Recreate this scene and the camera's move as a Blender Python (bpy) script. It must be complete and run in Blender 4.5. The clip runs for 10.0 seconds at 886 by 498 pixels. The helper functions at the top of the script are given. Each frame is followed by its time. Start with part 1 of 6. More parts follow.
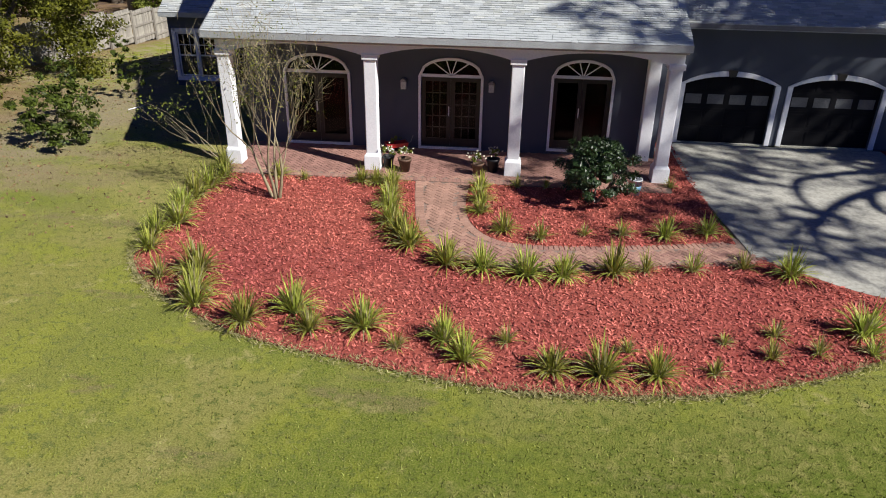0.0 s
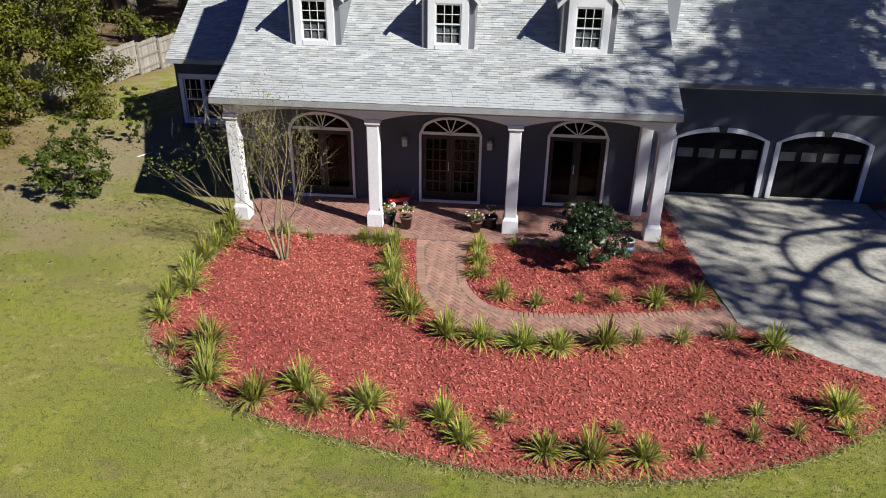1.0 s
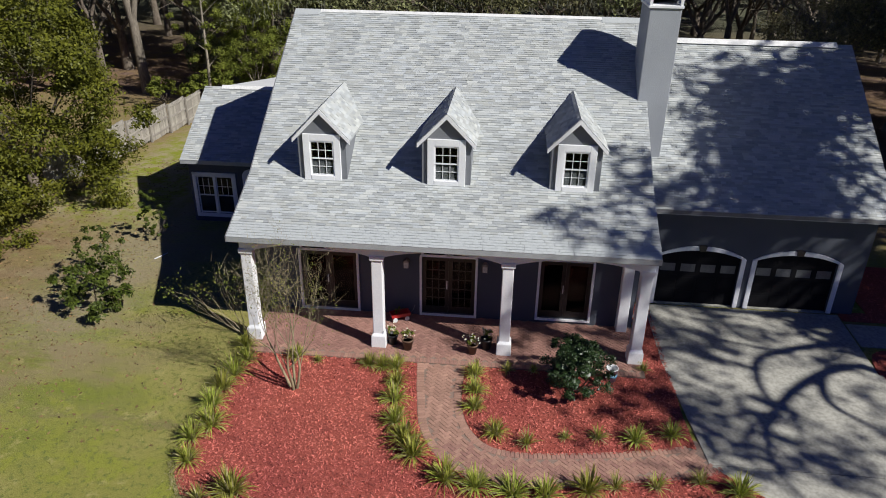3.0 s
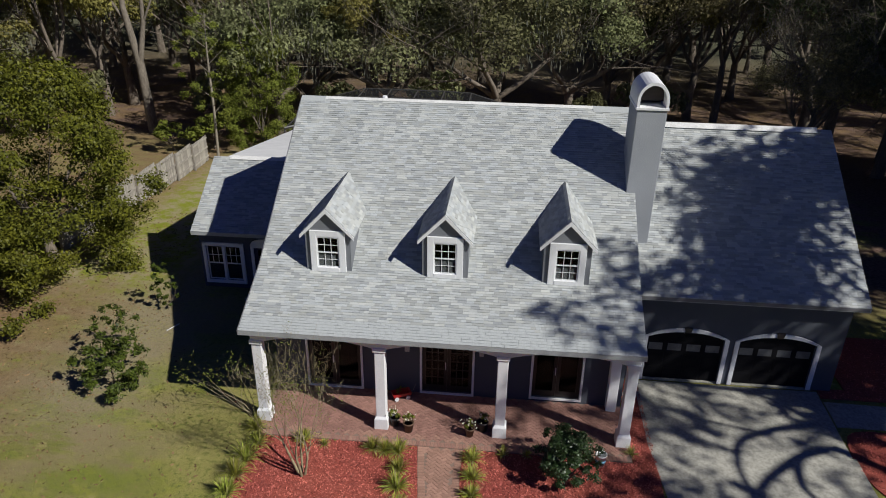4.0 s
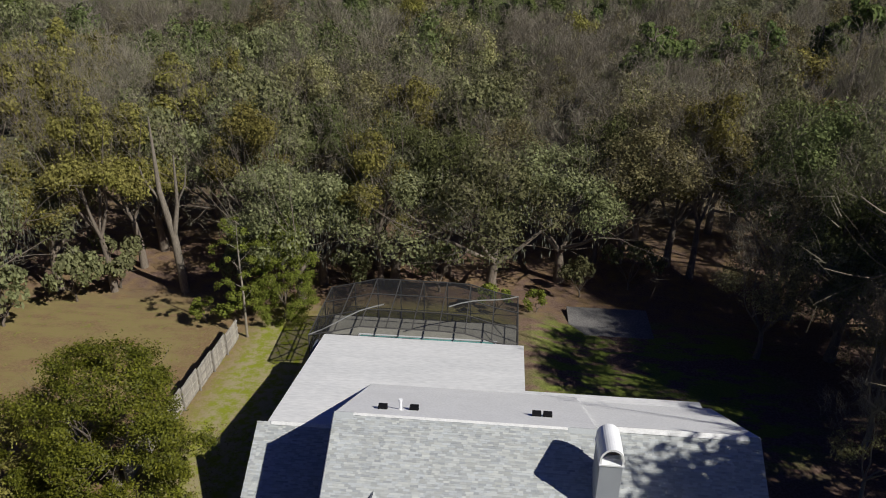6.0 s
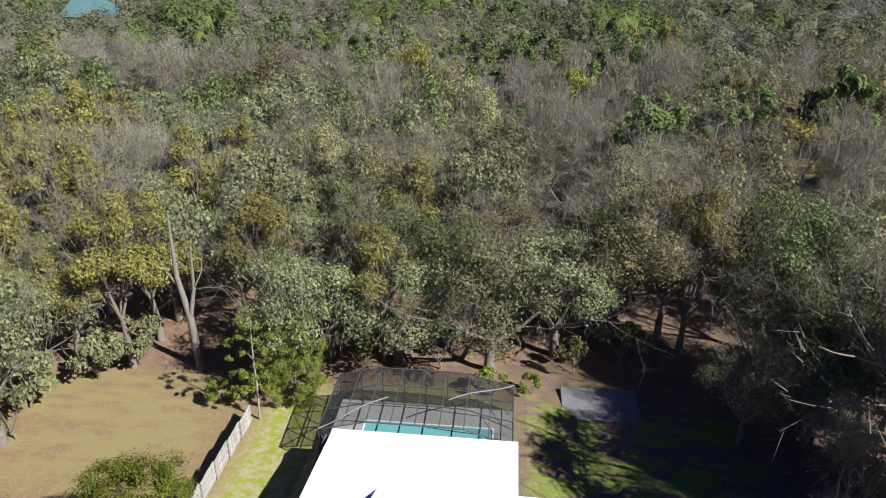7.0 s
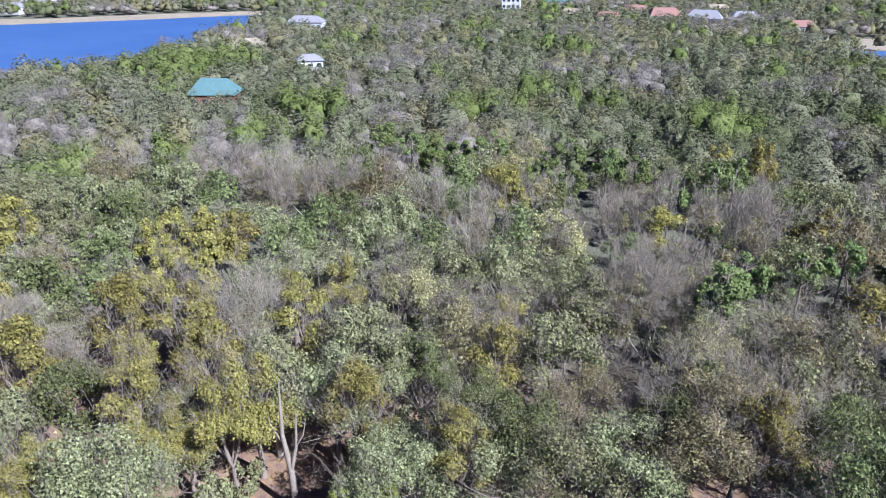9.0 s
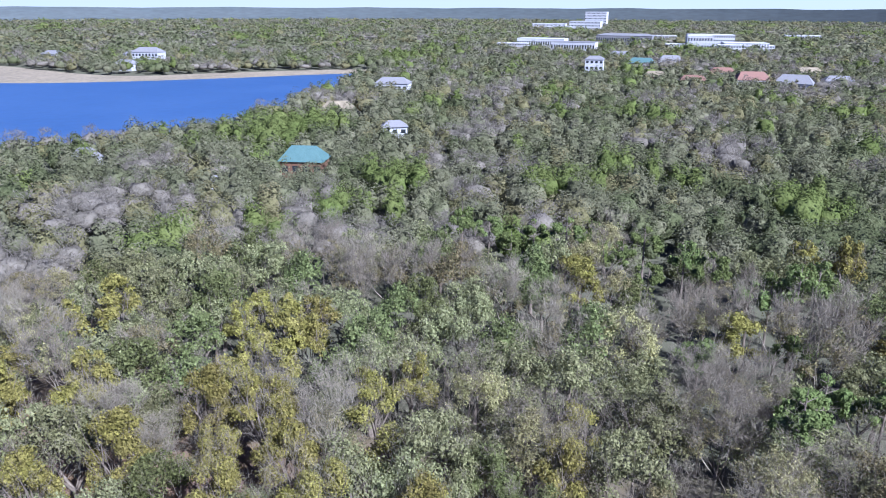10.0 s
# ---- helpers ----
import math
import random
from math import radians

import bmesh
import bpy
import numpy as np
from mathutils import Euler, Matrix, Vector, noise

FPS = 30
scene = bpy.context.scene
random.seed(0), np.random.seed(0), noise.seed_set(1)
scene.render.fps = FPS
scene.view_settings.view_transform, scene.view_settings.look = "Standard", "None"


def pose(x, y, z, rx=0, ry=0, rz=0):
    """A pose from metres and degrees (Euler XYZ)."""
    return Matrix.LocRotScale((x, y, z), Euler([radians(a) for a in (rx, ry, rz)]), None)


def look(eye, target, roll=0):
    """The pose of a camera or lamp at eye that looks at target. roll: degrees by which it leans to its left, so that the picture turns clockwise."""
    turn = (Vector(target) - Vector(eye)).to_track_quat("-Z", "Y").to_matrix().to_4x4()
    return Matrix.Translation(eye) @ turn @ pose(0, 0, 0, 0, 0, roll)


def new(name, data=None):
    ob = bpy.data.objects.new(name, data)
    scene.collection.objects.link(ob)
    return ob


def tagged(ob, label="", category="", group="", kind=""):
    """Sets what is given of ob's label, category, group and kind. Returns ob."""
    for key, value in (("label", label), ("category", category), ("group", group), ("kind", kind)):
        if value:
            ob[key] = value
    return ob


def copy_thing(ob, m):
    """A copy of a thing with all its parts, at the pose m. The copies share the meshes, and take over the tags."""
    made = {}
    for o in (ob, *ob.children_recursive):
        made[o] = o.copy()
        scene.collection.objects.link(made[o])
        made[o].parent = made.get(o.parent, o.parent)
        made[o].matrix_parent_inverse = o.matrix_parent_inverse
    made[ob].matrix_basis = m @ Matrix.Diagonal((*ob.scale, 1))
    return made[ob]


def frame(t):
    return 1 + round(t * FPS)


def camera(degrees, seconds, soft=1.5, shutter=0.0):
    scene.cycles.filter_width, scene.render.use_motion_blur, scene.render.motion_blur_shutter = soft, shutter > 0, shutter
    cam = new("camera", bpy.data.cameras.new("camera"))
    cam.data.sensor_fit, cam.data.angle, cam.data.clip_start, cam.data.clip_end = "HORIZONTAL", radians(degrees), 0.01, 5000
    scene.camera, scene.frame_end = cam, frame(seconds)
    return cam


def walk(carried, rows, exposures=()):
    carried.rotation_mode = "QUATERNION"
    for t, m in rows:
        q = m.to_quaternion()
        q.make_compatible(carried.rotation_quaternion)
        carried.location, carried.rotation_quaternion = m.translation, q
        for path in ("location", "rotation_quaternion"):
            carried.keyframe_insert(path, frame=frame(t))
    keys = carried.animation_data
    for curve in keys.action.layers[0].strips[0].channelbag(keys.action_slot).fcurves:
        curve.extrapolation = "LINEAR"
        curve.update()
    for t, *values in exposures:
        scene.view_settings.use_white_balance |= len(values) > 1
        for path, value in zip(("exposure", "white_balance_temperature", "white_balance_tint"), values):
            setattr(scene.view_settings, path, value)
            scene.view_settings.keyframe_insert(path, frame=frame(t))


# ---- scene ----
cam = camera(63.9, 10.0, 1.0)
METRES, EYE, TILT, LEAN, TURN = 51.7, 6.22, -26.4, -0.8, 5.6
ROWS = [
    (0.0, 0.0, 0.0, 0.0, 0.0, 0.0, -0.0),
    (0.5, 0.0001, -0.0065, 0.0141, 0.01, 0.05, 0.0),
    (1.0, 0.0001, -0.0127, 0.0266, 0.01, 0.09, 0.01),
    (1.5, -0.0001, -0.0195, 0.0408, 0.01, 0.12, 0.02),
    (2.0, -0.0001, -0.0255, 0.0544, 0.03, 0.13, 0.03),
    (2.5, 0.0005, -0.0339, 0.0743, 0.03, 0.1, 0.04),
    (4.0, 0.0019, -0.0642, 0.1398, 0.07, 0.31, 0.05),
    (4.5, 0.0006, -0.0875, 0.1885, 0.09, 0.35, 0.11),
    (5.0, 0.0002, -0.116, 0.2463, 0.13, 0.39, 0.2),
    (5.5, 0.0002, -0.1508, 0.3144, 0.15, 0.48, 0.29),
    (6.0, 0.0001, -0.1815, 0.3755, 0.18, 0.53, 0.37),
    (7.5, 0.0087, -0.2812, 0.5676, 1.02, 0.9, 0.17),
    (8.0, 0.01, -0.3112, 0.6261, 2.32, 1.06, -0.4),
    (8.5, 0.0115, -0.3432, 0.6942, 4.96, 2.09, -1.76),
    (9.0, 0.0148, -0.3751, 0.7562, 7.49, 3.59, -3.01),
    (9.5, 0.0179, -0.4123, 0.8296, 10.5, 5.31, -4.55),
    (10.0, 0.0192, -0.4455, 0.8946, 13.35, 6.92, -5.87),
]
walk(cam, [(t, pose(0, 0, EYE, TILT, LEAN, TURN) @ pose(METRES * x, METRES * y, METRES * z, 90 + pitch, roll, yaw)) for t, x, y, z, yaw, pitch, roll in ROWS],
     exposures=[(0.0, 0.48, 6350, 10), (2.5, 0.32, 6300, 10), (4.0, -0.10, 6350, 9), (6.2, 0.04, 6450, 9), (7.3, 1.36, 5650, 12), (8.5, 1.62, 5330, 19), (10.0, 1.44, 5080, 20)])

# ---- light ----
SUN_TO = Vector((0.668, -0.351, 0.656)).normalized()
world = bpy.data.worlds.new("sky")
scene.world = world
world.use_nodes = True
wn = world.node_tree
wn.nodes.clear()
sky = wn.nodes.new("ShaderNodeTexSky")
sky.sky_type = "NISHITA"
sky.sun_disc = False
sky.sun_elevation = math.asin(SUN_TO.z)
sky.sun_rotation = math.atan2(SUN_TO.x, SUN_TO.y)
sky.altitude, sky.air_density, sky.dust_density, sky.ozone_density = 100, 1.0, 0.3, 4.0
back = wn.nodes.new("ShaderNodeBackground")
back.inputs["Strength"].default_value = 0.0185
wout = wn.nodes.new("ShaderNodeOutputWorld")
tint = wn.nodes.new("ShaderNodeMix")
tint.data_type, tint.blend_type = "RGBA", "MULTIPLY"
tint.inputs["Factor"].default_value = 1.0
tint.inputs["B"].default_value = (0.43, 0.63, 1.70, 1)
wn.links.new(sky.outputs[0], tint.inputs["A"])
wn.links.new(tint.outputs["Result"], back.inputs["Color"])
wn.links.new(back.outputs[0], wout.inputs["Surface"])
sun_data = bpy.data.lights.new("sun", "SUN")
sun_data.energy, sun_data.angle, sun_data.color = 5.0, radians(0.6), (1.0, 0.96, 0.895)
sun = new("sun", sun_data)
sun.matrix_world = look(SUN_TO * 300, (0, 0, 0))


# ---- materials ----
def node(nt, kind, **sets):
    n = nt.nodes.new(kind)
    for k, v in sets.items():
        n.inputs[k].default_value = v
    return n


def ramp(nt, fac, a, b):
    m = node(nt, "ShaderNodeMapRange", **{"From Min": a, "From Max": b})
    nt.links.new(fac, m.inputs["Value"])
    return m.outputs["Result"]


def mixc(nt, fac, c1, c2, blend="MIX"):
    m = nt.nodes.new("ShaderNodeMix")
    m.data_type, m.blend_type = "RGBA", blend
    for s, v in ((m.inputs["Factor"], fac), (m.inputs["A"], c1), (m.inputs["B"], c2)):
        if isinstance(v, (int, float)):
            s.default_value = v
        elif isinstance(v, tuple):
            s.default_value = (*v, 1)
        else:
            nt.links.new(v, s)
    return m.outputs["Result"]


def nz(nt, scale, detail=3, rough=0.55, stretch=None, world_space=False):
    if world_space:
        co = nt.nodes.new("ShaderNodeNewGeometry").outputs["Position"]
    else:
        co = nt.nodes.new("ShaderNodeTexCoord").outputs["Object"]
    if stretch:
        mp = node(nt, "ShaderNodeMapping", Scale=stretch)
        nt.links.new(co, mp.inputs["Vector"])
        co = mp.outputs["Vector"]
    n = node(nt, "ShaderNodeTexNoise", Scale=scale, Detail=detail, Roughness=rough)
    nt.links.new(co, n.inputs["Vector"])
    return n.outputs["Fac"]


def mat(name, col, rough=0.7, metal=0.0, col2=None, scale=3.0, fine=40.0, amount=0.5, bump=0.15, island=0.0, each=0.0,
        stretch=None, through_light=0.0, spec=0.5, world_space=False, vary=None):
    m = bpy.data.materials.new(name)
    m.use_nodes = True
    nt = m.node_tree
    p = nt.nodes["Principled BSDF"]
    out = nt.nodes["Material Output"]
    p.inputs["Roughness"].default_value, p.inputs["Metallic"].default_value = rough, metal
    p.inputs["Specular IOR Level"].default_value = spec
    col2 = col2 or tuple(c * 0.72 for c in col)
    big = nz(nt, scale, stretch=stretch, world_space=world_space)
    small = nz(nt, fine, 2, stretch=stretch, world_space=world_space)
    c = mixc(nt, ramp(nt, big, 0.35, 0.65), col, col2)
    c = mixc(nt, amount, c, mixc(nt, ramp(nt, small, 0.3, 0.7), tuple(min(1, v * 1.25) for v in col), tuple(v * 0.7 for v in col2)))
    if island:
        g = nt.nodes.new("ShaderNodeNewGeometry")
        k = node(nt, "ShaderNodeMapRange", **{"To Min": 1 - island, "To Max": 1 + island})
        nt.links.new(g.outputs["Random Per Island"], k.inputs["Value"])
        if vary:
            f = node(nt, "ShaderNodeMath")
            f.operation = "FRACT"
            f2 = node(nt, "ShaderNodeMath")
            f2.operation = "MULTIPLY"
            f2.inputs[1].default_value = 7.3
            nt.links.new(g.outputs["Random Per Island"], f2.inputs[0])
            nt.links.new(f2.outputs[0], f.inputs[0])
            c = mixc(nt, f.outputs[0], c, vary)
        h = node(nt, "ShaderNodeHueSaturation")
        nt.links.new(k.outputs["Result"], h.inputs["Value"])
        nt.links.new(c, h.inputs["Color"])
        c = h.outputs["Color"]
    if each:
        o = nt.nodes.new("ShaderNodeObjectInfo")
        k = node(nt, "ShaderNodeMapRange", **{"To Min": 1 - each, "To Max": 1 + each})
        k2 = node(nt, "ShaderNodeMapRange", **{"To Min": 0.5 - each * 0.06, "To Max": 0.5 + each * 0.06})
        nt.links.new(o.outputs["Random"], k.inputs["Value"])
        nt.links.new(o.outputs["Random"], k2.inputs["Value"])
        h = node(nt, "ShaderNodeHueSaturation")
        nt.links.new(k.outputs["Result"], h.inputs["Value"])
        nt.links.new(k2.outputs["Result"], h.inputs["Hue"])
        nt.links.new(c, h.inputs["Color"])
        c = h.outputs["Color"]
    nt.links.new(c, p.inputs["Base Color"])
    if bump:
        b = node(nt, "ShaderNodeBump", Strength=bump, Distance=0.02)
        nt.links.new(small, b.inputs["Height"])
        nt.links.new(b.outputs["Normal"], p.inputs["Normal"])
    if through_light:
        tr = nt.nodes.new("ShaderNodeBsdfTranslucent")
        mx = node(nt, "ShaderNodeMixShader", Fac=through_light)
        nt.links.new(c, tr.inputs["Color"])
        nt.links.new(p.outputs[0], mx.inputs[1])
        nt.links.new(tr.outputs[0], mx.inputs[2])
        nt.links.new(mx.outputs[0], out.inputs["Surface"])
    return m


def glass_mat(name, tint, gloss):
    """Thin pane: clear with a mirror-like sheen that grows at grazing angles."""
    m = bpy.data.materials.new(name)
    m.use_nodes = True
    nt = m.node_tree
    nt.nodes.clear()
    tr = node(nt, "ShaderNodeBsdfTransparent", Color=(*tint, 1))
    gl = node(nt, "ShaderNodeBsdfGlossy", Roughness=0.03)
    fr = node(nt, "ShaderNodeFresnel", IOR=gloss)
    mx = nt.nodes.new("ShaderNodeMixShader")
    out = nt.nodes.new("ShaderNodeOutputMaterial")
    nt.links.new(fr.outputs[0], mx.inputs[0])
    nt.links.new(tr.outputs[0], mx.inputs[1])
    nt.links.new(gl.outputs[0], mx.inputs[2])
    nt.links.new(mx.outputs[0], out.inputs["Surface"])
    return m


def screen_mat(name):
    """Fine dark insect screen, half see-through."""
    m = bpy.data.materials.new(name)
    m.use_nodes = True
    nt = m.node_tree
    p = nt.nodes["Principled BSDF"]
    p.inputs["Base Color"].default_value = (0.02, 0.02, 0.022, 1)
    p.inputs["Roughness"].default_value = 0.6
    tr = nt.nodes.new("ShaderNodeBsdfTransparent")
    mx = node(nt, "ShaderNodeMixShader", Fac=0.58)
    nt.links.new(p.outputs[0], mx.inputs[1])
    nt.links.new(tr.outputs[0], mx.inputs[2])
    nt.links.new(mx.outputs[0], nt.nodes["Material Output"].inputs["Surface"])
    return m


def ground_mat():
    m = bpy.data.materials.new("lawn_and_woodland_soil")
    m.use_nodes = True
    nt = m.node_tree
    p = nt.nodes["Principled BSDF"]
    p.inputs["Roughness"].default_value = 0.95
    p.inputs["Specular IOR Level"].default_value = 0.15
    pos = nt.nodes.new("ShaderNodeNewGeometry").outputs["Position"]
    sep = nt.nodes.new("ShaderNodeSeparateXYZ")
    nt.links.new(pos, sep.inputs[0])
    wide, mid, fine, tiny = (nz(nt, s, 4, 0.6, world_space=True) for s in (0.16, 0.9, 7.0, 38.0))
    patch = nz(nt, 0.55, 5, 0.65, stretch=(0.6, 1.6, 1), world_space=True)
    broad = nz(nt, 0.085, 2, 0.5, world_space=True)
    clump = nz(nt, 1.5, 6, 0.7, world_space=True)
    lawn = mixc(nt, ramp(nt, broad, 0.44, 0.56), (0.165, 0.200, 0.022), (0.250, 0.240, 0.052))
    lawn = mixc(nt, ramp(nt, mid, 0.50, 0.57), lawn, (0.240, 0.262, 0.028))
    lawn = mixc(nt, ramp(nt, wide, 0.48, 0.56), lawn, (0.288, 0.260, 0.080))
    lawn = mixc(nt, ramp(nt, patch, 0.57, 0.64), lawn, (0.190, 0.158, 0.070))
    lawn = mixc(nt, ramp(nt, clump, 0.57, 0.66), lawn, (0.380, 0.335, 0.125))
    lawn = mixc(nt, ramp(nt, fine, 0.52, 0.64), lawn, (0.125, 0.150, 0.030))
    lawn = mixc(nt, 0.28, lawn, mixc(nt, ramp(nt, tiny, 0.42, 0.58), (0.075, 0.095, 0.020), (0.40, 0.36, 0.14)))
    dirt = mixc(nt, ramp(nt, fine, 0.3, 0.7), (0.265, 0.172, 0.082), (0.135, 0.085, 0.040))
    dirt = mixc(nt, ramp(nt, tiny, 0.45, 0.75), dirt, (0.30, 0.22, 0.15))
    sand = mixc(nt, ramp(nt, fine, 0.35, 0.65), (0.36, 0.30, 0.21), (0.22, 0.19, 0.10))

    def grow(axis, a, b, wob=3.0):
        add = node(nt, "ShaderNodeMath")
        add.operation = "MULTIPLY_ADD"
        nt.links.new(mid, add.inputs[0])
        add.inputs[1].default_value = wob
        nt.links.new(sep.outputs[axis], add.inputs[2])
        return ramp(nt, add.outputs[0], a, b)

    def both(a, b):
        mu = node(nt, "ShaderNodeMath")
        mu.operation = "MULTIPLY"
        nt.links.new(a, mu.inputs[0])
        nt.links.new(b, mu.inputs[1])
        return mu.outputs[0]
    # thicker, deeper green turf towards the drive
    lush = both(grow("X", -3.0, 5.0, 4.0), grow("Y", 10.5, 7.0, 2.0))
    lawn = mixc(nt, both(lush, ramp(nt, fine, 0.22, 0.50)), lawn, (0.088, 0.122, 0.011))
    # brown leaf litter under the trees to the west, worn sandy strip beside the house, woodland floor behind
    west = both(grow("X", -10.0, -16.5), grow("Y", 12.0, 17.0))
    thin = both(grow("X", -6.0, -10.5), grow("Y", 13.5, 16.5))
    c = mixc(nt, both(thin, ramp(nt, patch, 0.43, 0.55)), lawn, mixc(nt, ramp(nt, tiny, 0.4, 0.6), (0.20, 0.155, 0.075), (0.33, 0.275, 0.145)))
    c = mixc(nt, both(west, ramp(nt, clump, 0.35, 0.47)), c, dirt)
    c = mixc(nt, both(both(grow("X", -9.0, -11.0), grow("X", -14.5, -11.5)), both(grow("Y", 16.0, 19.0), ramp(nt, fine, 0.33, 0.52))), c, sand)
    strip = both(both(grow("X", -19.5, -17.5, 1.0), grow("X", -12.0, -14.0, 1.0)), grow("Y", 24.0, 27.0))
    c = mixc(nt, strip, c, mixc(nt, ramp(nt, clump, 0.42, 0.58), (0.225, 0.250, 0.026), (0.33, 0.285, 0.160)))
    east = both(grow("X", 0.0, 3.0), grow("Y", 24.0, 30.0))
    litter = mixc(nt, ramp(nt, fine, 0.35, 0.65), (0.120, 0.076, 0.055), (0.230, 0.155, 0.120))
    c = mixc(nt, east, c, litter)
    yard = both(both(grow("X", 2.0, 5.0), grow("X", 22.0, 18.0)), both(grow("Y", 32.0, 36.0), grow("Y", 51.5, 49.0)))
    c = mixc(nt, both(yard, ramp(nt, patch, 0.44, 0.52)), c, mixc(nt, ramp(nt, fine, 0.35, 0.65), (0.130, 0.175, 0.030), (0.205, 0.235, 0.050)))
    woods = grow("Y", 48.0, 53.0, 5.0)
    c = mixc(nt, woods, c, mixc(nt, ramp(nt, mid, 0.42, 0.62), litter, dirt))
    clear = both(grow("X", -1.0, 2.0), grow("X", 14.0, 10.0))
    c = mixc(nt, both(clear, both(grow("Y", 70.0, 74.0), grow("Y", 90.0, 84.0))), c, (0.36, 0.27, 0.17))
    back = both(both(grow("X", -19.0, -22.0), grow("Y", 34.0, 38.0)), grow("Y", 53.0, 49.0))
    c = mixc(nt, both(back, ramp(nt, patch, 0.38, 0.56)), c, mixc(nt, ramp(nt, fine, 0.3, 0.7), (0.265, 0.190, 0.100), (0.225, 0.205, 0.066)))
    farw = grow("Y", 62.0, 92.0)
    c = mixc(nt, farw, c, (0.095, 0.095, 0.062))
    nt.links.new(c, p.inputs["Base Color"])
    b = node(nt, "ShaderNodeBump", Strength=0.6, Distance=0.05)
    nt.links.new(tiny, b.inputs["Height"])
    nt.links.new(b.outputs["Normal"], p.inputs["Normal"])
    return m


M_ground = ground_mat()
M_white = mat("white_paint", (0.85, 0.86, 0.87), 0.55, col2=(0.78, 0.79, 0.80), scale=1.5, fine=25, amount=0.2, bump=0.04)
M_dormer = mat("mid_grey_siding", (0.205, 0.215, 0.235), 0.85, col2=(0.175, 0.185, 0.200), scale=1.2, fine=40, amount=0.3, bump=0.2, spec=0.2)
M_stucco = mat("slate_stucco", (0.098, 0.108, 0.130), 0.9, col2=(0.080, 0.089, 0.108), scale=0.9, fine=60, amount=0.4, bump=0.35, spec=0.2)
M_fascia = mat("grey_fascia", (0.20, 0.20, 0.215), 0.6, scale=2, amount=0.3, bump=0.05)
M_eave = mat("grey_gutter", (0.27, 0.275, 0.295), 0.6, col2=(0.23, 0.235, 0.25), scale=2, amount=0.3, bump=0.05)
M_shingle = mat("grey_shingle", (0.420, 0.446, 0.455), 0.92, col2=(0.372, 0.392, 0.402), scale=0.9, fine=40, amount=0.4, bump=0.4, island=0.20, spec=0.15, vary=(0.45, 0.462, 0.44))
M_underlay = mat("shingle_underlay", (0.40, 0.42, 0.425), 0.92, bump=0.2)
M_ridge = mat("ridge_cap", (0.80, 0.80, 0.78), 0.6, bump=0.1)
# membrane of the back slopes, whitened to make up for their weak sun
M_backslope = mat("lightened_membrane", (0.86, 0.86, 0.85), 0.7, col2=(0.80, 0.80, 0.79), scale=0.6, fine=9, amount=0.3, bump=0.1)
M_membrane = mat("pale_roof_membrane", (0.72, 0.72, 0.715), 0.6, col2=(0.63, 0.635, 0.635), scale=0.5, fine=6, amount=0.3, bump=0.06, stretch=(0.35, 1.6, 1))
M_chimney = mat("chimney_stucco", (0.36, 0.38, 0.41), 0.8, col2=(0.30, 0.32, 0.35), scale=1.2, fine=30, amount=0.4, bump=0.3)
M_dark = mat("dark_stained_door", (0.022, 0.018, 0.018), 0.35, scale=4, bump=0.05)
M_garage = mat("black_garage_door", (0.010, 0.010, 0.012), 0.75, scale=2, bump=0.08, spec=0.12)
# near-black base stands in for the darkness of unlit rooms
M_room_dark = mat("room_darkness", (0.008, 0.007, 0.007), 0.9, bump=0)
M_curtain = mat("pale_blind", (0.62, 0.62, 0.60), 0.9, bump=0)
# even grey stands in for sky reflected in the garage door panes
M_doorlight = mat("reflection_grey_pane", (0.130, 0.136, 0.142), 0.35, col2=(0.085, 0.09, 0.095), scale=4, bump=0)
M_glass = glass_mat("window_glass", (0.50, 0.53, 0.55), 1.28)
M_brick = mat("clay_paver", (0.36, 0.205, 0.160), 0.92, col2=(0.285, 0.165, 0.130), scale=0.9, fine=30, amount=0.4, bump=0.3, island=0.15, each=0.15, spec=0.15)
M_joint = mat("sandy_joint", (0.27, 0.19, 0.15), 0.95, bump=0.2)
M_concrete = mat("concrete_drive", (0.415, 0.402, 0.350), 0.9, col2=(0.300, 0.292, 0.255), scale=0.7, fine=11, amount=0.5, bump=0.25, spec=0.2)
M_mulch = mat("red_mulch", (0.370, 0.100, 0.072), 0.95, col2=(0.235, 0.052, 0.046), scale=0.33, fine=30, amount=0.55, bump=0.8, spec=0.08)
M_chip = mat("red_bark_chip", (0.520, 0.160, 0.118), 0.95, col2=(0.340, 0.086, 0.078), scale=0.33, fine=20, amount=0.25, bump=0.0, island=0.62, spec=0.06)
M_blade = mat("strap_leaf", (0.300, 0.345, 0.050), 0.5, col2=(0.42, 0.41, 0.095), scale=6, fine=25, amount=0.3, bump=0, island=0.45, each=0.25, through_light=0.3, spec=0.3)
M_dry = mat("dry_strap_leaf", (0.43, 0.37, 0.19), 0.8, col2=(0.30, 0.29, 0.10), scale=8, amount=0.3, bump=0, island=0.3, through_light=0.2)
M_grass = mat("lawn_blade", (0.180, 0.224, 0.034), 0.85, col2=(0.305, 0.290, 0.105), scale=1.0, fine=5, amount=0.45, bump=0, island=0.5, through_light=0.25, spec=0.08)
M_bark = mat("grey_bark", (0.20, 0.165, 0.13), 0.95, col2=(0.13, 0.105, 0.08), scale=3, fine=18, amount=0.6, bump=0.6, stretch=(1, 1, 0.25))
M_pale = mat("pale_bark", (0.289, 0.255, 0.200), 0.9, col2=(0.204, 0.178, 0.136), scale=4, fine=20, amount=0.5, bump=0.4, stretch=(1, 1, 0.3))
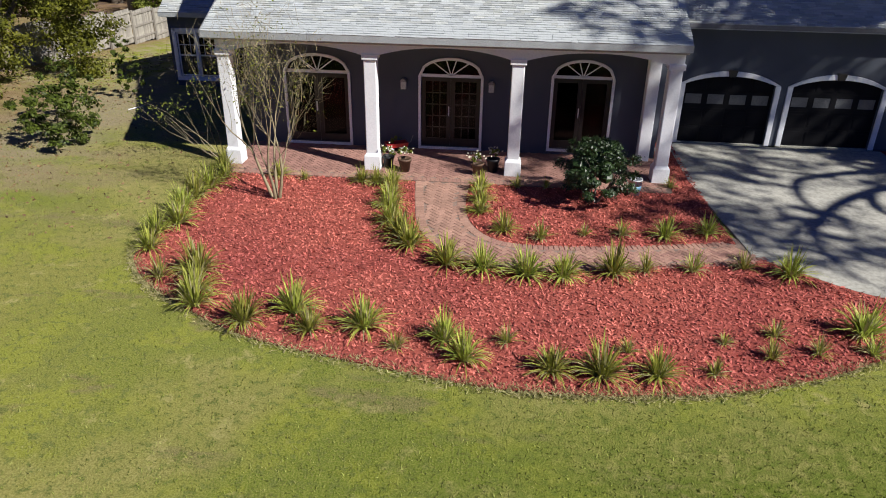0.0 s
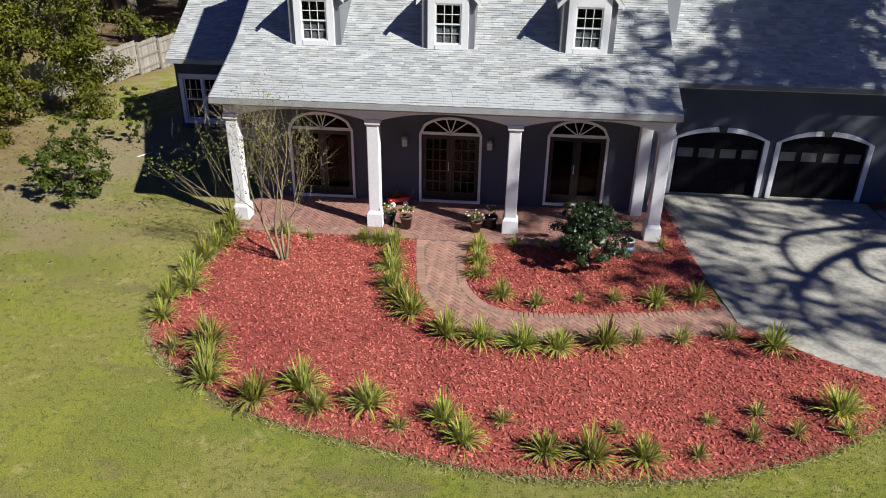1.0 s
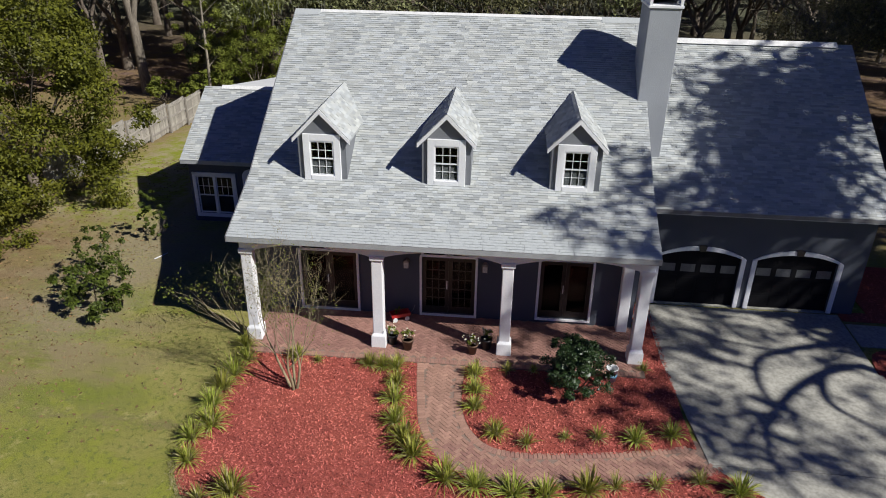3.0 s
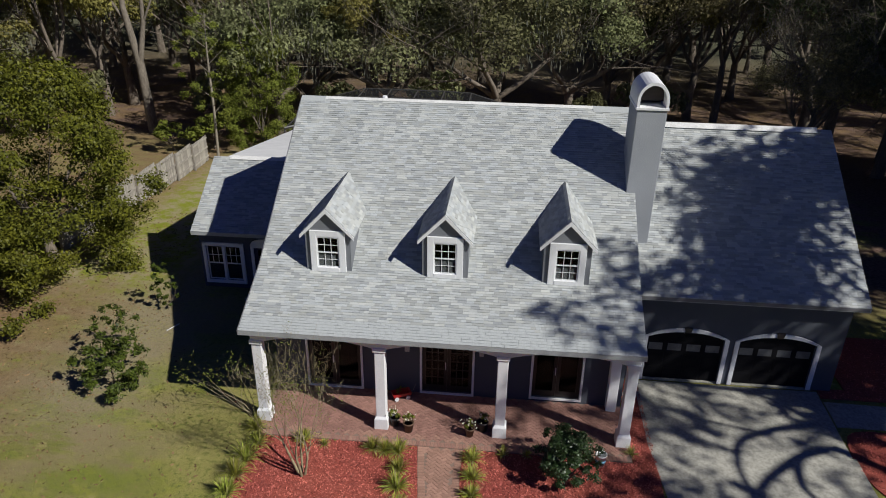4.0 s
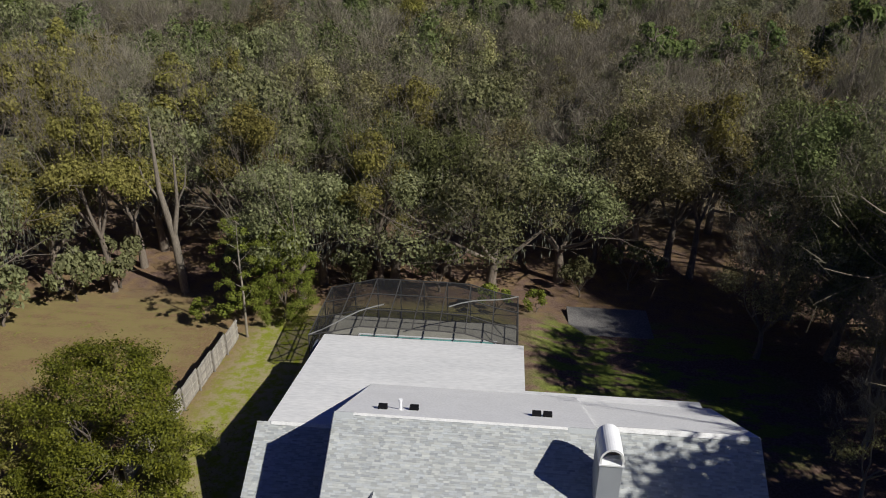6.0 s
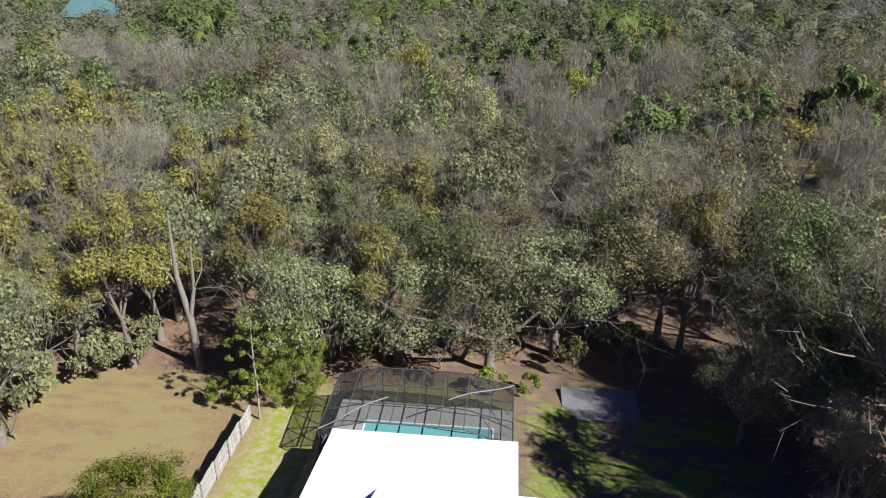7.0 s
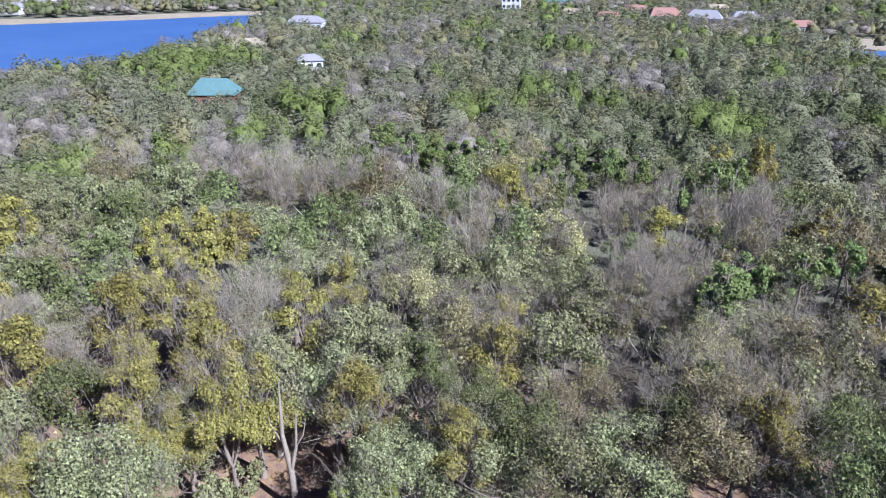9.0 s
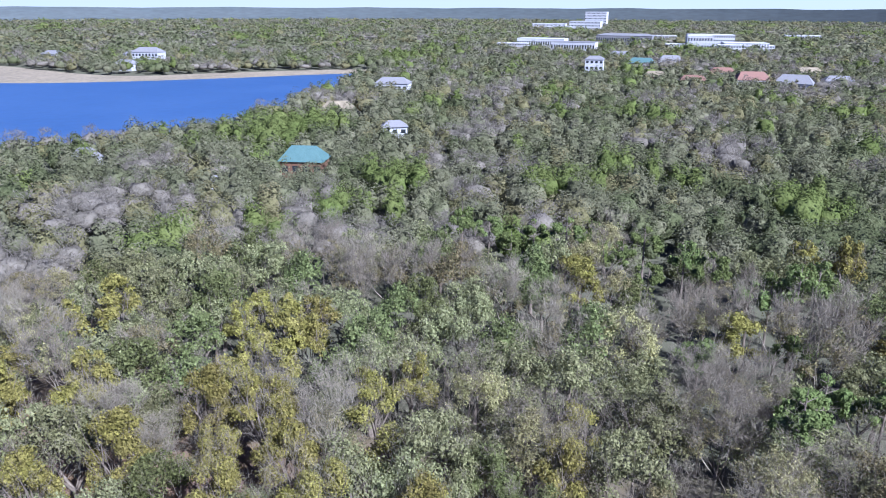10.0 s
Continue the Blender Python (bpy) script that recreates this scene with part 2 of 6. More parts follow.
M_myrtle = mat("smooth_tan_bark", (0.33, 0.275, 0.165), 0.8, col2=(0.22, 0.185, 0.105), scale=5, fine=22, amount=0.4, bump=0.15, stretch=(1, 1, 0.3))
M_oak = mat("oak_leaf", (0.168, 0.180, 0.078), 0.85, col2=(0.226, 0.222, 0.118), scale=0.3, fine=2.5, amount=0.4, bump=0, island=0.42, each=0.26, through_light=0.30, spec=0.03)
M_moss = mat("grey_hanging_moss", (0.204, 0.208, 0.162), 0.9, scale=1, bump=0, island=0.25, each=0.15, through_light=0.3, spec=0.05)
M_yellow = mat("yellow_green_leaf", (0.212, 0.202, 0.050), 0.85, col2=(0.240, 0.210, 0.074), scale=0.35, fine=2, amount=0.4, bump=0, island=0.42, each=0.18, through_light=0.30, spec=0.03)
M_bud = mat("tan_budding_leaf", (0.262, 0.232, 0.112), 0.85, col2=(0.236, 0.222, 0.108), scale=0.35, fine=2, amount=0.4, bump=0, island=0.42, each=0.3, through_light=0.30, spec=0.03)
M_twig = mat("bare_twig", (0.250, 0.222, 0.168), 0.9, col2=(0.185, 0.162, 0.120), scale=0.5, bump=0, island=0.3, each=0.15, through_light=0.2, spec=0.1)
M_pine = mat("pine_needle", (0.133, 0.176, 0.057), 0.85, col2=(0.168, 0.206, 0.073), scale=0.4, fine=2, amount=0.4, bump=0, island=0.24, each=0.2, through_light=0.28, spec=0.04)
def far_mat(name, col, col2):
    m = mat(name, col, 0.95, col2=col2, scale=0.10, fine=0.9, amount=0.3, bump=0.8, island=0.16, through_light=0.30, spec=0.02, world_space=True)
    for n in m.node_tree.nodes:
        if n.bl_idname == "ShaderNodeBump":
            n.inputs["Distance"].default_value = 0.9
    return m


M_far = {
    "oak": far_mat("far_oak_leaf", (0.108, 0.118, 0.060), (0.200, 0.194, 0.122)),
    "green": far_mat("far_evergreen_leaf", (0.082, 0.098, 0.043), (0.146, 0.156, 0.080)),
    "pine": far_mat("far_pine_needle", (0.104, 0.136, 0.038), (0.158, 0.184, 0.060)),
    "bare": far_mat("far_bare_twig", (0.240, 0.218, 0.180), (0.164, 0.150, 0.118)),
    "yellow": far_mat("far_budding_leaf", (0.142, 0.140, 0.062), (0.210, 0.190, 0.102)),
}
M_holm = mat("evergreen_leaf", (0.112, 0.136, 0.048), 0.8, col2=(0.156, 0.172, 0.070), scale=0.3, fine=2.5, amount=0.4, bump=0, island=0.42, each=0.25, through_light=0.28, spec=0.05)
# blue-grey base carries the haze over the farthest woods
M_hazed_distance = mat("hazed_wooded_distance", (0.088, 0.106, 0.110), 0.95, col2=(0.112, 0.128, 0.130), scale=0.004, fine=0.03, amount=0.5, bump=0, stretch=(1, 1, 6), spec=0.0)
M_horizon = bpy.data.materials.new("pale_horizon_sky")
M_horizon.use_nodes = True
M_horizon.node_tree.nodes["Principled BSDF"].inputs["Base Color"].default_value = (0, 0, 0, 1)
M_horizon.node_tree.nodes["Principled BSDF"].inputs["Specular IOR Level"].default_value = 0.0
M_horizon.node_tree.nodes["Principled BSDF"].inputs["Emission Color"].default_value = (0.88, 0.98, 1.0, 1)
M_horizon.node_tree.nodes["Principled BSDF"].inputs["Emission Strength"].default_value = 0.34
M_green = mat("glossy_green_leaf", (0.128, 0.124, 0.014), 0.5, col2=(0.074, 0.082, 0.010), scale=0.9, fine=4, amount=0.4, bump=0, island=0.5, each=0.15, through_light=0.22, spec=0.2)
M_litter = mat("fallen_leaf", (0.24, 0.155, 0.075), 0.9, col2=(0.13, 0.085, 0.045), scale=2, fine=9, amount=0.4, bump=0, island=0.55, spec=0.1)
M_citrus = mat("citrus_leaf", (0.082, 0.108, 0.014), 0.5, col2=(0.042, 0.060, 0.010), scale=3, fine=9, amount=0.4, bump=0, island=0.55, through_light=0.2, spec=0.25)
M_hedge = mat("bright_hedge_leaf", (0.150, 0.186, 0.030), 0.6, col2=(0.200, 0.215, 0.042), scale=0.8, fine=4, amount=0.4, bump=0, island=0.4, through_light=0.3, spec=0.12)
M_camellia = mat("dark_glossy_leaf", (0.020, 0.042, 0.012), 0.42, col2=(0.034, 0.060, 0.016), scale=3, bump=0, island=0.45, through_light=0.1, spec=0.4)
M_fence = mat("weathered_fence_board", (0.36, 0.33, 0.285), 0.9, col2=(0.26, 0.24, 0.21), scale=1.5, fine=20, amount=0.5, bump=0.3, each=0.2, stretch=(1, 1, 0.15))
M_metal = mat("bronze_cage_metal", (0.10, 0.095, 0.09), 0.5, 0.3, bump=0)
M_palemetal = mat("grey_cage_metal", (0.30, 0.30, 0.29), 0.5, 0.2, bump=0)
M_screen = screen_mat("insect_screen")
M_water = mat("pool_water", (0.16, 0.42, 0.40), 0.08, col2=(0.19, 0.47, 0.45), scale=0.8, fine=5, amount=0.3, bump=0.15)
# blue base stands in for the sky reflected by the waves
M_lake = mat("lake_water", (0.040, 0.085, 0.185), 0.4, col2=(0.050, 0.100, 0.210), scale=0.02, fine=0.2, amount=0.3, bump=0.3, world_space=True, spec=0.12)
M_sandbank = mat("reed_and_sand_shore", (0.250, 0.210, 0.140), 0.95, col2=(0.170, 0.145, 0.095), scale=0.03, fine=0.3, amount=0.5, bump=0, world_space=True)
M_red = mat("red_enamel", (0.42, 0.02, 0.02), 0.35, bump=0)
M_blue = mat("blue_label", (0.20, 0.42, 0.58), 0.5, bump=0)
M_plastic = mat("white_plastic", (0.78, 0.79, 0.80), 0.4, bump=0, amount=0.1)
M_pot = mat("brown_pot", (0.13, 0.075, 0.045), 0.7, scale=8, bump=0.1)
M_potdark = mat("black_pot", (0.02, 0.02, 0.022), 0.5, bump=0)
M_flower = mat("white_flower", (0.75, 0.72, 0.55), 0.7, bump=0, island=0.2)
M_lamp = mat("lantern_metal", (0.30, 0.29, 0.28), 0.5, 0.4, bump=0)
M_tealroof = mat("green_metal_roof", (0.075, 0.145, 0.140), 0.7, 0.0, col2=(0.055, 0.115, 0.112), scale=0.3, fine=3, amount=0.5, bump=0.05)
M_browns = mat("brown_timber_wall", (0.16, 0.085, 0.05), 0.8)
M_redroof = mat("terracotta_roof", (0.215, 0.115, 0.085), 0.85)
M_greyroof = mat("far_grey_roof", (0.20, 0.20, 0.205), 0.8)
M_farwhite = mat("far_white_wall", (0.47, 0.48, 0.49), 0.8, col2=(0.36, 0.37, 0.38), scale=0.12, fine=1.2, amount=0.5, bump=0)
M_farglass = mat("far_dark_window", (0.03, 0.035, 0.04), 0.2, bump=0)
M_asphalt = mat("asphalt", (0.30, 0.29, 0.28), 0.9)


# ---- builders ----
class Geo:
    """Collects vertices and faces of one mesh."""

    def __init__(self):
        self.v, self.f = [], []

    def add(self, vs, fs):
        n = len(self.v)
        self.v += [tuple(p) for p in vs]
        self.f += [tuple(i + n for i in q) for q in fs]
        return self

    def box(self, x0, y0, z0, x1, y1, z1):
        return self.add([(x0, y0, z0), (x1, y0, z0), (x1, y1, z0), (x0, y1, z0), (x0, y0, z1), (x1, y0, z1), (x1, y1, z1), (x0, y1, z1)],
                        [(3, 2, 1, 0), (4, 5, 6, 7), (0, 1, 5, 4), (1, 2, 6, 5), (2, 3, 7, 6), (3, 0, 4, 7)])

    def prism(self, pts, a, b, axis="y"):
        """A polygon drawn out from a to b; pts are (x, z) for y, (y, z) for x, (x, y) for z."""
        def at(p, s):
            return (p[0], s, p[1]) if axis == "y" else (s, p[0], p[1]) if axis == "x" else (p[0], p[1], s)
        n = len(pts)
        vs = [at(p, a) for p in pts] + [at(p, b) for p in pts]
        fs = [tuple(range(n)), tuple(range(2 * n - 1, n - 1, -1))]
        fs += [(i, i + n, (i + 1) % n + n, (i + 1) % n) for i in range(n)]
        return self.add(vs, fs)

    def tube(self, pts, radii, n=6, cap=True):
        rings = []
        pts = [Vector(p) for p in pts]
        for i, p in enumerate(pts):
            d = (pts[min(i + 1, len(pts) - 1)] - pts[max(i - 1, 0)]).normalized()
            u = d.orthogonal().normalized()
            w = d.cross(u)
            rings.append([p + (u * math.cos(2 * math.pi * k / n) + w * math.sin(2 * math.pi * k / n)) * radii[i] for k in range(n)])
        vs = [p for r in rings for p in r]
        fs = [(i * n + k, i * n + (k + 1) % n, (i + 1) * n + (k + 1) % n, (i + 1) * n + k) for i in range(len(rings) - 1) for k in range(n)]
        if cap:
            fs += [tuple(range(n - 1, -1, -1)), tuple(range((len(rings) - 1) * n, len(rings) * n))]
        return self.add(vs, fs)

    def lathe(self, prof, cx=0, cy=0, n=20):
        """A profile of (radius, z) turned round the upright axis."""
        vs = [(cx + r * math.cos(2 * math.pi * k / n), cy + r * math.sin(2 * math.pi * k / n), z) for r, z in prof for k in range(n)]
        fs = [(i * n + k, i * n + (k + 1) % n, (i + 1) * n + (k + 1) % n, (i + 1) * n + k) for i in range(len(prof) - 1) for k in range(n)]
        fs += [tuple(range(n - 1, -1, -1)), tuple(range((len(prof) - 1) * n, len(prof) * n))]
        return self.add(vs, fs)

    def mesh(self, name, material, smooth=False, weld=False):
        me = bpy.data.meshes.new(name)
        me.from_pydata(self.v, [], self.f)
        bm = bmesh.new()
        bm.from_mesh(me)
        if weld:
            bmesh.ops.remove_doubles(bm, verts=bm.verts, dist=0.0005)
        if len(bm.faces) < 60000:
            bmesh.ops.recalc_face_normals(bm, faces=bm.faces)
        bm.to_mesh(me)
        bm.free()
        me.materials.append(material)
        if smooth:
            me.polygons.foreach_set("use_smooth", [True] * len(me.polygons))
        return me


def part(name, geo, material, parent=None, label="", bevel=0.0, smooth=False):
    me = geo if isinstance(geo, bpy.types.Mesh) else geo.mesh(name, material, smooth, name in ("wall", "porch_beam", "chimney_hood"))
    ob = new(name, me)
    if parent:
        ob.parent = parent
    if label:
        ob["label"] = label
    if bevel:
        b = ob.modifiers.new("edge", "BEVEL")
        b.width, b.segments, b.limit_method = bevel, 2, "ANGLE"
    return ob


def thing(name, label, category, group="", kind="", at=None):
    ob = new(name)
    ob.empty_display_size = 0.2
    if at:
        ob.location = at
    return tagged(ob, label, category, group, kind)


def quads(name, vs, material, per=4):
    """One mesh of loose faces from an array of corners, four (or three) a face."""
    n = len(vs) // per
    me = bpy.data.meshes.new(name)
    me.vertices.add(n * per)
    me.vertices.foreach_set("co", np.ascontiguousarray(vs, dtype=np.float32).ravel())
    me.loops.add(n * per)
    me.loops.foreach_set("vertex_index", np.arange(n * per, dtype=np.int32))
    me.polygons.add(n)
    me.polygons.foreach_set("loop_start", np.arange(0, n * per, per, dtype=np.int32))
    me.materials.append(material)
    me.update(calc_edges=True)
    return me


def unit(a):
    return a / np.maximum(np.linalg.norm(a, axis=1, keepdims=True), 1e-6)


def leaves(rng, c, out, length, width, lean=0.5, axis=None):
    """Diamond leaves at the places c, facing partly along out."""
    n = len(c)
    nor = unit(out * lean + rng.normal(size=(n, 3)) * 0.6)
    t = np.cross(nor, rng.normal(size=(n, 3))) if axis is None else axis
    t = unit(t)
    b = unit(np.cross(nor, t))
    L = (length * rng.uniform(0.6, 1.3, (n, 1))) / 2
    W = (width * rng.uniform(0.6, 1.3, (n, 1))) / 2
    return np.stack([c - t * L, c - b * W + t * L * 0.1, c + t * L, c + b * W + t * L * 0.1], axis=1).reshape(-1, 3)


def sprays(rng, c, out, length, width, reach_out=0.8):
    """Slender leafy sprays, pointing partly along out."""
    n = len(c)
    t = unit(out * reach_out + rng.normal(size=(n, 3)) * 0.75 + [0, 0, 0.1])
    b = unit(np.cross(t, rng.normal(size=(n, 3)))) * (width * rng.uniform(0.6, 1.3, (n, 1)) / 2)
    L = length * rng.uniform(0.5, 1.3, (n, 1))
    s = c - t * L * 0.5
    return np.stack([s - b, s + b, c + t * L * 0.5], 1).reshape(-1, 3)


def flakes(rng, c, out, size, lean=1.0):
    """Small three-cornered leaf clusters facing mostly along out."""
    n = len(c)
    nor = unit(out * lean + rng.normal(size=(n, 3)) * 0.55)
    t = unit(np.cross(nor, rng.normal(size=(n, 3))))
    b = np.cross(nor, t)
    k = size * rng.uniform(0.55, 1.3, (n, 1)) * 0.62
    a0 = rng.uniform(-0.35, 0.35, (n, 1))
    return np.stack([c + t * k, c + (b * (0.85 + a0) - t * 0.55) * k, c - (b * (0.85 - a0) + t * 0.55) * k], 1).reshape(-1, 3)


def ball(level_):
    """Faces of a round eight-sided form, split level_ times, without its underside."""
    X = np.array([(1, 0, 0), (-1, 0, 0), (0, 1, 0), (0, -1, 0), (0, 0, 1), (0, 0, -1)], float)
    F = [(0, 2, 4), (2, 1, 4), (1, 3, 4), (3, 0, 4), (2, 0, 5), (1, 2, 5), (3, 1, 5), (0, 3, 5)]
    V, seen = [tuple(p) for p in X], {}
    for k in range(level_):
        G = []
        for a, b, c in F:
            mid = []
            for p, q in ((a, b), (b, c), (c, a)):
                key = (min(p, q), max(p, q))
                if key not in seen:
                    m = np.add(V[p], V[q])
                    seen[key] = len(V)
                    V.append(tuple(m / np.linalg.norm(m)))
                mid.append(seen[key])
            G += [(a, mid[0], mid[2]), (mid[0], b, mid[1]), (mid[2], mid[1], c), tuple(mid)]
        F = G
    V = np.array(V)
    F = np.array([f for f in F if V[list(f)].mean(0)[2] > -0.55])
    return V, F


BALLS = [ball(k) for k in range(3)]


def masses(rng, lob, rad, lvl, squash=0.8, rough=0.22):
    """Uneven rounded leaf masses as loose triangles."""
    V, F = BALLS[lvl]
    out = []
    for p, r in zip(lob, rad):
        k = 1 + rng.uniform(-rough, rough, (len(V), 1))
        out.append((p + V * k * r * [1, 1, squash])[F].reshape(-1, 3))
    return np.concatenate(out)


# ---- ground, lake ----
def level(x, y):
    """Height of the ground: flat in front, falling gently to the woods behind."""
    s = 0.075 if x < -14 else 0.075 - 0.065 * (x + 14) / 2 if x < -12 else 0.01 if x < 2 else min(0.045, 0.01 + 0.035 * (x - 2) / 4)
    far = min(1.0, max(0.0, (y - 46.0) / 8.0))
    z = -s * max(0.0, min(y, 50.0) - 24.0)
    return z * (1 - far) - 1.95 * far


def sheet():
    g = Geo()
    xs = [-5200, -2600, -1200, -500, -200, -80, -40, -20, -14, -12, -6, 2, 4, 6, 20, 40, 80, 200, 500, 1200, 2600, 5200]
    ys = [-1500, -500, -150, -50, -20, 0, 12, 24, 30, 36, 42, 46, 48, 50, 52, 54, 60, 120, 300, 800, 1800, 3200, 5400]
    vs = [(x, y, level(x, y)) for y in ys for x in xs]
    n = len(xs)
    g.add(vs, [(j * n + i, j * n + i + 1, (j + 1) * n + i + 1, (j + 1) * n + i) for j in range(len(ys) - 1) for i in range(n - 1)])
    return part("ground", g, M_ground)


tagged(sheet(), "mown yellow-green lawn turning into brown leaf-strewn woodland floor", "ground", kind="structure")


def spline(pts, steps=8, closed=False):
    """A smooth curve through a few control points."""
    out = []
    n = len(pts)
    for i in range(n if closed else n - 1):
        p = [Vector(pts[k % n] if closed else pts[max(0, min(n - 1, k))]) for k in (i - 1, i, i + 1, i + 2)]
        for s in range(steps):
            t = s / steps
            q = 0.5 * ((2 * p[1]) + (p[2] - p[0]) * t + (2 * p[0] - 5 * p[1] + 4 * p[2] - p[3]) * t * t + (3 * p[1] - p[0] - 3 * p[2] + p[3]) * t ** 3)
            out.append((q.x, q.y))
    if not closed:
        out.append(tuple(pts[-1]))
    return out


def inside(x, y, poly):
    hit = False
    j = len(poly) - 1
    for i in range(len(poly)):
        (xi, yi), (xj, yj) = poly[i], poly[j]
        if (yi > y) != (yj > y) and x < (xj - xi) * (y - yi) / (yj - yi) + xi:
            hit = not hit
        j = i
    return hit


def edge_gap(x, y, line):
    return min(math.hypot(x - a, y - b) for a, b in line)


LAKE = spline([(-300, 604), (-262, 490), (-240, 400), (-225, 310), (-238, 245), (-290, 200), (-380, 170), (-560, 180), (-700, 300), (-640, 400), (-525, 425), (-450, 470), (-390, 525)], 6, True)
LAKE2 = spline([(120, 385), (118, 440), (150, 470), (220, 480), (260, 420), (200, 370)], 6, True)
for pts, lab in ((LAKE, "deep blue lake with a rippled surface"), (LAKE2, "small blue pond among the trees")):
    tagged(part("water", Geo().prism(pts, -2.6, -1.85, "z"), M_lake), lab, "lake", kind="structure")
SHORE = spline([(-262, 640), (-322, 590), (-392, 512), (-452, 458), (-527, 410), (-640, 385), (-700, 440), (-690, 540), (-600, 525), (-540, 510), (-478, 512), (-420, 570), (-340, 640), (-262, 658)], 6, True)
tagged(part("shore", Geo().prism(SHORE, -2.6, -1.89, "z"), M_sandbank), "tan reed and sand shore along the lake", "shore", kind="structure")
SHORE2 = spline([(105, 480), (150, 472), (240, 485), (230, 540), (140, 530)], 6, True)
tagged(part("shore", Geo().prism(SHORE2, -2.6, -1.89, "z"), M_sandbank), "tan reed and sand shore beside the pond", "shore", kind="structure")

# ---- drive, walk, beds ----
DRIVE_L = [(4.5, 20.0), (4.5, 18.3), (4.5, 15.6), (4.57, 13.44), (5.05, 12.74), (5.45, 12.37), (6.07, 11.84), (6.74, 11.44), (8.6, 10.5), (11.0, 9.7), (14, 9.2)]
drive = thing("driveway", "pale weathered concrete driveway with joints and stains", "driveway", kind="structure")
CUTS = [20.0, 16.9, 12.9]
edge = spline(DRIVE_L, 6)


def left_at(y):
    best = min(edge, key=lambda p: abs(p[1] - y))
    return best[0]


def slab(poly):
    part("slab", Geo().prism(poly, -0.1, 0.035, "z"), M_concrete, drive, bevel=0.008)


for a, b in zip(CUTS[:-1], CUTS[1:]):
    slab([(left_at(a), a - 0.005), (10.35, a - 0.005), (10.25, b + 0.005), (left_at(b), b + 0.005)])
low = [p for p in edge if p[1] < 12.894]
slab([(left_at(12.9), 12.888)] + low + [(16, 9.0), (16, 10.6), (11.2, 12.0), (10.22, 12.888)])
side = thing("side_path", "narrow grey concrete path beside the garage", "path", kind="structure")
part("slab", Geo().prism([(10.37, 18.3), (20, 18.3), (20, 19.3), (10.4, 19.5)], -0.1, 0.03, "z"), M_concrete, side, bevel=0.008)

WALK_L = spline([(-2.16, 16.02), (-1.98, 14.6), (-1.72, 13.3), (-1.1, 12.3), (-0.3, 11.84), (0.6, 11.75), (1.63, 11.9), (2.92, 12.17), (4.34, 12.47), (5.05, 12.72)], 6)
WALK_R = spline([(-0.83, 16.02), (-0.84, 14.7), (-0.62, 13.65), (-0.05, 12.95), (0.82, 12.78), (2.16, 12.92), (3.52, 13.15), (4.56, 13.42)], 6)
WALK = WALK_L + WALK_R[::-1]
walk_way = thing("brick_walk", "curved red-brown brick paver walk in herringbone", "path", kind="structure")
part("joint_bed", Geo().prism(WALK, -0.1, 0.022, "z"), M_joint, walk_way)
part("joint_bed", Geo().prism([(4.3, 13.2), (4.55, 13.7), (4.75, 13.7), (5.3, 12.95), (5.35, 12.6), (5.0, 12.5)], -0.1, 0.018, "z"), M_joint, walk_way)
porch = thing("porch_floor", "brick paved porch floor in herringbone with a soldier edge", "floor", kind="structure")
PORCH = [(-7.0, 16.03), (3.95, 16.03), (3.95, 18.5), (-7.0, 18.5)]
part("joint_bed", Geo().prism(PORCH, -0.1, 0.042, "z"), M_joint, porch)

BED_OUT = spline([(-6.9, 16.0), (-6.85, 14.6), (-7.1, 13.26), (-7.0, 11.64), (-6.43, 10.68), (-5.58, 9.97), (-3.95, 9.03), (-1.96, 8.51), (-0.18, 8.17), (1.01, 8.12), (2.19, 8.22), (3.4, 8.44), (5.2, 9.14), (6.6, 10.1), (7.2, 11.1)], 6)
DR = [p for p in edge if 11.1 < p[1] < 12.73]
BED_A = BED_OUT + DR[::-1] + WALK_L[::-1]
BED_B = WALK_R + [(4.70, 13.38), (4.62, 14.5), (4.62, 19.95), (3.97, 19.95), (3.97, 16.0)]


def mulch(poly, name, label, seed, count):
    ob = tagged(part(name, Geo().prism(poly, -0.1, 0.03, "z"), M_mulch), label, "mulch bed", kind="structure")
    rng = np.random.default_rng(seed)
    xs, ys = [p[0] for p in poly], [p[1] for p in poly]
    c = []
    while len(c) < count:
        x, y = rng.uniform(min(xs), max(xs)), rng.uniform(min(ys), max(ys))
        if inside(x, y, poly):
            c.append((x, y, 0.036 + rng.uniform(0, 0.016)))
    c = np.array(c)
    up = np.tile([0, 0, 1.0], (len(c), 1))
    vs = leaves(rng, c, up, 0.085, 0.030, 1.3)
    part("bark_chips", quads("bark_chips", vs, M_chip), M_chip, ob)["kind"] = "stuff"


mulch(BED_A, "mulch_bed", "wide curved garden bed of bright red bark mulch", 3, 32000)
mulch(BED_B, "mulch_bed", "smaller bed of bright red bark mulch by the porch", 4, 9000)
mulch([(10.4, 19.7), (14.5, 19.7), (14.5, 23.5), (11.3, 23.5), (11.3, 20.2), (10.4, 20.2)], "mulch_bed", "red mulch bed beside the garage wall", 5, 2500)
mulch(spline([(10.5, 17.9), (12.5, 18.0), (14, 17.0), (13, 15), (10.6, 15.4)], 5, True), "mulch_bed", "red mulch bed beside the driveway", 6, 2000)


# ---- house ----
house = thing("house", "single-storey slate-grey house with white trim, dormers and grey shingle roof", "house")


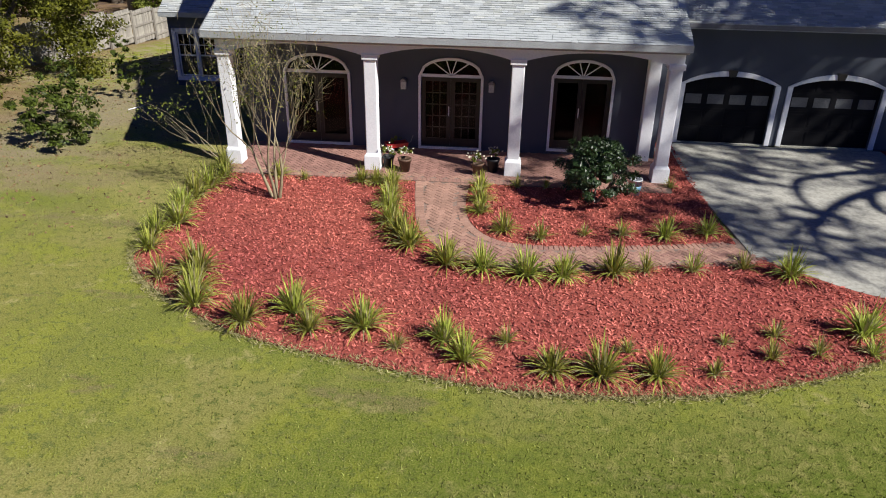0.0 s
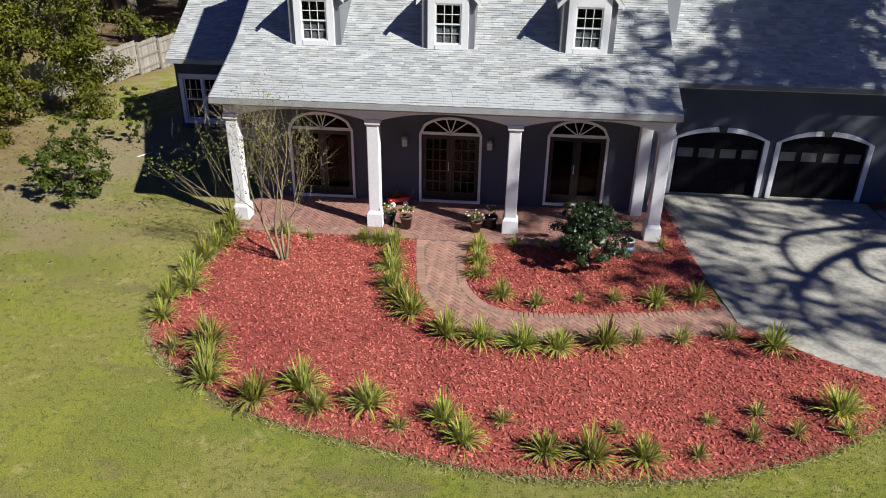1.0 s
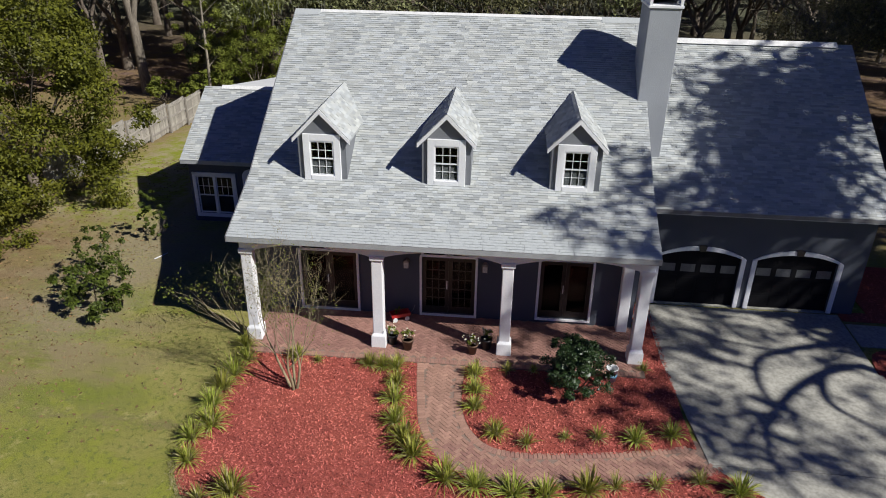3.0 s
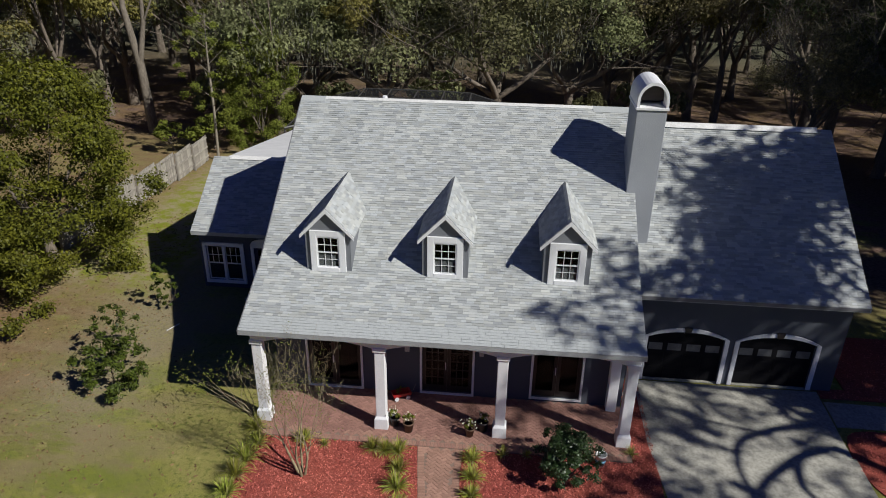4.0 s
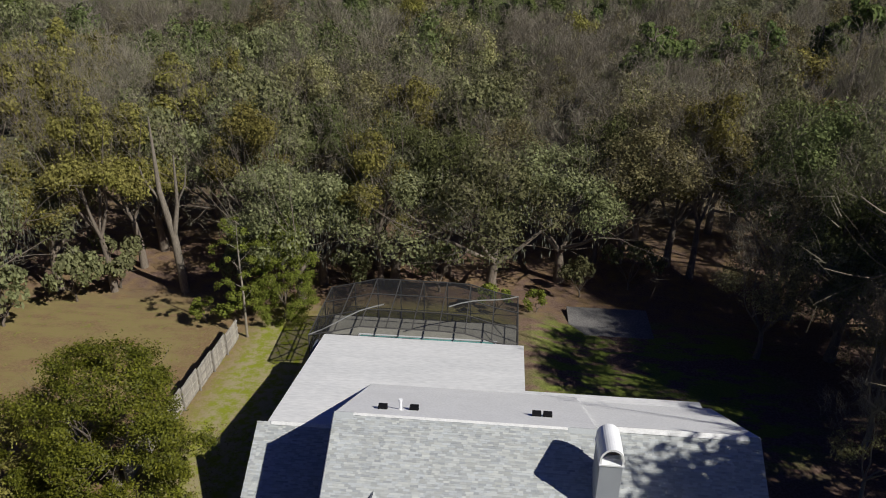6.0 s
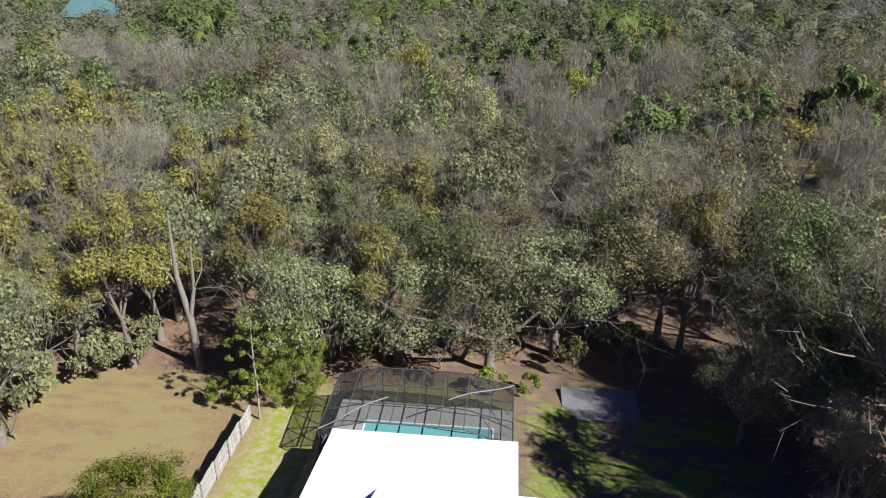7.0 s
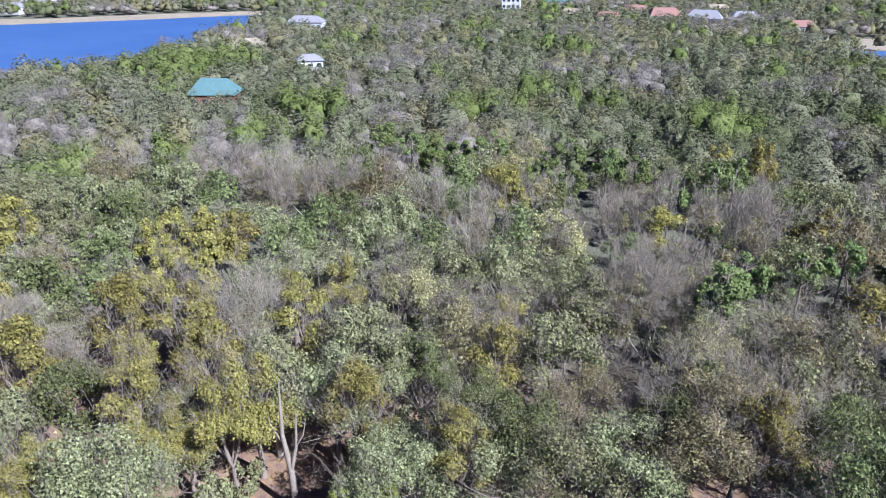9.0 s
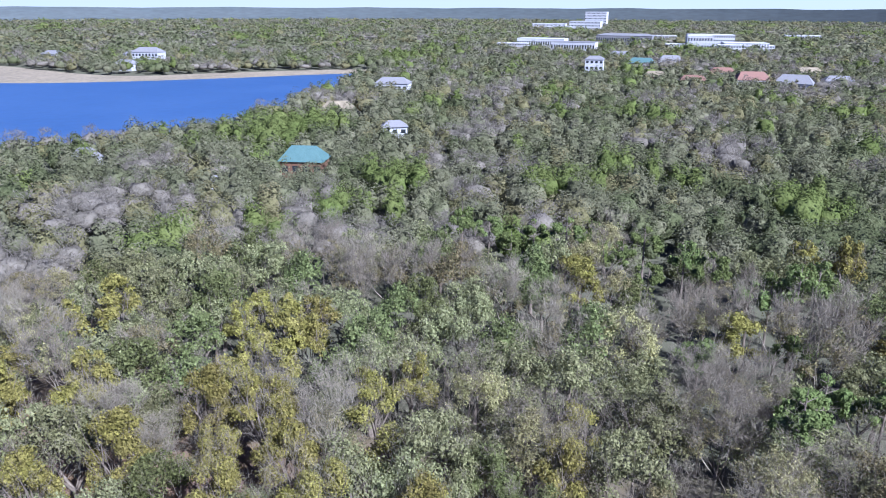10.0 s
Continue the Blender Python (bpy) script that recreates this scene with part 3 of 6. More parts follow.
def arch(x0, x1, zs, rise, n=14, flat=2.0):
    c, h = (x0 + x1) / 2, (x1 - x0) / 2
    return [(c + h * u, zs + rise * max(0.0, 1 - abs(u) ** flat) ** (0.5 if flat == 2.0 else 1)) for u in (2 * i / n - 1 for i in range(n + 1))]


def wall_front(x0, x1, z0, z1, y0, y1, openings):
    """An upright wall along x with arched or square openings (xa, xb, sill, spring, rise, shape)."""
    g = Geo()
    x = x0
    for xa, xb, sill, spring, rise, flat in openings:
        g.box(x, y0, z0, xa, y1, z1)
        if sill > z0:
            g.box(xa, y0, z0, xb, y1, sill)
        curve = arch(xa, xb, spring, rise, flat=flat) if rise else [(xa, spring), (xb, spring)]
        for p, q in zip(curve[:-1], curve[1:]):
            g.prism([p, q, (q[0], z1), (p[0], z1)], y0, y1)
        x = xb
    g.box(x, y0, z0, x1, y1, z1)
    return g


def arch_trim(xa, xb, sill, spring, rise, w, y0, y1, flat, foot=True):
    """A white casing round an arched opening."""
    g = Geo()
    inner = arch(xa, xb, spring, rise, flat=flat) if rise else [(xa, spring), (xb, spring)]
    outer = arch(xa - w, xb + w, spring, rise + w, flat=flat) if rise else [(xa - w, spring + w), (xb + w, spring + w)]
    for i in range(len(inner) - 1):
        g.prism([inner[i], inner[i + 1], outer[i + 1], outer[i]], y0, y1)
    top = spring if rise else spring + w
    g.box(xa - w, y0, sill, xa, y1, top)
    g.box(xb, y0, sill, xb + w, y1, top)
    if foot:
        g.box(xa - w, y0, sill - w, xb + w, y1, sill)
    return g


DOORS = [(-5.95, -4.28, 0.12, 2.02, 0.42, 2.0), (-2.33, -0.76, 0.12, 2.02, 0.42, 2.0), (1.12, 2.60, 0.20, 2.10, 0.40, 2.0)]
part("wall", wall_front(-7.0, 3.9, 0.0, 3.3, 18.5, 18.7, DOORS), M_stucco, house)
g = Geo()
g.prism([(18.7, 0), (18.7, 4.2), (24.2, 7.80), (30.5, 4.30), (30.5, 0)], -7.0, -6.8, "x")
part("wall", g, M_stucco, house)
g = Geo()
g.prism([(18.7, 0), (18.7, 4.2), (24.2, 7.80), (30.5, 4.30), (30.5, 0)], 3.7, 3.9, "x")
part("wall", g, M_stucco, house)
part("wall", Geo().box(-12.0, 37.7, 0, 1.0, 37.9, 2.5), M_stucco, house)
part("wall", Geo().box(1.0, 31.0, 0, 10.6, 31.2, 3.68), M_stucco, house)
part("wall", Geo().box(0.8, 31.2, 0, 1.0, 37.7, 2.6), M_stucco, house)
part("wall", Geo().box(-12.0, 27.3, 0, -11.8, 37.7, 2.6), M_stucco, house)
# sheets added to close the room off, its darkness in their colour
part("dark_room_floor", Geo().box(-6.8, 18.7, 0.0, 3.7, 24.0, 0.06), M_room_dark, house)
part("dark_room_back", Geo().box(-6.8, 23.8, 0.06, 3.7, 24.0, 3.2), M_room_dark, house)
part("porch_ceiling", Geo().box(-6.9, 16.75, 3.12, 3.85, 18.5, 3.18), M_white, house)


def french_door(xa, xb, sill, spring, rise, y, cols, rows):
    d = part("door", arch_trim(xa, xb, sill, spring, rise, 0.07, y - 0.05, y, 2.0), M_white, house, "white arched casing round a dark glazed double door", bevel=0.008)
    g = Geo()
    g.box(xa, y + 0.06, spring - 0.04, xb, y + 0.10, spring + 0.04)
    c, h = (xa + xb) / 2, (xb - xa) / 2
    for a in (36, 72, 108, 144):
        ux, uz = math.cos(radians(a)), math.sin(radians(a))
        s = 1 / math.sqrt((ux / h) ** 2 + (uz / rise) ** 2)
        px, pz = -uz * 0.014, ux * 0.014
        g.prism([(c + px, spring + pz), (c + ux * s + px, spring + uz * s + pz), (c + ux * s - px, spring + uz * s - pz), (c - px, spring - pz)], y + 0.06, y + 0.09)
    part("fanlight_bar", g, M_white, d)
    curve = arch(xa, xb, spring, rise)
    part("fanlight_pane", Geo().prism(curve, y + 0.07, y + 0.076), M_glass, d).visible_shadow = False
    for s in (0, 1):
        x0, x1 = (xa + 0.01, c - 0.004) if s == 0 else (c + 0.004, xb - 0.01)
        g = Geo()
        z0, z1 = sill + 0.01, spring - 0.045
        g.box(x0, y + 0.05, z0, x0 + 0.1, y + 0.10, z1)
        g.box(x1 - 0.1, y + 0.05, z0, x1, y + 0.10, z1)
        g.box(x0 + 0.1, y + 0.05, z0, x1 - 0.1, y + 0.10, z0 + 0.2)
        g.box(x0 + 0.1, y + 0.05, z1 - 0.1, x1 - 0.1, y + 0.10, z1)
        w, hh = (x1 - x0 - 0.2) / cols, (z1 - z0 - 0.3) / rows
        for i in range(1, cols):
            g.box(x0 + 0.1 + i * w - 0.011, y + 0.055, z0 + 0.2, x0 + 0.1 + i * w + 0.011, y + 0.095, z1 - 0.1)
        for j in range(1, rows):
            g.box(x0 + 0.1, y + 0.056, z0 + 0.2 + j * hh - 0.011, x1 - 0.1, y + 0.094, z0 + 0.2 + j * hh + 0.011)
        part("door_leaf", g, M_dark, d, "dark wooden leaf with a grid of panes")
        me = Geo().box(-w / 2 + 0.01, 0.07, -hh / 2 + 0.01, w / 2 - 0.01, 0.076, hh / 2 - 0.01).mesh("pane", M_glass)
        for i in range(cols):
            for j in range(rows):
                p = part("pane", me, M_glass, d)
                p.location = (x0 + 0.1 + (i + 0.5) * w, y, z0 + 0.2 + (j + 0.5) * hh)
                p.visible_shadow = False
    part("handle", Geo().box(c - 0.06, y + 0.0, sill + 0.85, c - 0.035, y + 0.05, sill + 1.1), M_plastic, d, "bright metal handle")


for o, bars in zip(DOORS, ((1, 1), (3, 5), (1, 1))):
    french_door(*o[:5], 18.5, *bars)

# porch columns and beam
COLS = [-6.88, -3.32, 0.17, 3.74]


def column_geo():
    g = Geo()
    g.box(-0.15, -0.15, 0.42, 0.15, 0.15, 2.95)
    return g


shaft_me = column_geo().mesh("column_shaft", M_white)
for x in COLS:
    col = part("column", shaft_me, M_white, house, "square white stucco porch column", bevel=0.02)
    col.location = (x, 16.80, 0.04)
    part("column_base", Geo().add([(-0.205, -0.205, 0), (0.205, -0.205, 0), (0.205, 0.205, 0), (-0.205, 0.205, 0), (-0.2, -0.2, 0.36), (0.2, -0.2, 0.36), (0.2, 0.2, 0.36), (-0.2, 0.2, 0.36), (-0.15, -0.15, 0.44), (0.15, -0.15, 0.44), (0.15, 0.15, 0.44), (-0.15, 0.15, 0.44)],
         [(3, 2, 1, 0), (0, 1, 5, 4), (1, 2, 6, 5), (2, 3, 7, 6), (3, 0, 4, 7), (4, 5, 9, 8), (5, 6, 10, 9), (6, 7, 11, 10), (7, 4, 8, 11), (8, 9, 10, 11)]), M_white, col, bevel=0.012)
    part("column_capital", Geo().box(-0.19, -0.19, 2.72, 0.19, 0.19, 2.86), M_white, col, bevel=0.015)
part("pilaster", Geo().box(3.42, 18.2, 0.04, 3.72, 18.5, 3.1), M_white, house, bevel=0.015)
g = Geo()
for a, b in zip(COLS[:-1], COLS[1:]):
    curve = arch(a + 0.15, b - 0.15, 2.86, 0.22, 16, 2.2)
    for p, q in zip(curve[:-1], curve[1:]):
        g.prism([p, q, (q[0], 3.14), (p[0], 3.14)], 16.64, 16.96)
for x in COLS:
    g.box(x - 0.15, 16.64, 2.86, x + 0.15, 16.96, 3.14)
part("porch_beam", g, M_white, house, "white beam with shallow arches")
for x in (-6.88, 3.74):
    curve = [(16.95, 2.86), (17.4, 3.0), (18.0, 3.0), (18.45, 2.86), (18.5, 2.86), (18.5, 3.14), (16.95, 3.14)]
    part("porch_side_beam", Geo().prism(curve, x - 0.15, x + 0.15, "x"), M_white, house)
part("fascia", Geo().prism([(16.5, 3.14), (16.66, 3.14), (16.66, 3.33), (16.44, 3.33), (16.44, 3.20)], -7.2, 3.93, "x"), M_eave, house, "mid-grey gutter and fascia board", bevel=0.01)

# ---- roofs ----
PROFILE = [(16.40, 3.34), (18.6, 4.33), (24.2, 8.0)]


def roof_sheet(x0, x1, prof, th=0.14):
    pts = prof + [(y, z - th) for y, z in prof[::-1]]
    return Geo().prism(pts, x0, x1, "x")


main_roof = part("roof", roof_sheet(-7.25, 3.98, PROFILE), M_underlay, house, "steep grey shingle roof with a flatter porch part")
part("roof", roof_sheet(-7.25, 3.98, [(24.2, 8.0), (32.0, 3.75)]), M_backslope, house)
part("roof_edge", roof_sheet(-7.28, -7.25, [(y, z + 0.012) for y, z in PROFILE], 0.16), M_fascia, house)
part("ridge_vent", Geo().prism([(24.12, 7.97), (24.2, 8.05), (24.28, 7.97)], -6.4, 2.75, "x"), M_ridge, house, "pale ridge vent")
part("ridge_vent", Geo().prism([(24.0, 7.9), (24.2, 8.05), (24.4, 7.9)], -7.25, -6.4, "x"), M_shingle, house)
part("ridge_vent", Geo().prism([(24.0, 7.9), (24.2, 8.05), (24.4, 7.9)], 2.75, 3.98, "x"), M_shingle, house)
GPROF = [(19.75, 3.35), (25.4, 7.20)]
gar_roof = part("roof", roof_sheet(3.9, 11.1, GPROF), M_underlay, house, "grey shingle garage roof dappled by tree shade")
part("roof", roof_sheet(3.9, 11.1, [(25.4, 7.2), (31.8, 3.71)]), M_backslope, house)
part("ridge_vent", Geo().prism([(25.2, 7.14), (25.4, 7.28), (25.6, 7.14)], 4.6, 10.6, "x"), M_ridge, house, "pale ridge vent")
WPROF = [(24.2, 2.55), (27.3, 4.57)]
wing_roof = part("roof", roof_sheet(-12.1, -7.0, WPROF), M_underlay, house, "grey shingle roof of the side wing")
part("ridge_vent", Geo().prism([(27.15, 4.53), (27.3, 4.64), (27.45, 4.53)], -11.4, -7.2, "x"), M_ridge, house)


def low(y):
    return 4.55 - 0.169 * (y - 27.3)


part("low_roof", Geo().prism([(27.3, low(27.3) - 0.2), (27.3, low(27.3)), (38.3, low(38.3)), (38.3, low(38.3) - 0.16)], -11.6, 1.25, "x"), M_membrane, house, "pale low-slope membrane roof at the back")
part("low_roof", Geo().prism([(27.3, low(27.3) - 0.2), (27.3, low(27.3)), (32.3, low(32.3)), (32.3, low(32.3) - 0.16)], 1.252, 10.6, "x"), M_membrane, house)
for x, y in ((-5.4, 25.6), (-4.0, 25.8), (1.55, 26.3), (2.05, 26.3)):
    z = 8.0 - 0.545 * (y - 24.2)
    part("roof_vent", Geo().box(x - 0.2, y - 0.16, z - 0.12, x + 0.2, y + 0.16, z + 0.20), M_garage, house, "small dark roof vent", bevel=0.02)
part("vent_pipe", Geo().lathe([(0.06, 6.9), (0.06, 7.65), (0.09, 7.65), (0.09, 7.75), (0.05, 7.75)], -4.6, 25.7, 12), M_white, house, "white plumbing vent pipe")


def shingles(x0, x1, prof, roof, seed, expose=0.09, tab=0.26, singles=0, skip=None):
    """Courses of overlapping tabs up a slope; the lowest ones are single pieces, the rest joined."""
    rng = random.Random(seed)
    g = Geo()
    made = 0
    pieces = {}
    row = 0
    for (ya, za), (yb, zb) in zip(prof[:-1], prof[1:]):
        run = math.hypot(yb - ya, zb - za)
        dy, dz = (yb - ya) / run, (zb - za) / run
        n = int(run / expose)
        ex = run / n
        for i in range(n):
            s0 = i * ex
            y, z = ya + dy * s0, za + dz * s0
            x = x0 - rng.uniform(0, tab)
            while x < x1:
                w = tab * rng.choice((0.55, 0.8, 1.0, 1.3))
                a, b = max(x, x0), min(x + w - 0.004, x1)
                x += w
                if b - a < 0.03 or (skip and skip((a + b) / 2, y)):
                    continue
                th = rng.choice((0.010, 0.016, 0.022))
                L = ex * 1.05
                if made < singles:
                    key = (round(b - a, 2), th)
                    if key not in pieces:
                        q = Geo()
                        ww = key[0]
                        q.add([(0, 0, 0), (ww, 0, 0), (ww, 0, th), (0, 0, th), (0, L, 0.002), (ww, L, 0.002)], [(0, 1, 2, 3), (3, 2, 5, 4), (0, 3, 4), (1, 5, 2)])
                        pieces[key] = q.mesh("shingle", M_shingle)
                    p = part("shingle", pieces[key], M_shingle, roof)
                    p.matrix_basis = pose(a, y, z + 0.003, math.degrees(math.atan2(dz, dy)))
                    made += 1
                else:
                    ny, nzv = -dz, dy
                    e = 0.003
                    A = [(a, y + ny * e, z + nzv * e), (b, y + ny * e, z + nzv * e), (b, y + ny * (th + e), z + nzv * (th + e)), (a, y + ny * (th + e), z + nzv * (th + e)),
                         (a, y + dy * L + ny * 0.005, z + dz * L + nzv * 0.005), (b, y + dy * L + ny * 0.005, z + dz * L + nzv * 0.005)]
                    g.add(A, [(0, 1, 2, 3), (3, 2, 5, 4), (0, 3, 4), (1, 5, 2)])
            row += 1
    me = bpy.data.meshes.new("shingles")
    me.from_pydata(g.v, [], g.f)
    me.materials.append(M_shingle)
    part("shingles", me, M_shingle, roof)["kind"] = "stuff"


# ---- dormers ----
def sash_window(y, xc, z0, w, h, parent, grid=(3, 2)):
    """A white double-hung window set in its casing, with a black sheet for the dim room behind."""
    c = 0.19
    win = part("window", Geo().box(xc - w / 2, y - 0.05, z0, xc - w / 2 + c, y + 0.02, z0 + h).box(xc + w / 2 - c, y - 0.05, z0, xc + w / 2, y + 0.02, z0 + h)
               .box(xc - w / 2 + c, y - 0.05, z0 + h - c, xc + w / 2 - c, y + 0.02, z0 + h).box(xc - w / 2 + c, y - 0.06, z0, xc + w / 2 - c, y + 0.02, z0 + c * 0.8), M_white, parent, "white double-hung window with small panes", bevel=0.008)
    xa, xb, za, zb = xc - w / 2 + c, xc + w / 2 - c, z0 + c * 0.8, z0 + h - c
    mid = (za + zb) / 2
    for s, (p, q, yy) in enumerate(((za, mid + 0.02, y + 0.0), (mid - 0.02, zb, y - 0.02))):
        g = Geo()
        f = 0.035
        g.box(xa, yy - 0.012, p, xa + f, yy + 0.012, q).box(xb - f, yy - 0.012, p, xb, yy + 0.012, q)
        g.box(xa + f, yy - 0.012, p, xb - f, yy + 0.012, p + f).box(xa + f, yy - 0.012, q - f, xb - f, yy + 0.012, q)
        for i in range(1, grid[0]):
            u = xa + f + (xb - xa - 2 * f) * i / grid[0]
            g.box(u - 0.008, yy - 0.009, p + f, u + 0.008, yy + 0.009, q - f)
        for j in range(1, grid[1]):
            u = p + f + (q - p - 2 * f) * j / grid[1]
            g.box(xa + f, yy - 0.008, u - 0.008, xb - f, yy + 0.008, u + 0.008)
        part("sash", g, M_white, parent)
        part("pane", Geo().box(xa + f, yy - 0.003, p + f, xb - f, yy + 0.003, q - f), M_glass, parent).visible_shadow = False
    # a pale blind below; the black sheet behind stands in for room shade
    part("pane_backing", Geo().box(xa, y + 0.016, za, xb, y + 0.020, mid), M_curtain, parent)
    part("pane_backing", Geo().box(xa - 0.05, y + 0.35, za - 0.05, xb + 0.05, y + 0.36, zb + 0.05), M_room_dark, parent)
    return win


def dormer(xc):
    y, zb, ze, za = 18.50, 4.20, 5.56, 6.30
    hw = 0.67
    d = part("dormer", Geo().box(xc - hw, y, zb, xc - 0.36, y + 0.12, ze).box(xc + 0.36, y, zb, xc + hw, y + 0.12, ze)
             .prism([(xc - hw, ze), (xc + hw, ze), (xc, za - 0.04)], y, y + 0.12).box(xc - hw, y + 0.12, zb, xc - hw + 0.1, 20.6, ze).box(xc + hw - 0.1, y + 0.12, zb, xc + hw, 20.6, ze), M_dormer, house, "grey gabled dormer with a white sash window")
    sash_window(y - 0.01, xc, 4.25, 1.04, 1.33, d)
    for s in (-1, 1):
        ex, ez = xc + s * 0.80, ze - 0.10
        back_e = 18.6 + (ez - 4.33) / 0.655
        back_a = 18.6 + (za - 4.33) / 0.655
        v = [(xc, y - 0.09, za), (ex, y - 0.09, ez), (ex, back_e, ez), (xc, back_a, za)]
        t = 0.07
        g = Geo().add(v + [(a, b, c - t) for a, b, c in v], [(0, 1, 2, 3), (7, 6, 5, 4), (0, 4, 5, 1), (1, 5, 6, 2), (2, 6, 7, 3), (3, 7, 4, 0)])
        part("dormer_roof", g, M_underlay, d)
        # tabs on the little slope
        rng = random.Random(int(xc * 10) + s)
        sl = math.hypot(0.80, za - ez)
        rows = 11
        q = Geo()
        for i in range(rows):
            f0, f1 = i / rows, min(1, (i + 1.05) / rows)
            yy = y - 0.10
            yend = back_e + (back_a - back_e) * f0
            while yy < yend - 0.03:
                w = 0.26 * rng.choice((0.6, 0.8, 1.0, 1.3))
                a, b = yy, min(yy + w - 0.004, yend)
                yy += w
                th = rng.choice((0.012, 0.018, 0.024))
                X0, Z0 = ex + (xc - ex) * f0, ez + (za - ez) * f0
                X1, Z1 = ex + (xc - ex) * f1, ez + (za - ez) * f1
                nx, nzz = s * (za - ez) / sl, 0.80 / sl
                q.add([(X0 + nx * 0.003, a, Z0 + nzz * 0.003), (X0 + nx * 0.003, b, Z0 + nzz * 0.003), (X0 + nx * th, b, Z0 + nzz * th), (X0 + nx * th, a, Z0 + nzz * th), (X1 + nx * 0.005, a, Z1 + nzz * 0.005), (X1 + nx * 0.005, b, Z1 + nzz * 0.005)],
                      [(0, 1, 2, 3), (3, 2, 5, 4), (0, 3, 4), (1, 5, 2)])
        part("dormer_shingles", q, M_shingle, d)["kind"] = "stuff"
        # white rake board
        w = 0.11
        part("rake_board", Geo().prism([(xc, za - 0.01), (ex, ez - 0.01), (ex, ez - 0.01 - w), (xc, za - 0.01 - w * 1.25)], y - 0.115, y - 0.085), M_white, d)


for x in (-5.10, -1.66, 1.83):
    dormer(x)

# ---- chimney ----
ch = part("chimney", Geo().box(3.70, 21.30, 3.9, 4.58, 22.75, 8.72), M_chimney, house, "tall grey stucco chimney with a rounded white hood", bevel=0.02)
part("chimney_cap", Geo().box(3.66, 21.26, 8.722, 4.62, 22.79, 8.80), M_white, ch, bevel=0.01)
g = Geo()
ro, ri = 0.46, 0.38
for k in range(16):
    a0, a1 = math.pi * k / 16, math.pi * (k + 1) / 16
    pts = [(4.14 + r * math.cos(a), 9.0 + 1.18 * r * math.sin(a)) for r, a in ((ro, a0), (ro, a1), (ri, a1), (ri, a0))]
    g.prism(pts, 21.28, 22.77)
g.box(3.68, 21.28, 8.80, 3.76, 22.77, 9.0).box(4.52, 21.28, 8.80, 4.60, 22.77, 9.0)
g.prism([(4.14 + ri * math.cos(math.pi * k / 16), 9.0 + 1.18 * ri * math.sin(math.pi * k / 16)) for k in range(17)] + [(3.76, 8.8), (4.52, 8.8)], 22.70, 22.77)
# block added in the hood, its dark brown stands in for shade
part("hood_dark_fill", Geo().box(3.77, 21.75, 8.90, 4.51, 22.69, 9.30), mat("hood_darkness", (0.07, 0.05, 0.045), 0.8, col2=(0.035, 0.03, 0.03), scale=5, bump=0.1), ch, "dark brown block inside the hood, standing in for its shade")
part("chimney_hood", g, M_white, ch, "white barrel-shaped hood open at the front")

# ---- garage ----
GD = [(4.80, 7.20, 0.0, 1.72, 0.22, 2.2), (7.66, 10.02, 0.0, 1.72, 0.22, 2.2)]
part("wall", wall_front(3.9, 10.8, 0.0, 3.35, 20.1, 20.3, GD), M_stucco, house)
part("wall", Geo().prism([(20.3, 0), (20.3, 3.5), (25.4, 6.95), (31, 3.85), (31, 0)], 10.6, 10.8, "x"), M_stucco, house)
part("garage_floor", Geo().box(3.9, 20.1, 0.0, 10.6, 26.0, 0.04), M_concrete, house)
part("dark_garage_back", Geo().box(3.9, 25.9, 0.04, 10.6, 26.0, 4.5), M_room_dark, house)
for o in GD:
    xa, xb, sill, spring, rise, flat = o
    d = part("garage_door", arch_trim(xa, xb, 0.035, spring, rise, 0.14, 20.05, 20.10, flat, False), M_white, house, "black panelled garage door in a white arched casing", bevel=0.01)
    rows, cols = 4, 4
    w, h = (xb - xa) / cols, 1.96 / rows
    panel_me = Geo().box(0.003, 0.0, 0.005, w - 0.003, 0.04, h - 0.005).box(0.07, -0.012, 0.08, w - 0.07, 0.002, h - 0.08).mesh("door_panel", M_garage)
    light_me = Geo().box(0, 0, 0, w, 0.04, 0.12).box(0, 0, h - 0.1, w, 0.04, h).box(0, 0, 0.12, 0.08, 0.04, h - 0.1).box(w - 0.08, 0, 0.12, w, 0.04, h - 0.1).mesh("door_panel", M_garage)
    for j in range(rows):
        for i in range(cols):
            x0, z0 = xa + i * w, 0.04 + j * h
            p = part("door_panel", light_me if j == 2 else panel_me, M_garage, d)
            p.location = (x0, 20.2, z0)
            if j == 2:
                part("pane", Geo().box(x0 + 0.08, 20.21, z0 + 0.12, x0 + w - 0.08, 20.222, z0 + h - 0.1), M_doorlight, d)
    c = (xa + xb) / 2
    part("keystone", Geo().prism([(c - 0.09, 1.93), (c + 0.09, 1.93), (c + 0.13, 2.12), (c - 0.13, 2.12)], 20.02, 20.10), M_dark, d, "dark keystone", bevel=0.01)
part("fascia", Geo().prism([(19.80, 3.2), (20.1, 3.2), (20.1, 3.4), (19.74, 3.34), (19.74, 3.24)], 3.98, 11.05, "x"), M_fascia, house)

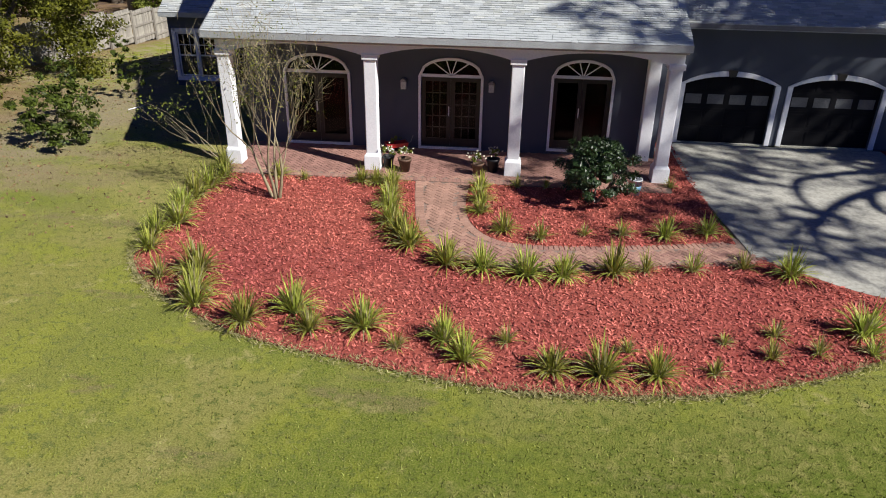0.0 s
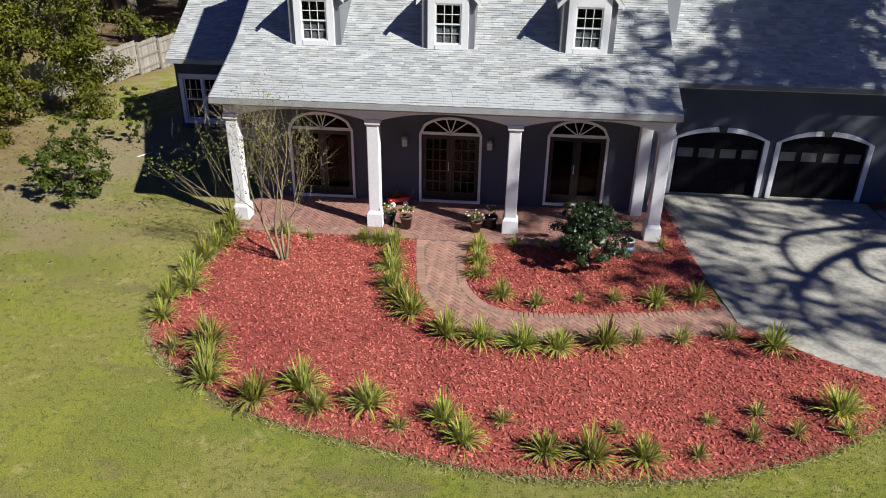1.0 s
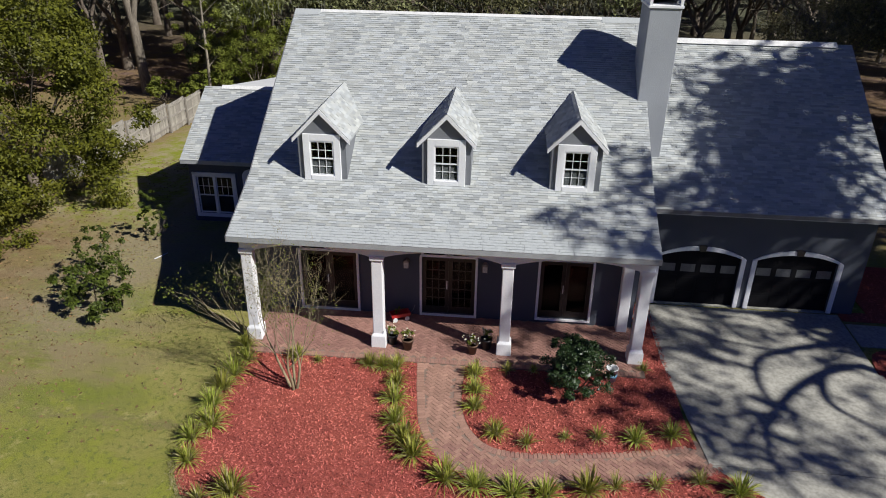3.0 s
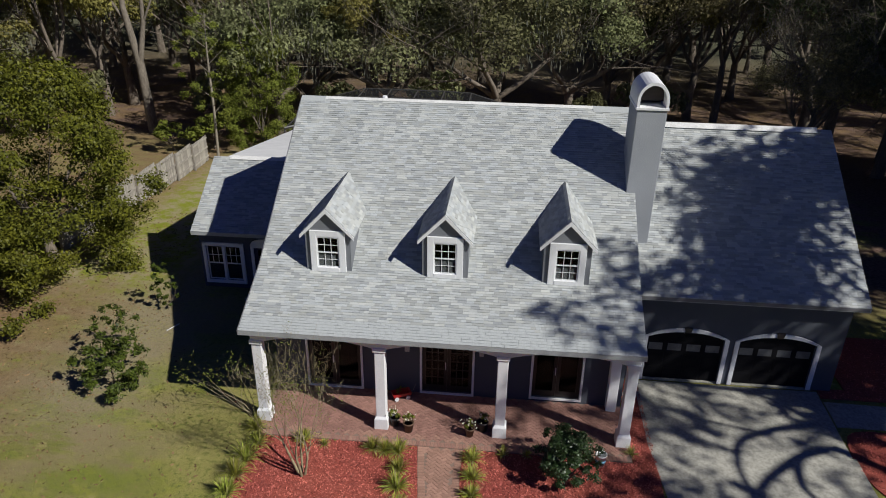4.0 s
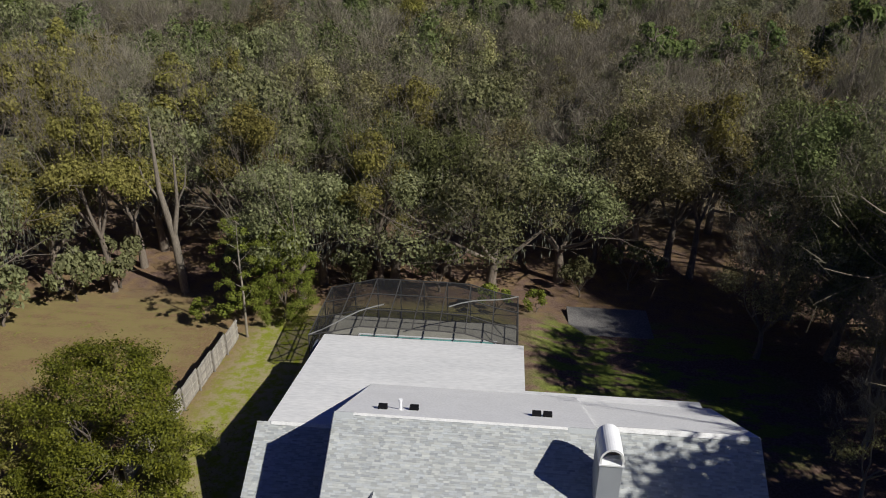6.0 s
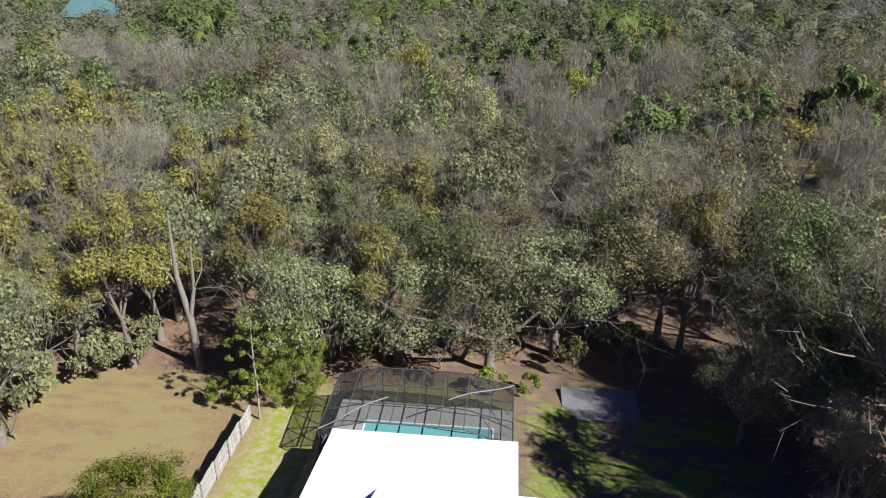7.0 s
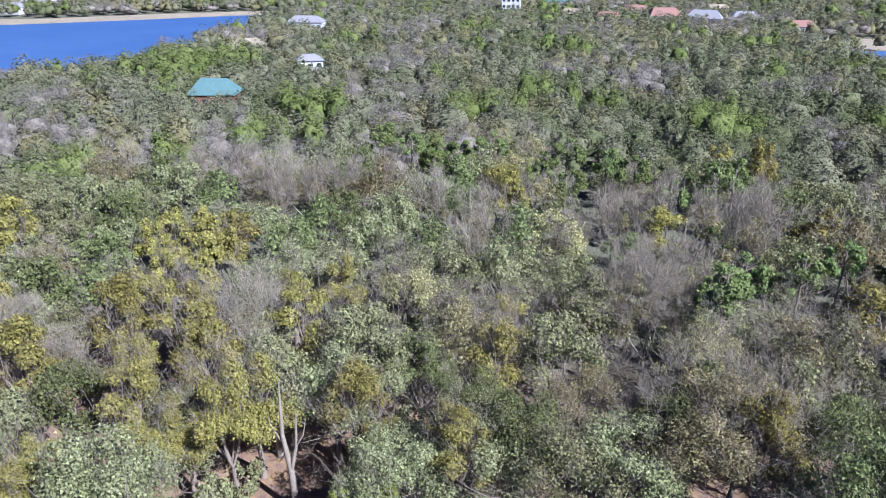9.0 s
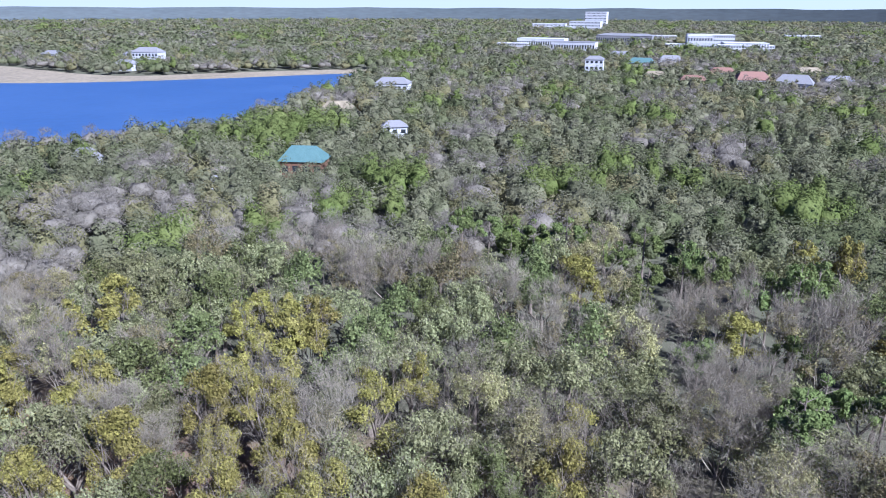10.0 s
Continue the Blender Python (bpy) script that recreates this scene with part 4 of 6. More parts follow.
# ---- side wing ----
part("wall", wall_front(-11.95, -7.0, 0.0, 2.6, 24.5, 24.7, [(-11.70, -10.30, 0.34, 1.86, 0, 2.0), (-9.75, -8.75, 0.1, 1.85, 0, 2.0)]), M_stucco, house)
part("wall", Geo().prism([(24.7, 0), (24.7, 2.6), (27.3, 4.4), (27.3, 0)], -11.95, -11.75, "x"), M_stucco, house)
w = part("window", arch_trim(-11.70, -10.30, 0.34, 1.86, 0, 0.14, 24.45, 24.5, 2.0), M_white, house, "white framed pair of windows", bevel=0.008)
for xa, xb in ((-11.70, -11.03), (-10.97, -10.30)):
    g = Geo().box(xa, 24.52, 0.34, xa + 0.05, 24.56, 1.86).box(xb - 0.05, 24.52, 0.34, xb, 24.56, 1.86).box(xa, 24.525, 1.05, xb, 24.555, 1.1).box(xa, 24.525, 0.35, xb, 24.555, 0.4).box(xa, 24.525, 1.80, xb, 24.555, 1.86)
    for i in (1, 2):
        u = xa + (xb - xa) * i / 3
        g.box(u - 0.01, 24.53, 1.1, u + 0.01, 24.55, 1.75)
    g.box(xa + 0.05, 24.53, 1.42, xb - 0.05, 24.55, 1.44)
    part("sash", g, M_white, w)
    part("pane", Geo().box(xa + 0.05, 24.537, 0.4, xb - 0.05, 24.543, 1.75), M_glass, w)
part("mullion", Geo().box(-11.05, 24.47, 0.34, -10.95, 24.57, 1.86), M_white, w)
# pale sheet added to grey the lower panes
part("pane_backing", Geo().box(-11.7, 24.6, 0.34, -10.3, 24.605, 1.08), M_curtain, w, "pale sheet behind the lower panes")
d = part("door", arch_trim(-9.75, -8.75, 0.1, 1.85, 0.0, 0.13, 24.45, 24.5, 2.0, False), M_white, house, "dark blue glazed side door in a white casing", bevel=0.008)
part("pediment", Geo().prism(arch(-9.88, -8.62, 1.98, 0.26), 24.44, 24.5), M_white, d)
g = Geo().box(-9.74, 24.54, 0.1, -9.62, 24.6, 1.84).box(-8.88, 24.54, 0.1, -8.76, 24.6, 1.84).box(-9.62, 24.54, 0.1, -8.88, 24.6, 0.3).box(-9.62, 24.54, 1.72, -8.88, 24.6, 1.84)
for i in (1, 2):
    u = -9.62 + 0.74 * i / 3
    g.box(u - 0.012, 24.55, 0.3, u + 0.012, 24.59, 1.72)
for j in range(1, 5):
    u = 0.3 + 1.42 * j / 5
    g.box(-9.62, 24.551, u - 0.012, -8.88, 24.589, u + 0.012)
part("door_leaf", g, mat("navy_paint", (0.02, 0.03, 0.09), 0.4, bump=0), d)
part("pane", Geo().box(-9.62, 24.567, 0.3, -8.88, 24.573, 1.72), M_glass, d)
part("dark_room_back", Geo().box(-11.7, 26.0, 0, -7.1, 26.1, 3.4), M_room_dark, house)
part("fascia", Geo().box(-12.05, 24.22, 2.40, -7.2, 24.3, 2.56), M_fascia, house)
tagged(part("side_step", Geo().box(-9.95, 23.5, 0, -8.5, 24.44, 0.1), M_concrete, bevel=0.01), "low concrete landing before the side door", "step", kind="structure")

# ---- sconces ----
for x in (-2.78, -0.48):
    s = thing("wall_lantern", "small grey wall lantern beside the front door", "lamp", "porch lanterns", at=(x, 18.5, 1.78))
    part("backplate", Geo().box(-0.06, -0.02, -0.12, 0.06, 0.0, 0.14), M_lamp, s)
    part("lantern_glass", Geo().box(-0.07, -0.17, -0.10, 0.07, -0.03, 0.10), M_curtain, s, "frosted lantern glass", bevel=0.01)
    part("lantern_top", Geo().prism([(-0.09, 0.10), (0.09, 0.10), (0.03, 0.17), (-0.03, 0.17)], -0.19, -0.01), M_lamp, s)


# ---- pool and screen cage ----
CX0, CX1, CY0, CY1 = -12.7, 0.9, 38.4, 44.9
pool = thing("swimming_pool", "turquoise swimming pool in a pale paved deck", "pool")
PX0, PX1, PY0, PY1 = -10.2, -0.6, 39.6, 42.5
g = Geo()
g.box(CX0, CY0 - 0.5, -0.6, CX1, PY0, 0.06).box(CX0, PY1, -0.6, CX1, CY1 + 0.1, 0.06).box(CX0, PY0, -0.6, PX0, PY1, 0.06).box(PX1, PY0, -0.6, CX1, PY1, 0.06)
part("deck", g, M_concrete, pool, "pale concrete pool deck")
g = Geo()
g.box(PX0 - 0.15, PY0 - 0.15, 0.06, PX1 + 0.15, PY0, 0.10).box(PX0 - 0.15, PY1, 0.06, PX1 + 0.15, PY1 + 0.15, 0.10).box(PX0 - 0.15, PY0, 0.06, PX0, PY1, 0.10).box(PX1, PY0, 0.06, PX1 + 0.15, PY1, 0.10)
part("coping", g, M_white, pool, bevel=0.01)
part("pool_water", Geo().box(PX0, PY0, 0.005, PX1, PY1, 0.03), M_water, pool, "turquoise water")

cage = thing("pool_cage", "bronze metal pool enclosure with dark insect screen", "pool enclosure")
EZ, TZ = 2.45, 3.35
IX0, IX1 = -9.2, -3.2


def bar(a, b, r=0.045):
    part("roof_beam" if r > 0.04 else "rail", Geo().tube([a, b], [r, r], 4), M_metal, cage)


def roof_z(x, y):
    s = min(1.0, max(0.0, (x - CX0) / (IX0 - CX0)), max(0.0, (CX1 - x) / (CX1 - IX1)))
    return EZ + (TZ - EZ) * s * s * (3 - 2 * s) if 0 <= s <= 1 else EZ


xs_c = [CX0 + (CX1 - CX0) * i / 8 for i in range(9)]
ys_c = [CY0, 40.6, 42.7, CY1]
for x in xs_c:
    part("post", Geo().tube([(x, CY1, 0), (x, CY1, roof_z(x, CY1))], [0.05, 0.05], 4), M_metal, cage)
for y in ys_c[:-1]:
    for x in (CX0, CX1):
        part("post", Geo().tube([(x, y, 0), (x, y, EZ)], [0.05, 0.05], 4), M_metal, cage)
for x in xs_c:
    for a, b in zip(ys_c[:-1], ys_c[1:]):
        bar((x, a, roof_z(x, a)), (x, b, roof_z(x, b)))
for y in ys_c:
    for a, b in zip(xs_c[:-1], xs_c[1:]):
        bar((a, y, roof_z(a, y)), (b, y, roof_z(b, y)))
for a, b in zip(xs_c[:-1], xs_c[1:]):
    bar((a, CY1, 0.9), (b, CY1, 0.9), 0.03)
for x in (CX0, CX1):
    bar((x, CY0, 0.9), (x, CY1, 0.9), 0.03)
for a, b in (((CX0, CY0, EZ + 0.06), (-8.2, 41.25, TZ + 0.06)), ((-3.8, 41.4, TZ + 0.06), (CX1, CY1, EZ + 0.06))):
    n = 6
    pts = [tuple(a[k] + (b[k] - a[k]) * i / n for k in range(2)) for i in range(n + 1)]
    part("brace", Geo().tube([(x, y, roof_z(x, y) + 0.06) for x, y in pts], [0.045] * (n + 1), 4), M_palemetal, cage, "pale diagonal brace")
for x in (CX0, CX1):
    for a, b in zip(ys_c[:-1], ys_c[1:]):
        part("side_brace", Geo().tube([(x, a, 0.9), (x, b, EZ)], [0.025, 0.025], 4), M_metal, cage)
scr = Geo()
for i in range(8):
    for a, b in zip(ys_c[:-1], ys_c[1:]):
        x0, x1 = xs_c[i], xs_c[i + 1]
        scr.add([(x0, a, roof_z(x0, a)), (x1, a, roof_z(x1, a)), (x1, b, roof_z(x1, b)), (x0, b, roof_z(x0, b))], [(0, 1, 2, 3)])
part("roof_screen", scr, M_screen, cage)
scr = Geo()
for i in range(8):
    x0, x1 = xs_c[i], xs_c[i + 1]
    scr.add([(x0, CY1, 0), (x1, CY1, 0), (x1, CY1, roof_z(x1, CY1)), (x0, CY1, roof_z(x0, CY1))], [(0, 1, 2, 3)])
for x in (CX0, CX1):
    scr.add([(x, CY0, 0), (x, CY1, 0), (x, CY1, EZ), (x, CY0, EZ)], [(0, 1, 2, 3)])
part("wall_screen", scr, M_screen, cage)
# pad's concrete made darker than the drive's, standing in for tree shade
pad = tagged(part("patio_slab", Geo().box(4.9, 45.0, -1.6, 11.1, 49.9, -0.98), mat("shade_darkened_concrete", (0.21, 0.20, 0.19), 0.9, col2=(0.12, 0.115, 0.11), scale=0.6, fine=8, amount=0.5, bump=0.2), bevel=0.01), "weathered concrete pad, the shade of trees put into its colour", "patio", kind="structure")

# ---- fence ----
fence = thing("fence", "weathered grey-brown wooden privacy fence", "fence")
F0, F1 = Vector((-19.7, 27.0, 0)), Vector((-19.6, 43.2, 0))
NP = 7
d = (F1 - F0) / NP
ang = math.degrees(math.atan2(d.y, d.x))
rng0 = random.Random(8)
fence_board = Geo().box(0, -0.01, 0.04, 0.132, 0.01, 1.72).mesh("board", M_fence)
rail_me = Geo().box(0.0, -0.05, 0.3, d.length, -0.012, 0.39).box(0.0, -0.05, 0.9, d.length, -0.012, 0.99).box(0, -0.05, 1.5, d.length, -0.012, 1.59).mesh("rail", M_fence)
post_me = Geo().box(-0.05, -0.15, -0.1, 0.05, -0.05, 1.8).mesh("post", M_fence)
for i in range(NP):
    m = Matrix.Translation((F0 + d * i) + Vector((0, 0, level(-19.6, (F0 + d * (i + 0.5)).y) - 0.02))) @ pose(0, 0, 0, 0, 0, ang)
    for nm, me in (("rail", rail_me), ("post", post_me)):
        p = part(nm, me, M_fence, fence)
        p.matrix_basis = m
    x = 0.05
    while x < d.length - 0.08:
        p = part("board", fence_board, M_fence, fence)
        p.matrix_basis = m @ pose(x, rng0.uniform(-0.004, 0.004), rng0.uniform(-0.02, 0.02), 0, rng0.uniform(-0.4, 0.4))
        x += 0.14


# ---- trees ----
def limb(g, rng, p, d, length, r, depth, tips, bend=0.25, kids=(2, 4), spread=0.75, n=5, up=0.12, shrink=0.62):
    """A tapering, bending limb with its side limbs; tips collects where the twigs end."""
    pts, rad = [Vector(p)], [r]
    d = Vector(d).normalized()
    steps = 4 if depth > 1 or n > 5 else 3
    for i in range(steps):
        d = (d + Vector((rng.gauss(0, bend), rng.gauss(0, bend), rng.gauss(0, bend) + up)) * 0.5).normalized()
        pts.append(pts[-1] + d * length / steps)
        rad.append(r * (1 - 0.62 * (i + 1) / steps))
    g.tube(pts, rad, n if depth > 1 else 3, cap=False)
    if depth <= 0:
        tips.append((pts[-1], d))
        return
    for k in range(rng.randint(*kids)):
        i = rng.randint(steps // 2, steps)
        a = rng.uniform(0, 2 * math.pi)
        u = d.orthogonal().normalized()
        w = d.cross(u)
        nd = (d + (u * math.cos(a) + w * math.sin(a)) * rng.uniform(0.5, 1.1) * spread).normalized()
        limb(g, rng, pts[i], nd, length * rng.uniform(0.55, 0.8), rad[i] * shrink * rng.uniform(0.8, 1.1), depth - 1, tips, bend, kids, spread, n, up, shrink)
    limb(g, rng, pts[-1], d, length * 0.7, rad[-1], depth - 1, tips, bend, kids, spread, n, up, shrink)


def crown_lobes(rng, nlobes, R, zlo, zhi, full=False):
    """Centres and radii of the rounded masses of which a crown is made."""
    out = []
    for i in range(nlobes):
        a = rng.uniform(0, 2 * math.pi)
        if full:
            t = (i + 0.5) / nlobes
            z = zlo + (zhi - zlo) * (0.08 + 0.84 * t)
            q = R * 0.66 * math.sqrt(max(0.05, 1 - (1.75 * t - 0.62) ** 2)) * rng.uniform(0.3, 1.12)
            a = 2.4 * i + rng.uniform(-0.4, 0.4)
            out.append((q * math.cos(a), q * math.sin(a), z, R * rng.uniform(0.26, 0.46)))
            continue
        q = math.sqrt(rng.uniform(0.02, 1)) * R * 0.8
        dome = 1 - (q / R) ** 2
        z = zlo + (zhi - zlo) * (0.25 + 0.7 * dome) * rng.uniform(0.75, 1.05)
        out.append((q * math.cos(a), q * math.sin(a), z, R * rng.uniform(0.17, 0.36)))
    return out


def crown(seed, kind, R, h, material, nlobes, nleaf, lsize, zlo, full=False, shell=0.35, wide=0.62, slim=0.0):
    rng = np.random.default_rng(seed)
    lob = np.array(crown_lobes(random.Random(seed), nlobes, R, zlo, h, full))
    pick = rng.choice(len(lob), nleaf, p=lob[:, 3] ** 2 / (lob[:, 3] ** 2).sum())
    dirs = unit(rng.normal(size=(nleaf, 3)) * [1, 1, 0.85] + [0, 0, 0.25])
    # small clumps on each mass
    nclump = max(40, nleaf // (60 if slim else 26))
    cl = rng.integers(0, nclump, nleaf)
    cdir = unit(rng.normal(size=(nclump, 3)) + [0, 0, 0.3])
    dirs = unit(cdir[cl] + dirs * (0.27 if slim else 0.42))
    rr = lob[pick, 3:4] * (1 - shell * rng.random((nleaf, 1)) ** 1.5) * (0.82 + 0.34 * rng.random((nclump, 1))[cl])
    if slim:
        rr = lob[pick, 3:4] * (1 - shell * rng.random((nleaf, 1)) ** 1.5) * (0.62 + 0.56 * rng.random((nclump, 1))[cl])
    c = lob[pick, :3] + dirs * rr * [1, 1, 0.75]
    if slim:
        h2 = nleaf * 2 // 5
        return quads("crown", np.concatenate([flakes(rng, c[h2:], dirs[h2:] + [0, 0, 0.25], lsize * slim * 2.9, 1.15), sprays(rng, c[:h2], dirs[:h2], lsize * 0.62, lsize * slim)]), material, 3)
    vs = leaves(rng, c, dirs + [0, 0, 0.25], lsize, lsize * wide, 0.85)
    return quads("crown", vs, material)


def inner(seed, R, h, material, nlobes, zlo, fill=0.78):
    """The leafy inside of a dense crown."""
    lob = np.array(crown_lobes(random.Random(seed), nlobes, R, zlo, h, True))
    return quads("inner_leaves", masses(np.random.default_rng(seed), lob[:, :3], lob[:, 3] * fill, 1, 0.75), material, 3)


def loose_crown(seed, R, h, z0, nbough, per, lsize, material, wide=0.55, mound=0.75):
    """An uneven crown of separate leafy boughs with gaps between them."""
    rng = np.random.default_rng(seed)
    t = (np.arange(nbough) + 0.5) / nbough
    z = z0 + (h - z0) * t
    r = R * np.sqrt(np.clip(1 - ((t - 0.36) / (0.66 if mound else 1)) ** 2, 0.04, 1)) * rng.uniform(0.45, 1.15, nbough)
    a = 2.4 * np.arange(nbough) + rng.uniform(-0.5, 0.5, nbough)
    lob = np.stack([r * np.cos(a), r * np.sin(a), z], 1)
    lr = R * rng.uniform(0.13, 0.27, nbough)
    nc = 9
    cd = unit(rng.normal(size=(nbough * nc, 3)) * [1, 1, 0.7] + [0, 0, 0.45])
    cd = unit(cd + 0.7 * unit(np.repeat(lob * [1, 1, 0], nc, 0) + 1e-4))
    cc = np.repeat(lob, nc, 0) + cd * np.repeat(lr, nc)[:, None] * rng.uniform(0.5, 1.15, (nbough * nc, 1)) * [1, 1, mound]
    m = per // nc
    out = np.repeat(cd, m, 0)
    c = np.repeat(cc, m, 0) + rng.normal(size=(len(out), 3)) * np.repeat(lr, nc * m)[:, None] * [0.3, 0.3, 0.2]
    return quads("crown", leaves(rng, c, out + [0, 0, 0.5], lsize, lsize * wide, 0.9), material)


def hanging(seed, R, zlo, zhi, n, material):
    """Strands of moss under and on the outside of the crown."""
    rng = np.random.default_rng(seed)
    a = rng.uniform(0, 2 * np.pi, n)
    q = np.sqrt(rng.uniform(0.05, 1, n)) * R * 0.95
    z = zlo + (zhi - zlo) * (1 - (q / R) ** 2) * rng.uniform(0.35, 0.98, n)
    c = np.stack([q * np.cos(a), q * np.sin(a), z], 1)
    ax = np.tile([0, 0, 1.0], (n, 1)) + rng.normal(size=(n, 3)) * 0.12
    out = np.stack([np.cos(a), np.sin(a), np.zeros(n) + 0.2], 1)
    return quads("moss", leaves(rng, c, out, 0.5, 0.06, 0.8, ax), material)


def twigs(seed, tips, material, per, length, width=0.035, loose=0.22):
    """Fine bare twigs in sprays at the ends of the limbs."""
    rng = np.random.default_rng(seed)
    P = np.array([tuple(p) for p, d in tips])
    D = np.array([tuple(d) for p, d in tips])
    P, D = np.repeat(P, per, 0), np.repeat(D, per, 0)
    n = len(P)
    t = unit(D * 0.6 + rng.normal(size=(n, 3)) * 0.55 + [0, 0, 0.25])
    b = unit(np.cross(t, rng.normal(size=(n, 3)))) * width
    L = length * rng.uniform(0.5, 1.3, (n, 1))
    s = P + rng.normal(size=(n, 3)) * length * loose
    return quads("twigs", np.stack([s - b, s + b, s + t * L], 1).reshape(-1, 3), material, 3)


BRANCHES = {}


def stem(me, owner):
    """Trunk and limbs of a single tree."""
    part("trunk", me, None, owner)
    part("branching", BRANCHES[me.name], None, owner)["kind"] = "stuff"


def trunk_mesh(seed, h, r, fork, depth, material, spread=0.75, up=0.1, lean=0.1, nstem=4, kids=(2, 3), bend=0.25):
    rng = random.Random(seed)
    g, tips = Geo(), []
    base = [(0, 0, -0.2), (rng.uniform(-lean, lean), rng.uniform(-lean, lean), fork * 0.5), (rng.uniform(-lean, lean) * 2, rng.uniform(-lean, lean) * 2, fork)]
    t = Geo()
    t.tube(base, [r * 1.35, r, r * 0.85], 8, cap=False)
    for k in range(nstem):
        a = 2 * math.pi * (k + rng.uniform(-0.25, 0.25)) / nstem
        d = Vector((math.cos(a) * spread, math.sin(a) * spread, 1.0))
        limb(g, rng, base[-1], d, (h - fork) * 0.52, r * 0.6, depth, tips, bend, kids=kids, spread=spread, up=up)
    me = t.mesh("trunk", material)
    lm = g.mesh("branching", material)
    for m in (me, lm):
        m.polygons.foreach_set("use_smooth", [True] * len(m.polygons))
    BRANCHES[me.name] = lm
    return me, tips


PROTO = {}


def proto(kind, seed, dense):
    """Builds one tree of a kind out of sight order; its copies stand in the wood."""
    key = (kind, seed, dense)
    if key in PROTO:
        return PROTO[key]
    k, ls = ((0.31, 1.55), (0.62, 1.22), (1.2, 0.86))[int(dense)]
    dp = 0 if dense else 1
    tw = (0.020, 0.012, 0.009)[int(dense)]
    if kind in ("oak", "green"):
        R, h = 5.6, 12.5
        tm, tips = trunk_mesh(seed, h, 0.36, 2.6, 2 - dp, M_bark, 0.9, 0.05)
        ps = [("trunk", tm), ("branching", BRANCHES[tm.name]), ("crown", crown(seed, kind, R, h, M_oak if kind == "oak" else M_holm, 30, int(11500 * k), 0.55 * ls, 1.6, slim=0.145)), ("twig_spray", twigs(seed, tips, M_twig, 14 if dense else 9, 1.2, tw * 0.8)), ("moss", hanging(seed, R, 5.0, h * 0.97, int(600 * k), M_moss))]
        lab, cat = "spreading live oak with grey-green leaves and hanging moss" if kind == "oak" else "spreading evergreen oak with darker green leaves", "tree"
    elif kind == "yellow":
        R, h = 4.2, 13.0
        tm, tips = trunk_mesh(seed, h, 0.26, 4.0, 2 - dp, M_bark, 0.5, 0.25, nstem=5)
        ps = [("trunk", tm), ("branching", BRANCHES[tm.name]), ("twig_spray", twigs(seed, tips, M_twig, 12, 1.1, tw)), ("crown", crown(seed, kind, R, h, M_yellow, 21, int(14000 * k), 0.46 * ls, 1.6, shell=0.5, slim=0.16))]
        lab, cat = "tall tree with thin yellow-green spring leaves", "tree"
    elif kind == "bare":
        R, h = 4.2, 13.0
        tm, tips = trunk_mesh(seed, h, 0.19, 3.5, 3 - dp, M_pale, 0.6, 0.18, kids=(2, 3))
        n = int((4200 if dense else 2000) / len(tips))
        ps = [("trunk", tm), ("branching", BRANCHES[tm.name]), ("twig_spray", twigs(seed, tips, M_twig, n, 1.2 if dense else 1.7, tw * 1.3)), ("crown", crown(seed, kind, R, h * 0.97, M_bud, 19, int(4600 * k), 0.45 * ls, 2.5, shell=0.7, slim=0.12))]
        lab, cat = "half-leafless grey deciduous tree with fine twigs", "tree"
    elif kind == "pale":
        R, h = 5.8, 13.5
        tm, tips = trunk_mesh(seed, h, 0.24, 3.2, 3 - dp, M_bark, 0.8, 0.12, nstem=5, kids=(2, 3))
        n = int((2800 if dense else 1400) / len(tips))
        ps = [("trunk", tm), ("branching", BRANCHES[tm.name]), ("twig_spray", twigs(seed, tips, M_twig, n, 1.1, tw * 1.2)), ("crown", crown(seed, kind, R, h, M_bud, 30, int(12500 * k), 0.46 * ls, 2.6, shell=0.6, slim=0.14))]
        lab, cat = "wide pale tan tree just breaking into leaf", "tree"
    elif kind == "pine":
        R, h = 3.8, 16.0
        rng = random.Random(seed)
        g, tips = Geo(), []
        g.tube([(0, 0, -0.2), (0.1, 0, 6), (0.2, 0.1, 12), (0.2, 0.1, h - 0.5)], [0.28, 0.22, 0.14, 0.03], 7, cap=False)
        gl = Geo()
        for i in range(16):
            a, z = rng.uniform(0, 6.28), rng.uniform(8.0, h - 1)
            gl.tube([(0.15, 0.05, z), (0.15 + math.cos(a) * 2.4 * (1.25 - (z - 8) / 9), math.sin(a) * 2.4 * (1.25 - (z - 8) / 9), z + 0.6)], [0.06, 0.02], 4, cap=False)
        ps = [("trunk", g.mesh("trunk", M_bark)), ("branching", gl.mesh("branching", M_bark)), ("crown", crown(seed, kind, R, h, M_pine, 15, int(10000 * k), 0.5 * ls, 6.5, slim=0.18))]
        lab, cat = "tall pine with a bright green rounded top", "tree"
    else:
        R, h = 2.2, 3.0
        tm, tips = trunk_mesh(seed, h, 0.08, 0.4, 1, M_bark, 0.8, 0.1)
        ps = [("trunk", tm), ("branching", BRANCHES[tm.name]), ("crown", crown(seed, kind, R, h, M_hedge if kind == "shrub" else M_oak, 9, int(1500 * k), 0.26 * ls, 0.5))]
        lab, cat = "leafy green understorey shrub", "shrub"
    root = thing(kind_name(kind), lab, cat, "woodland trees" if cat == "tree" else "woodland shrubs")
    for nm, me in ps:
        p = part(nm, me, None, root)
        if nm in ("branching", "moss", "twig_spray", "crown"):
            p["kind"] = "stuff"
    PROTO[key] = [root, False]
    return PROTO[key]


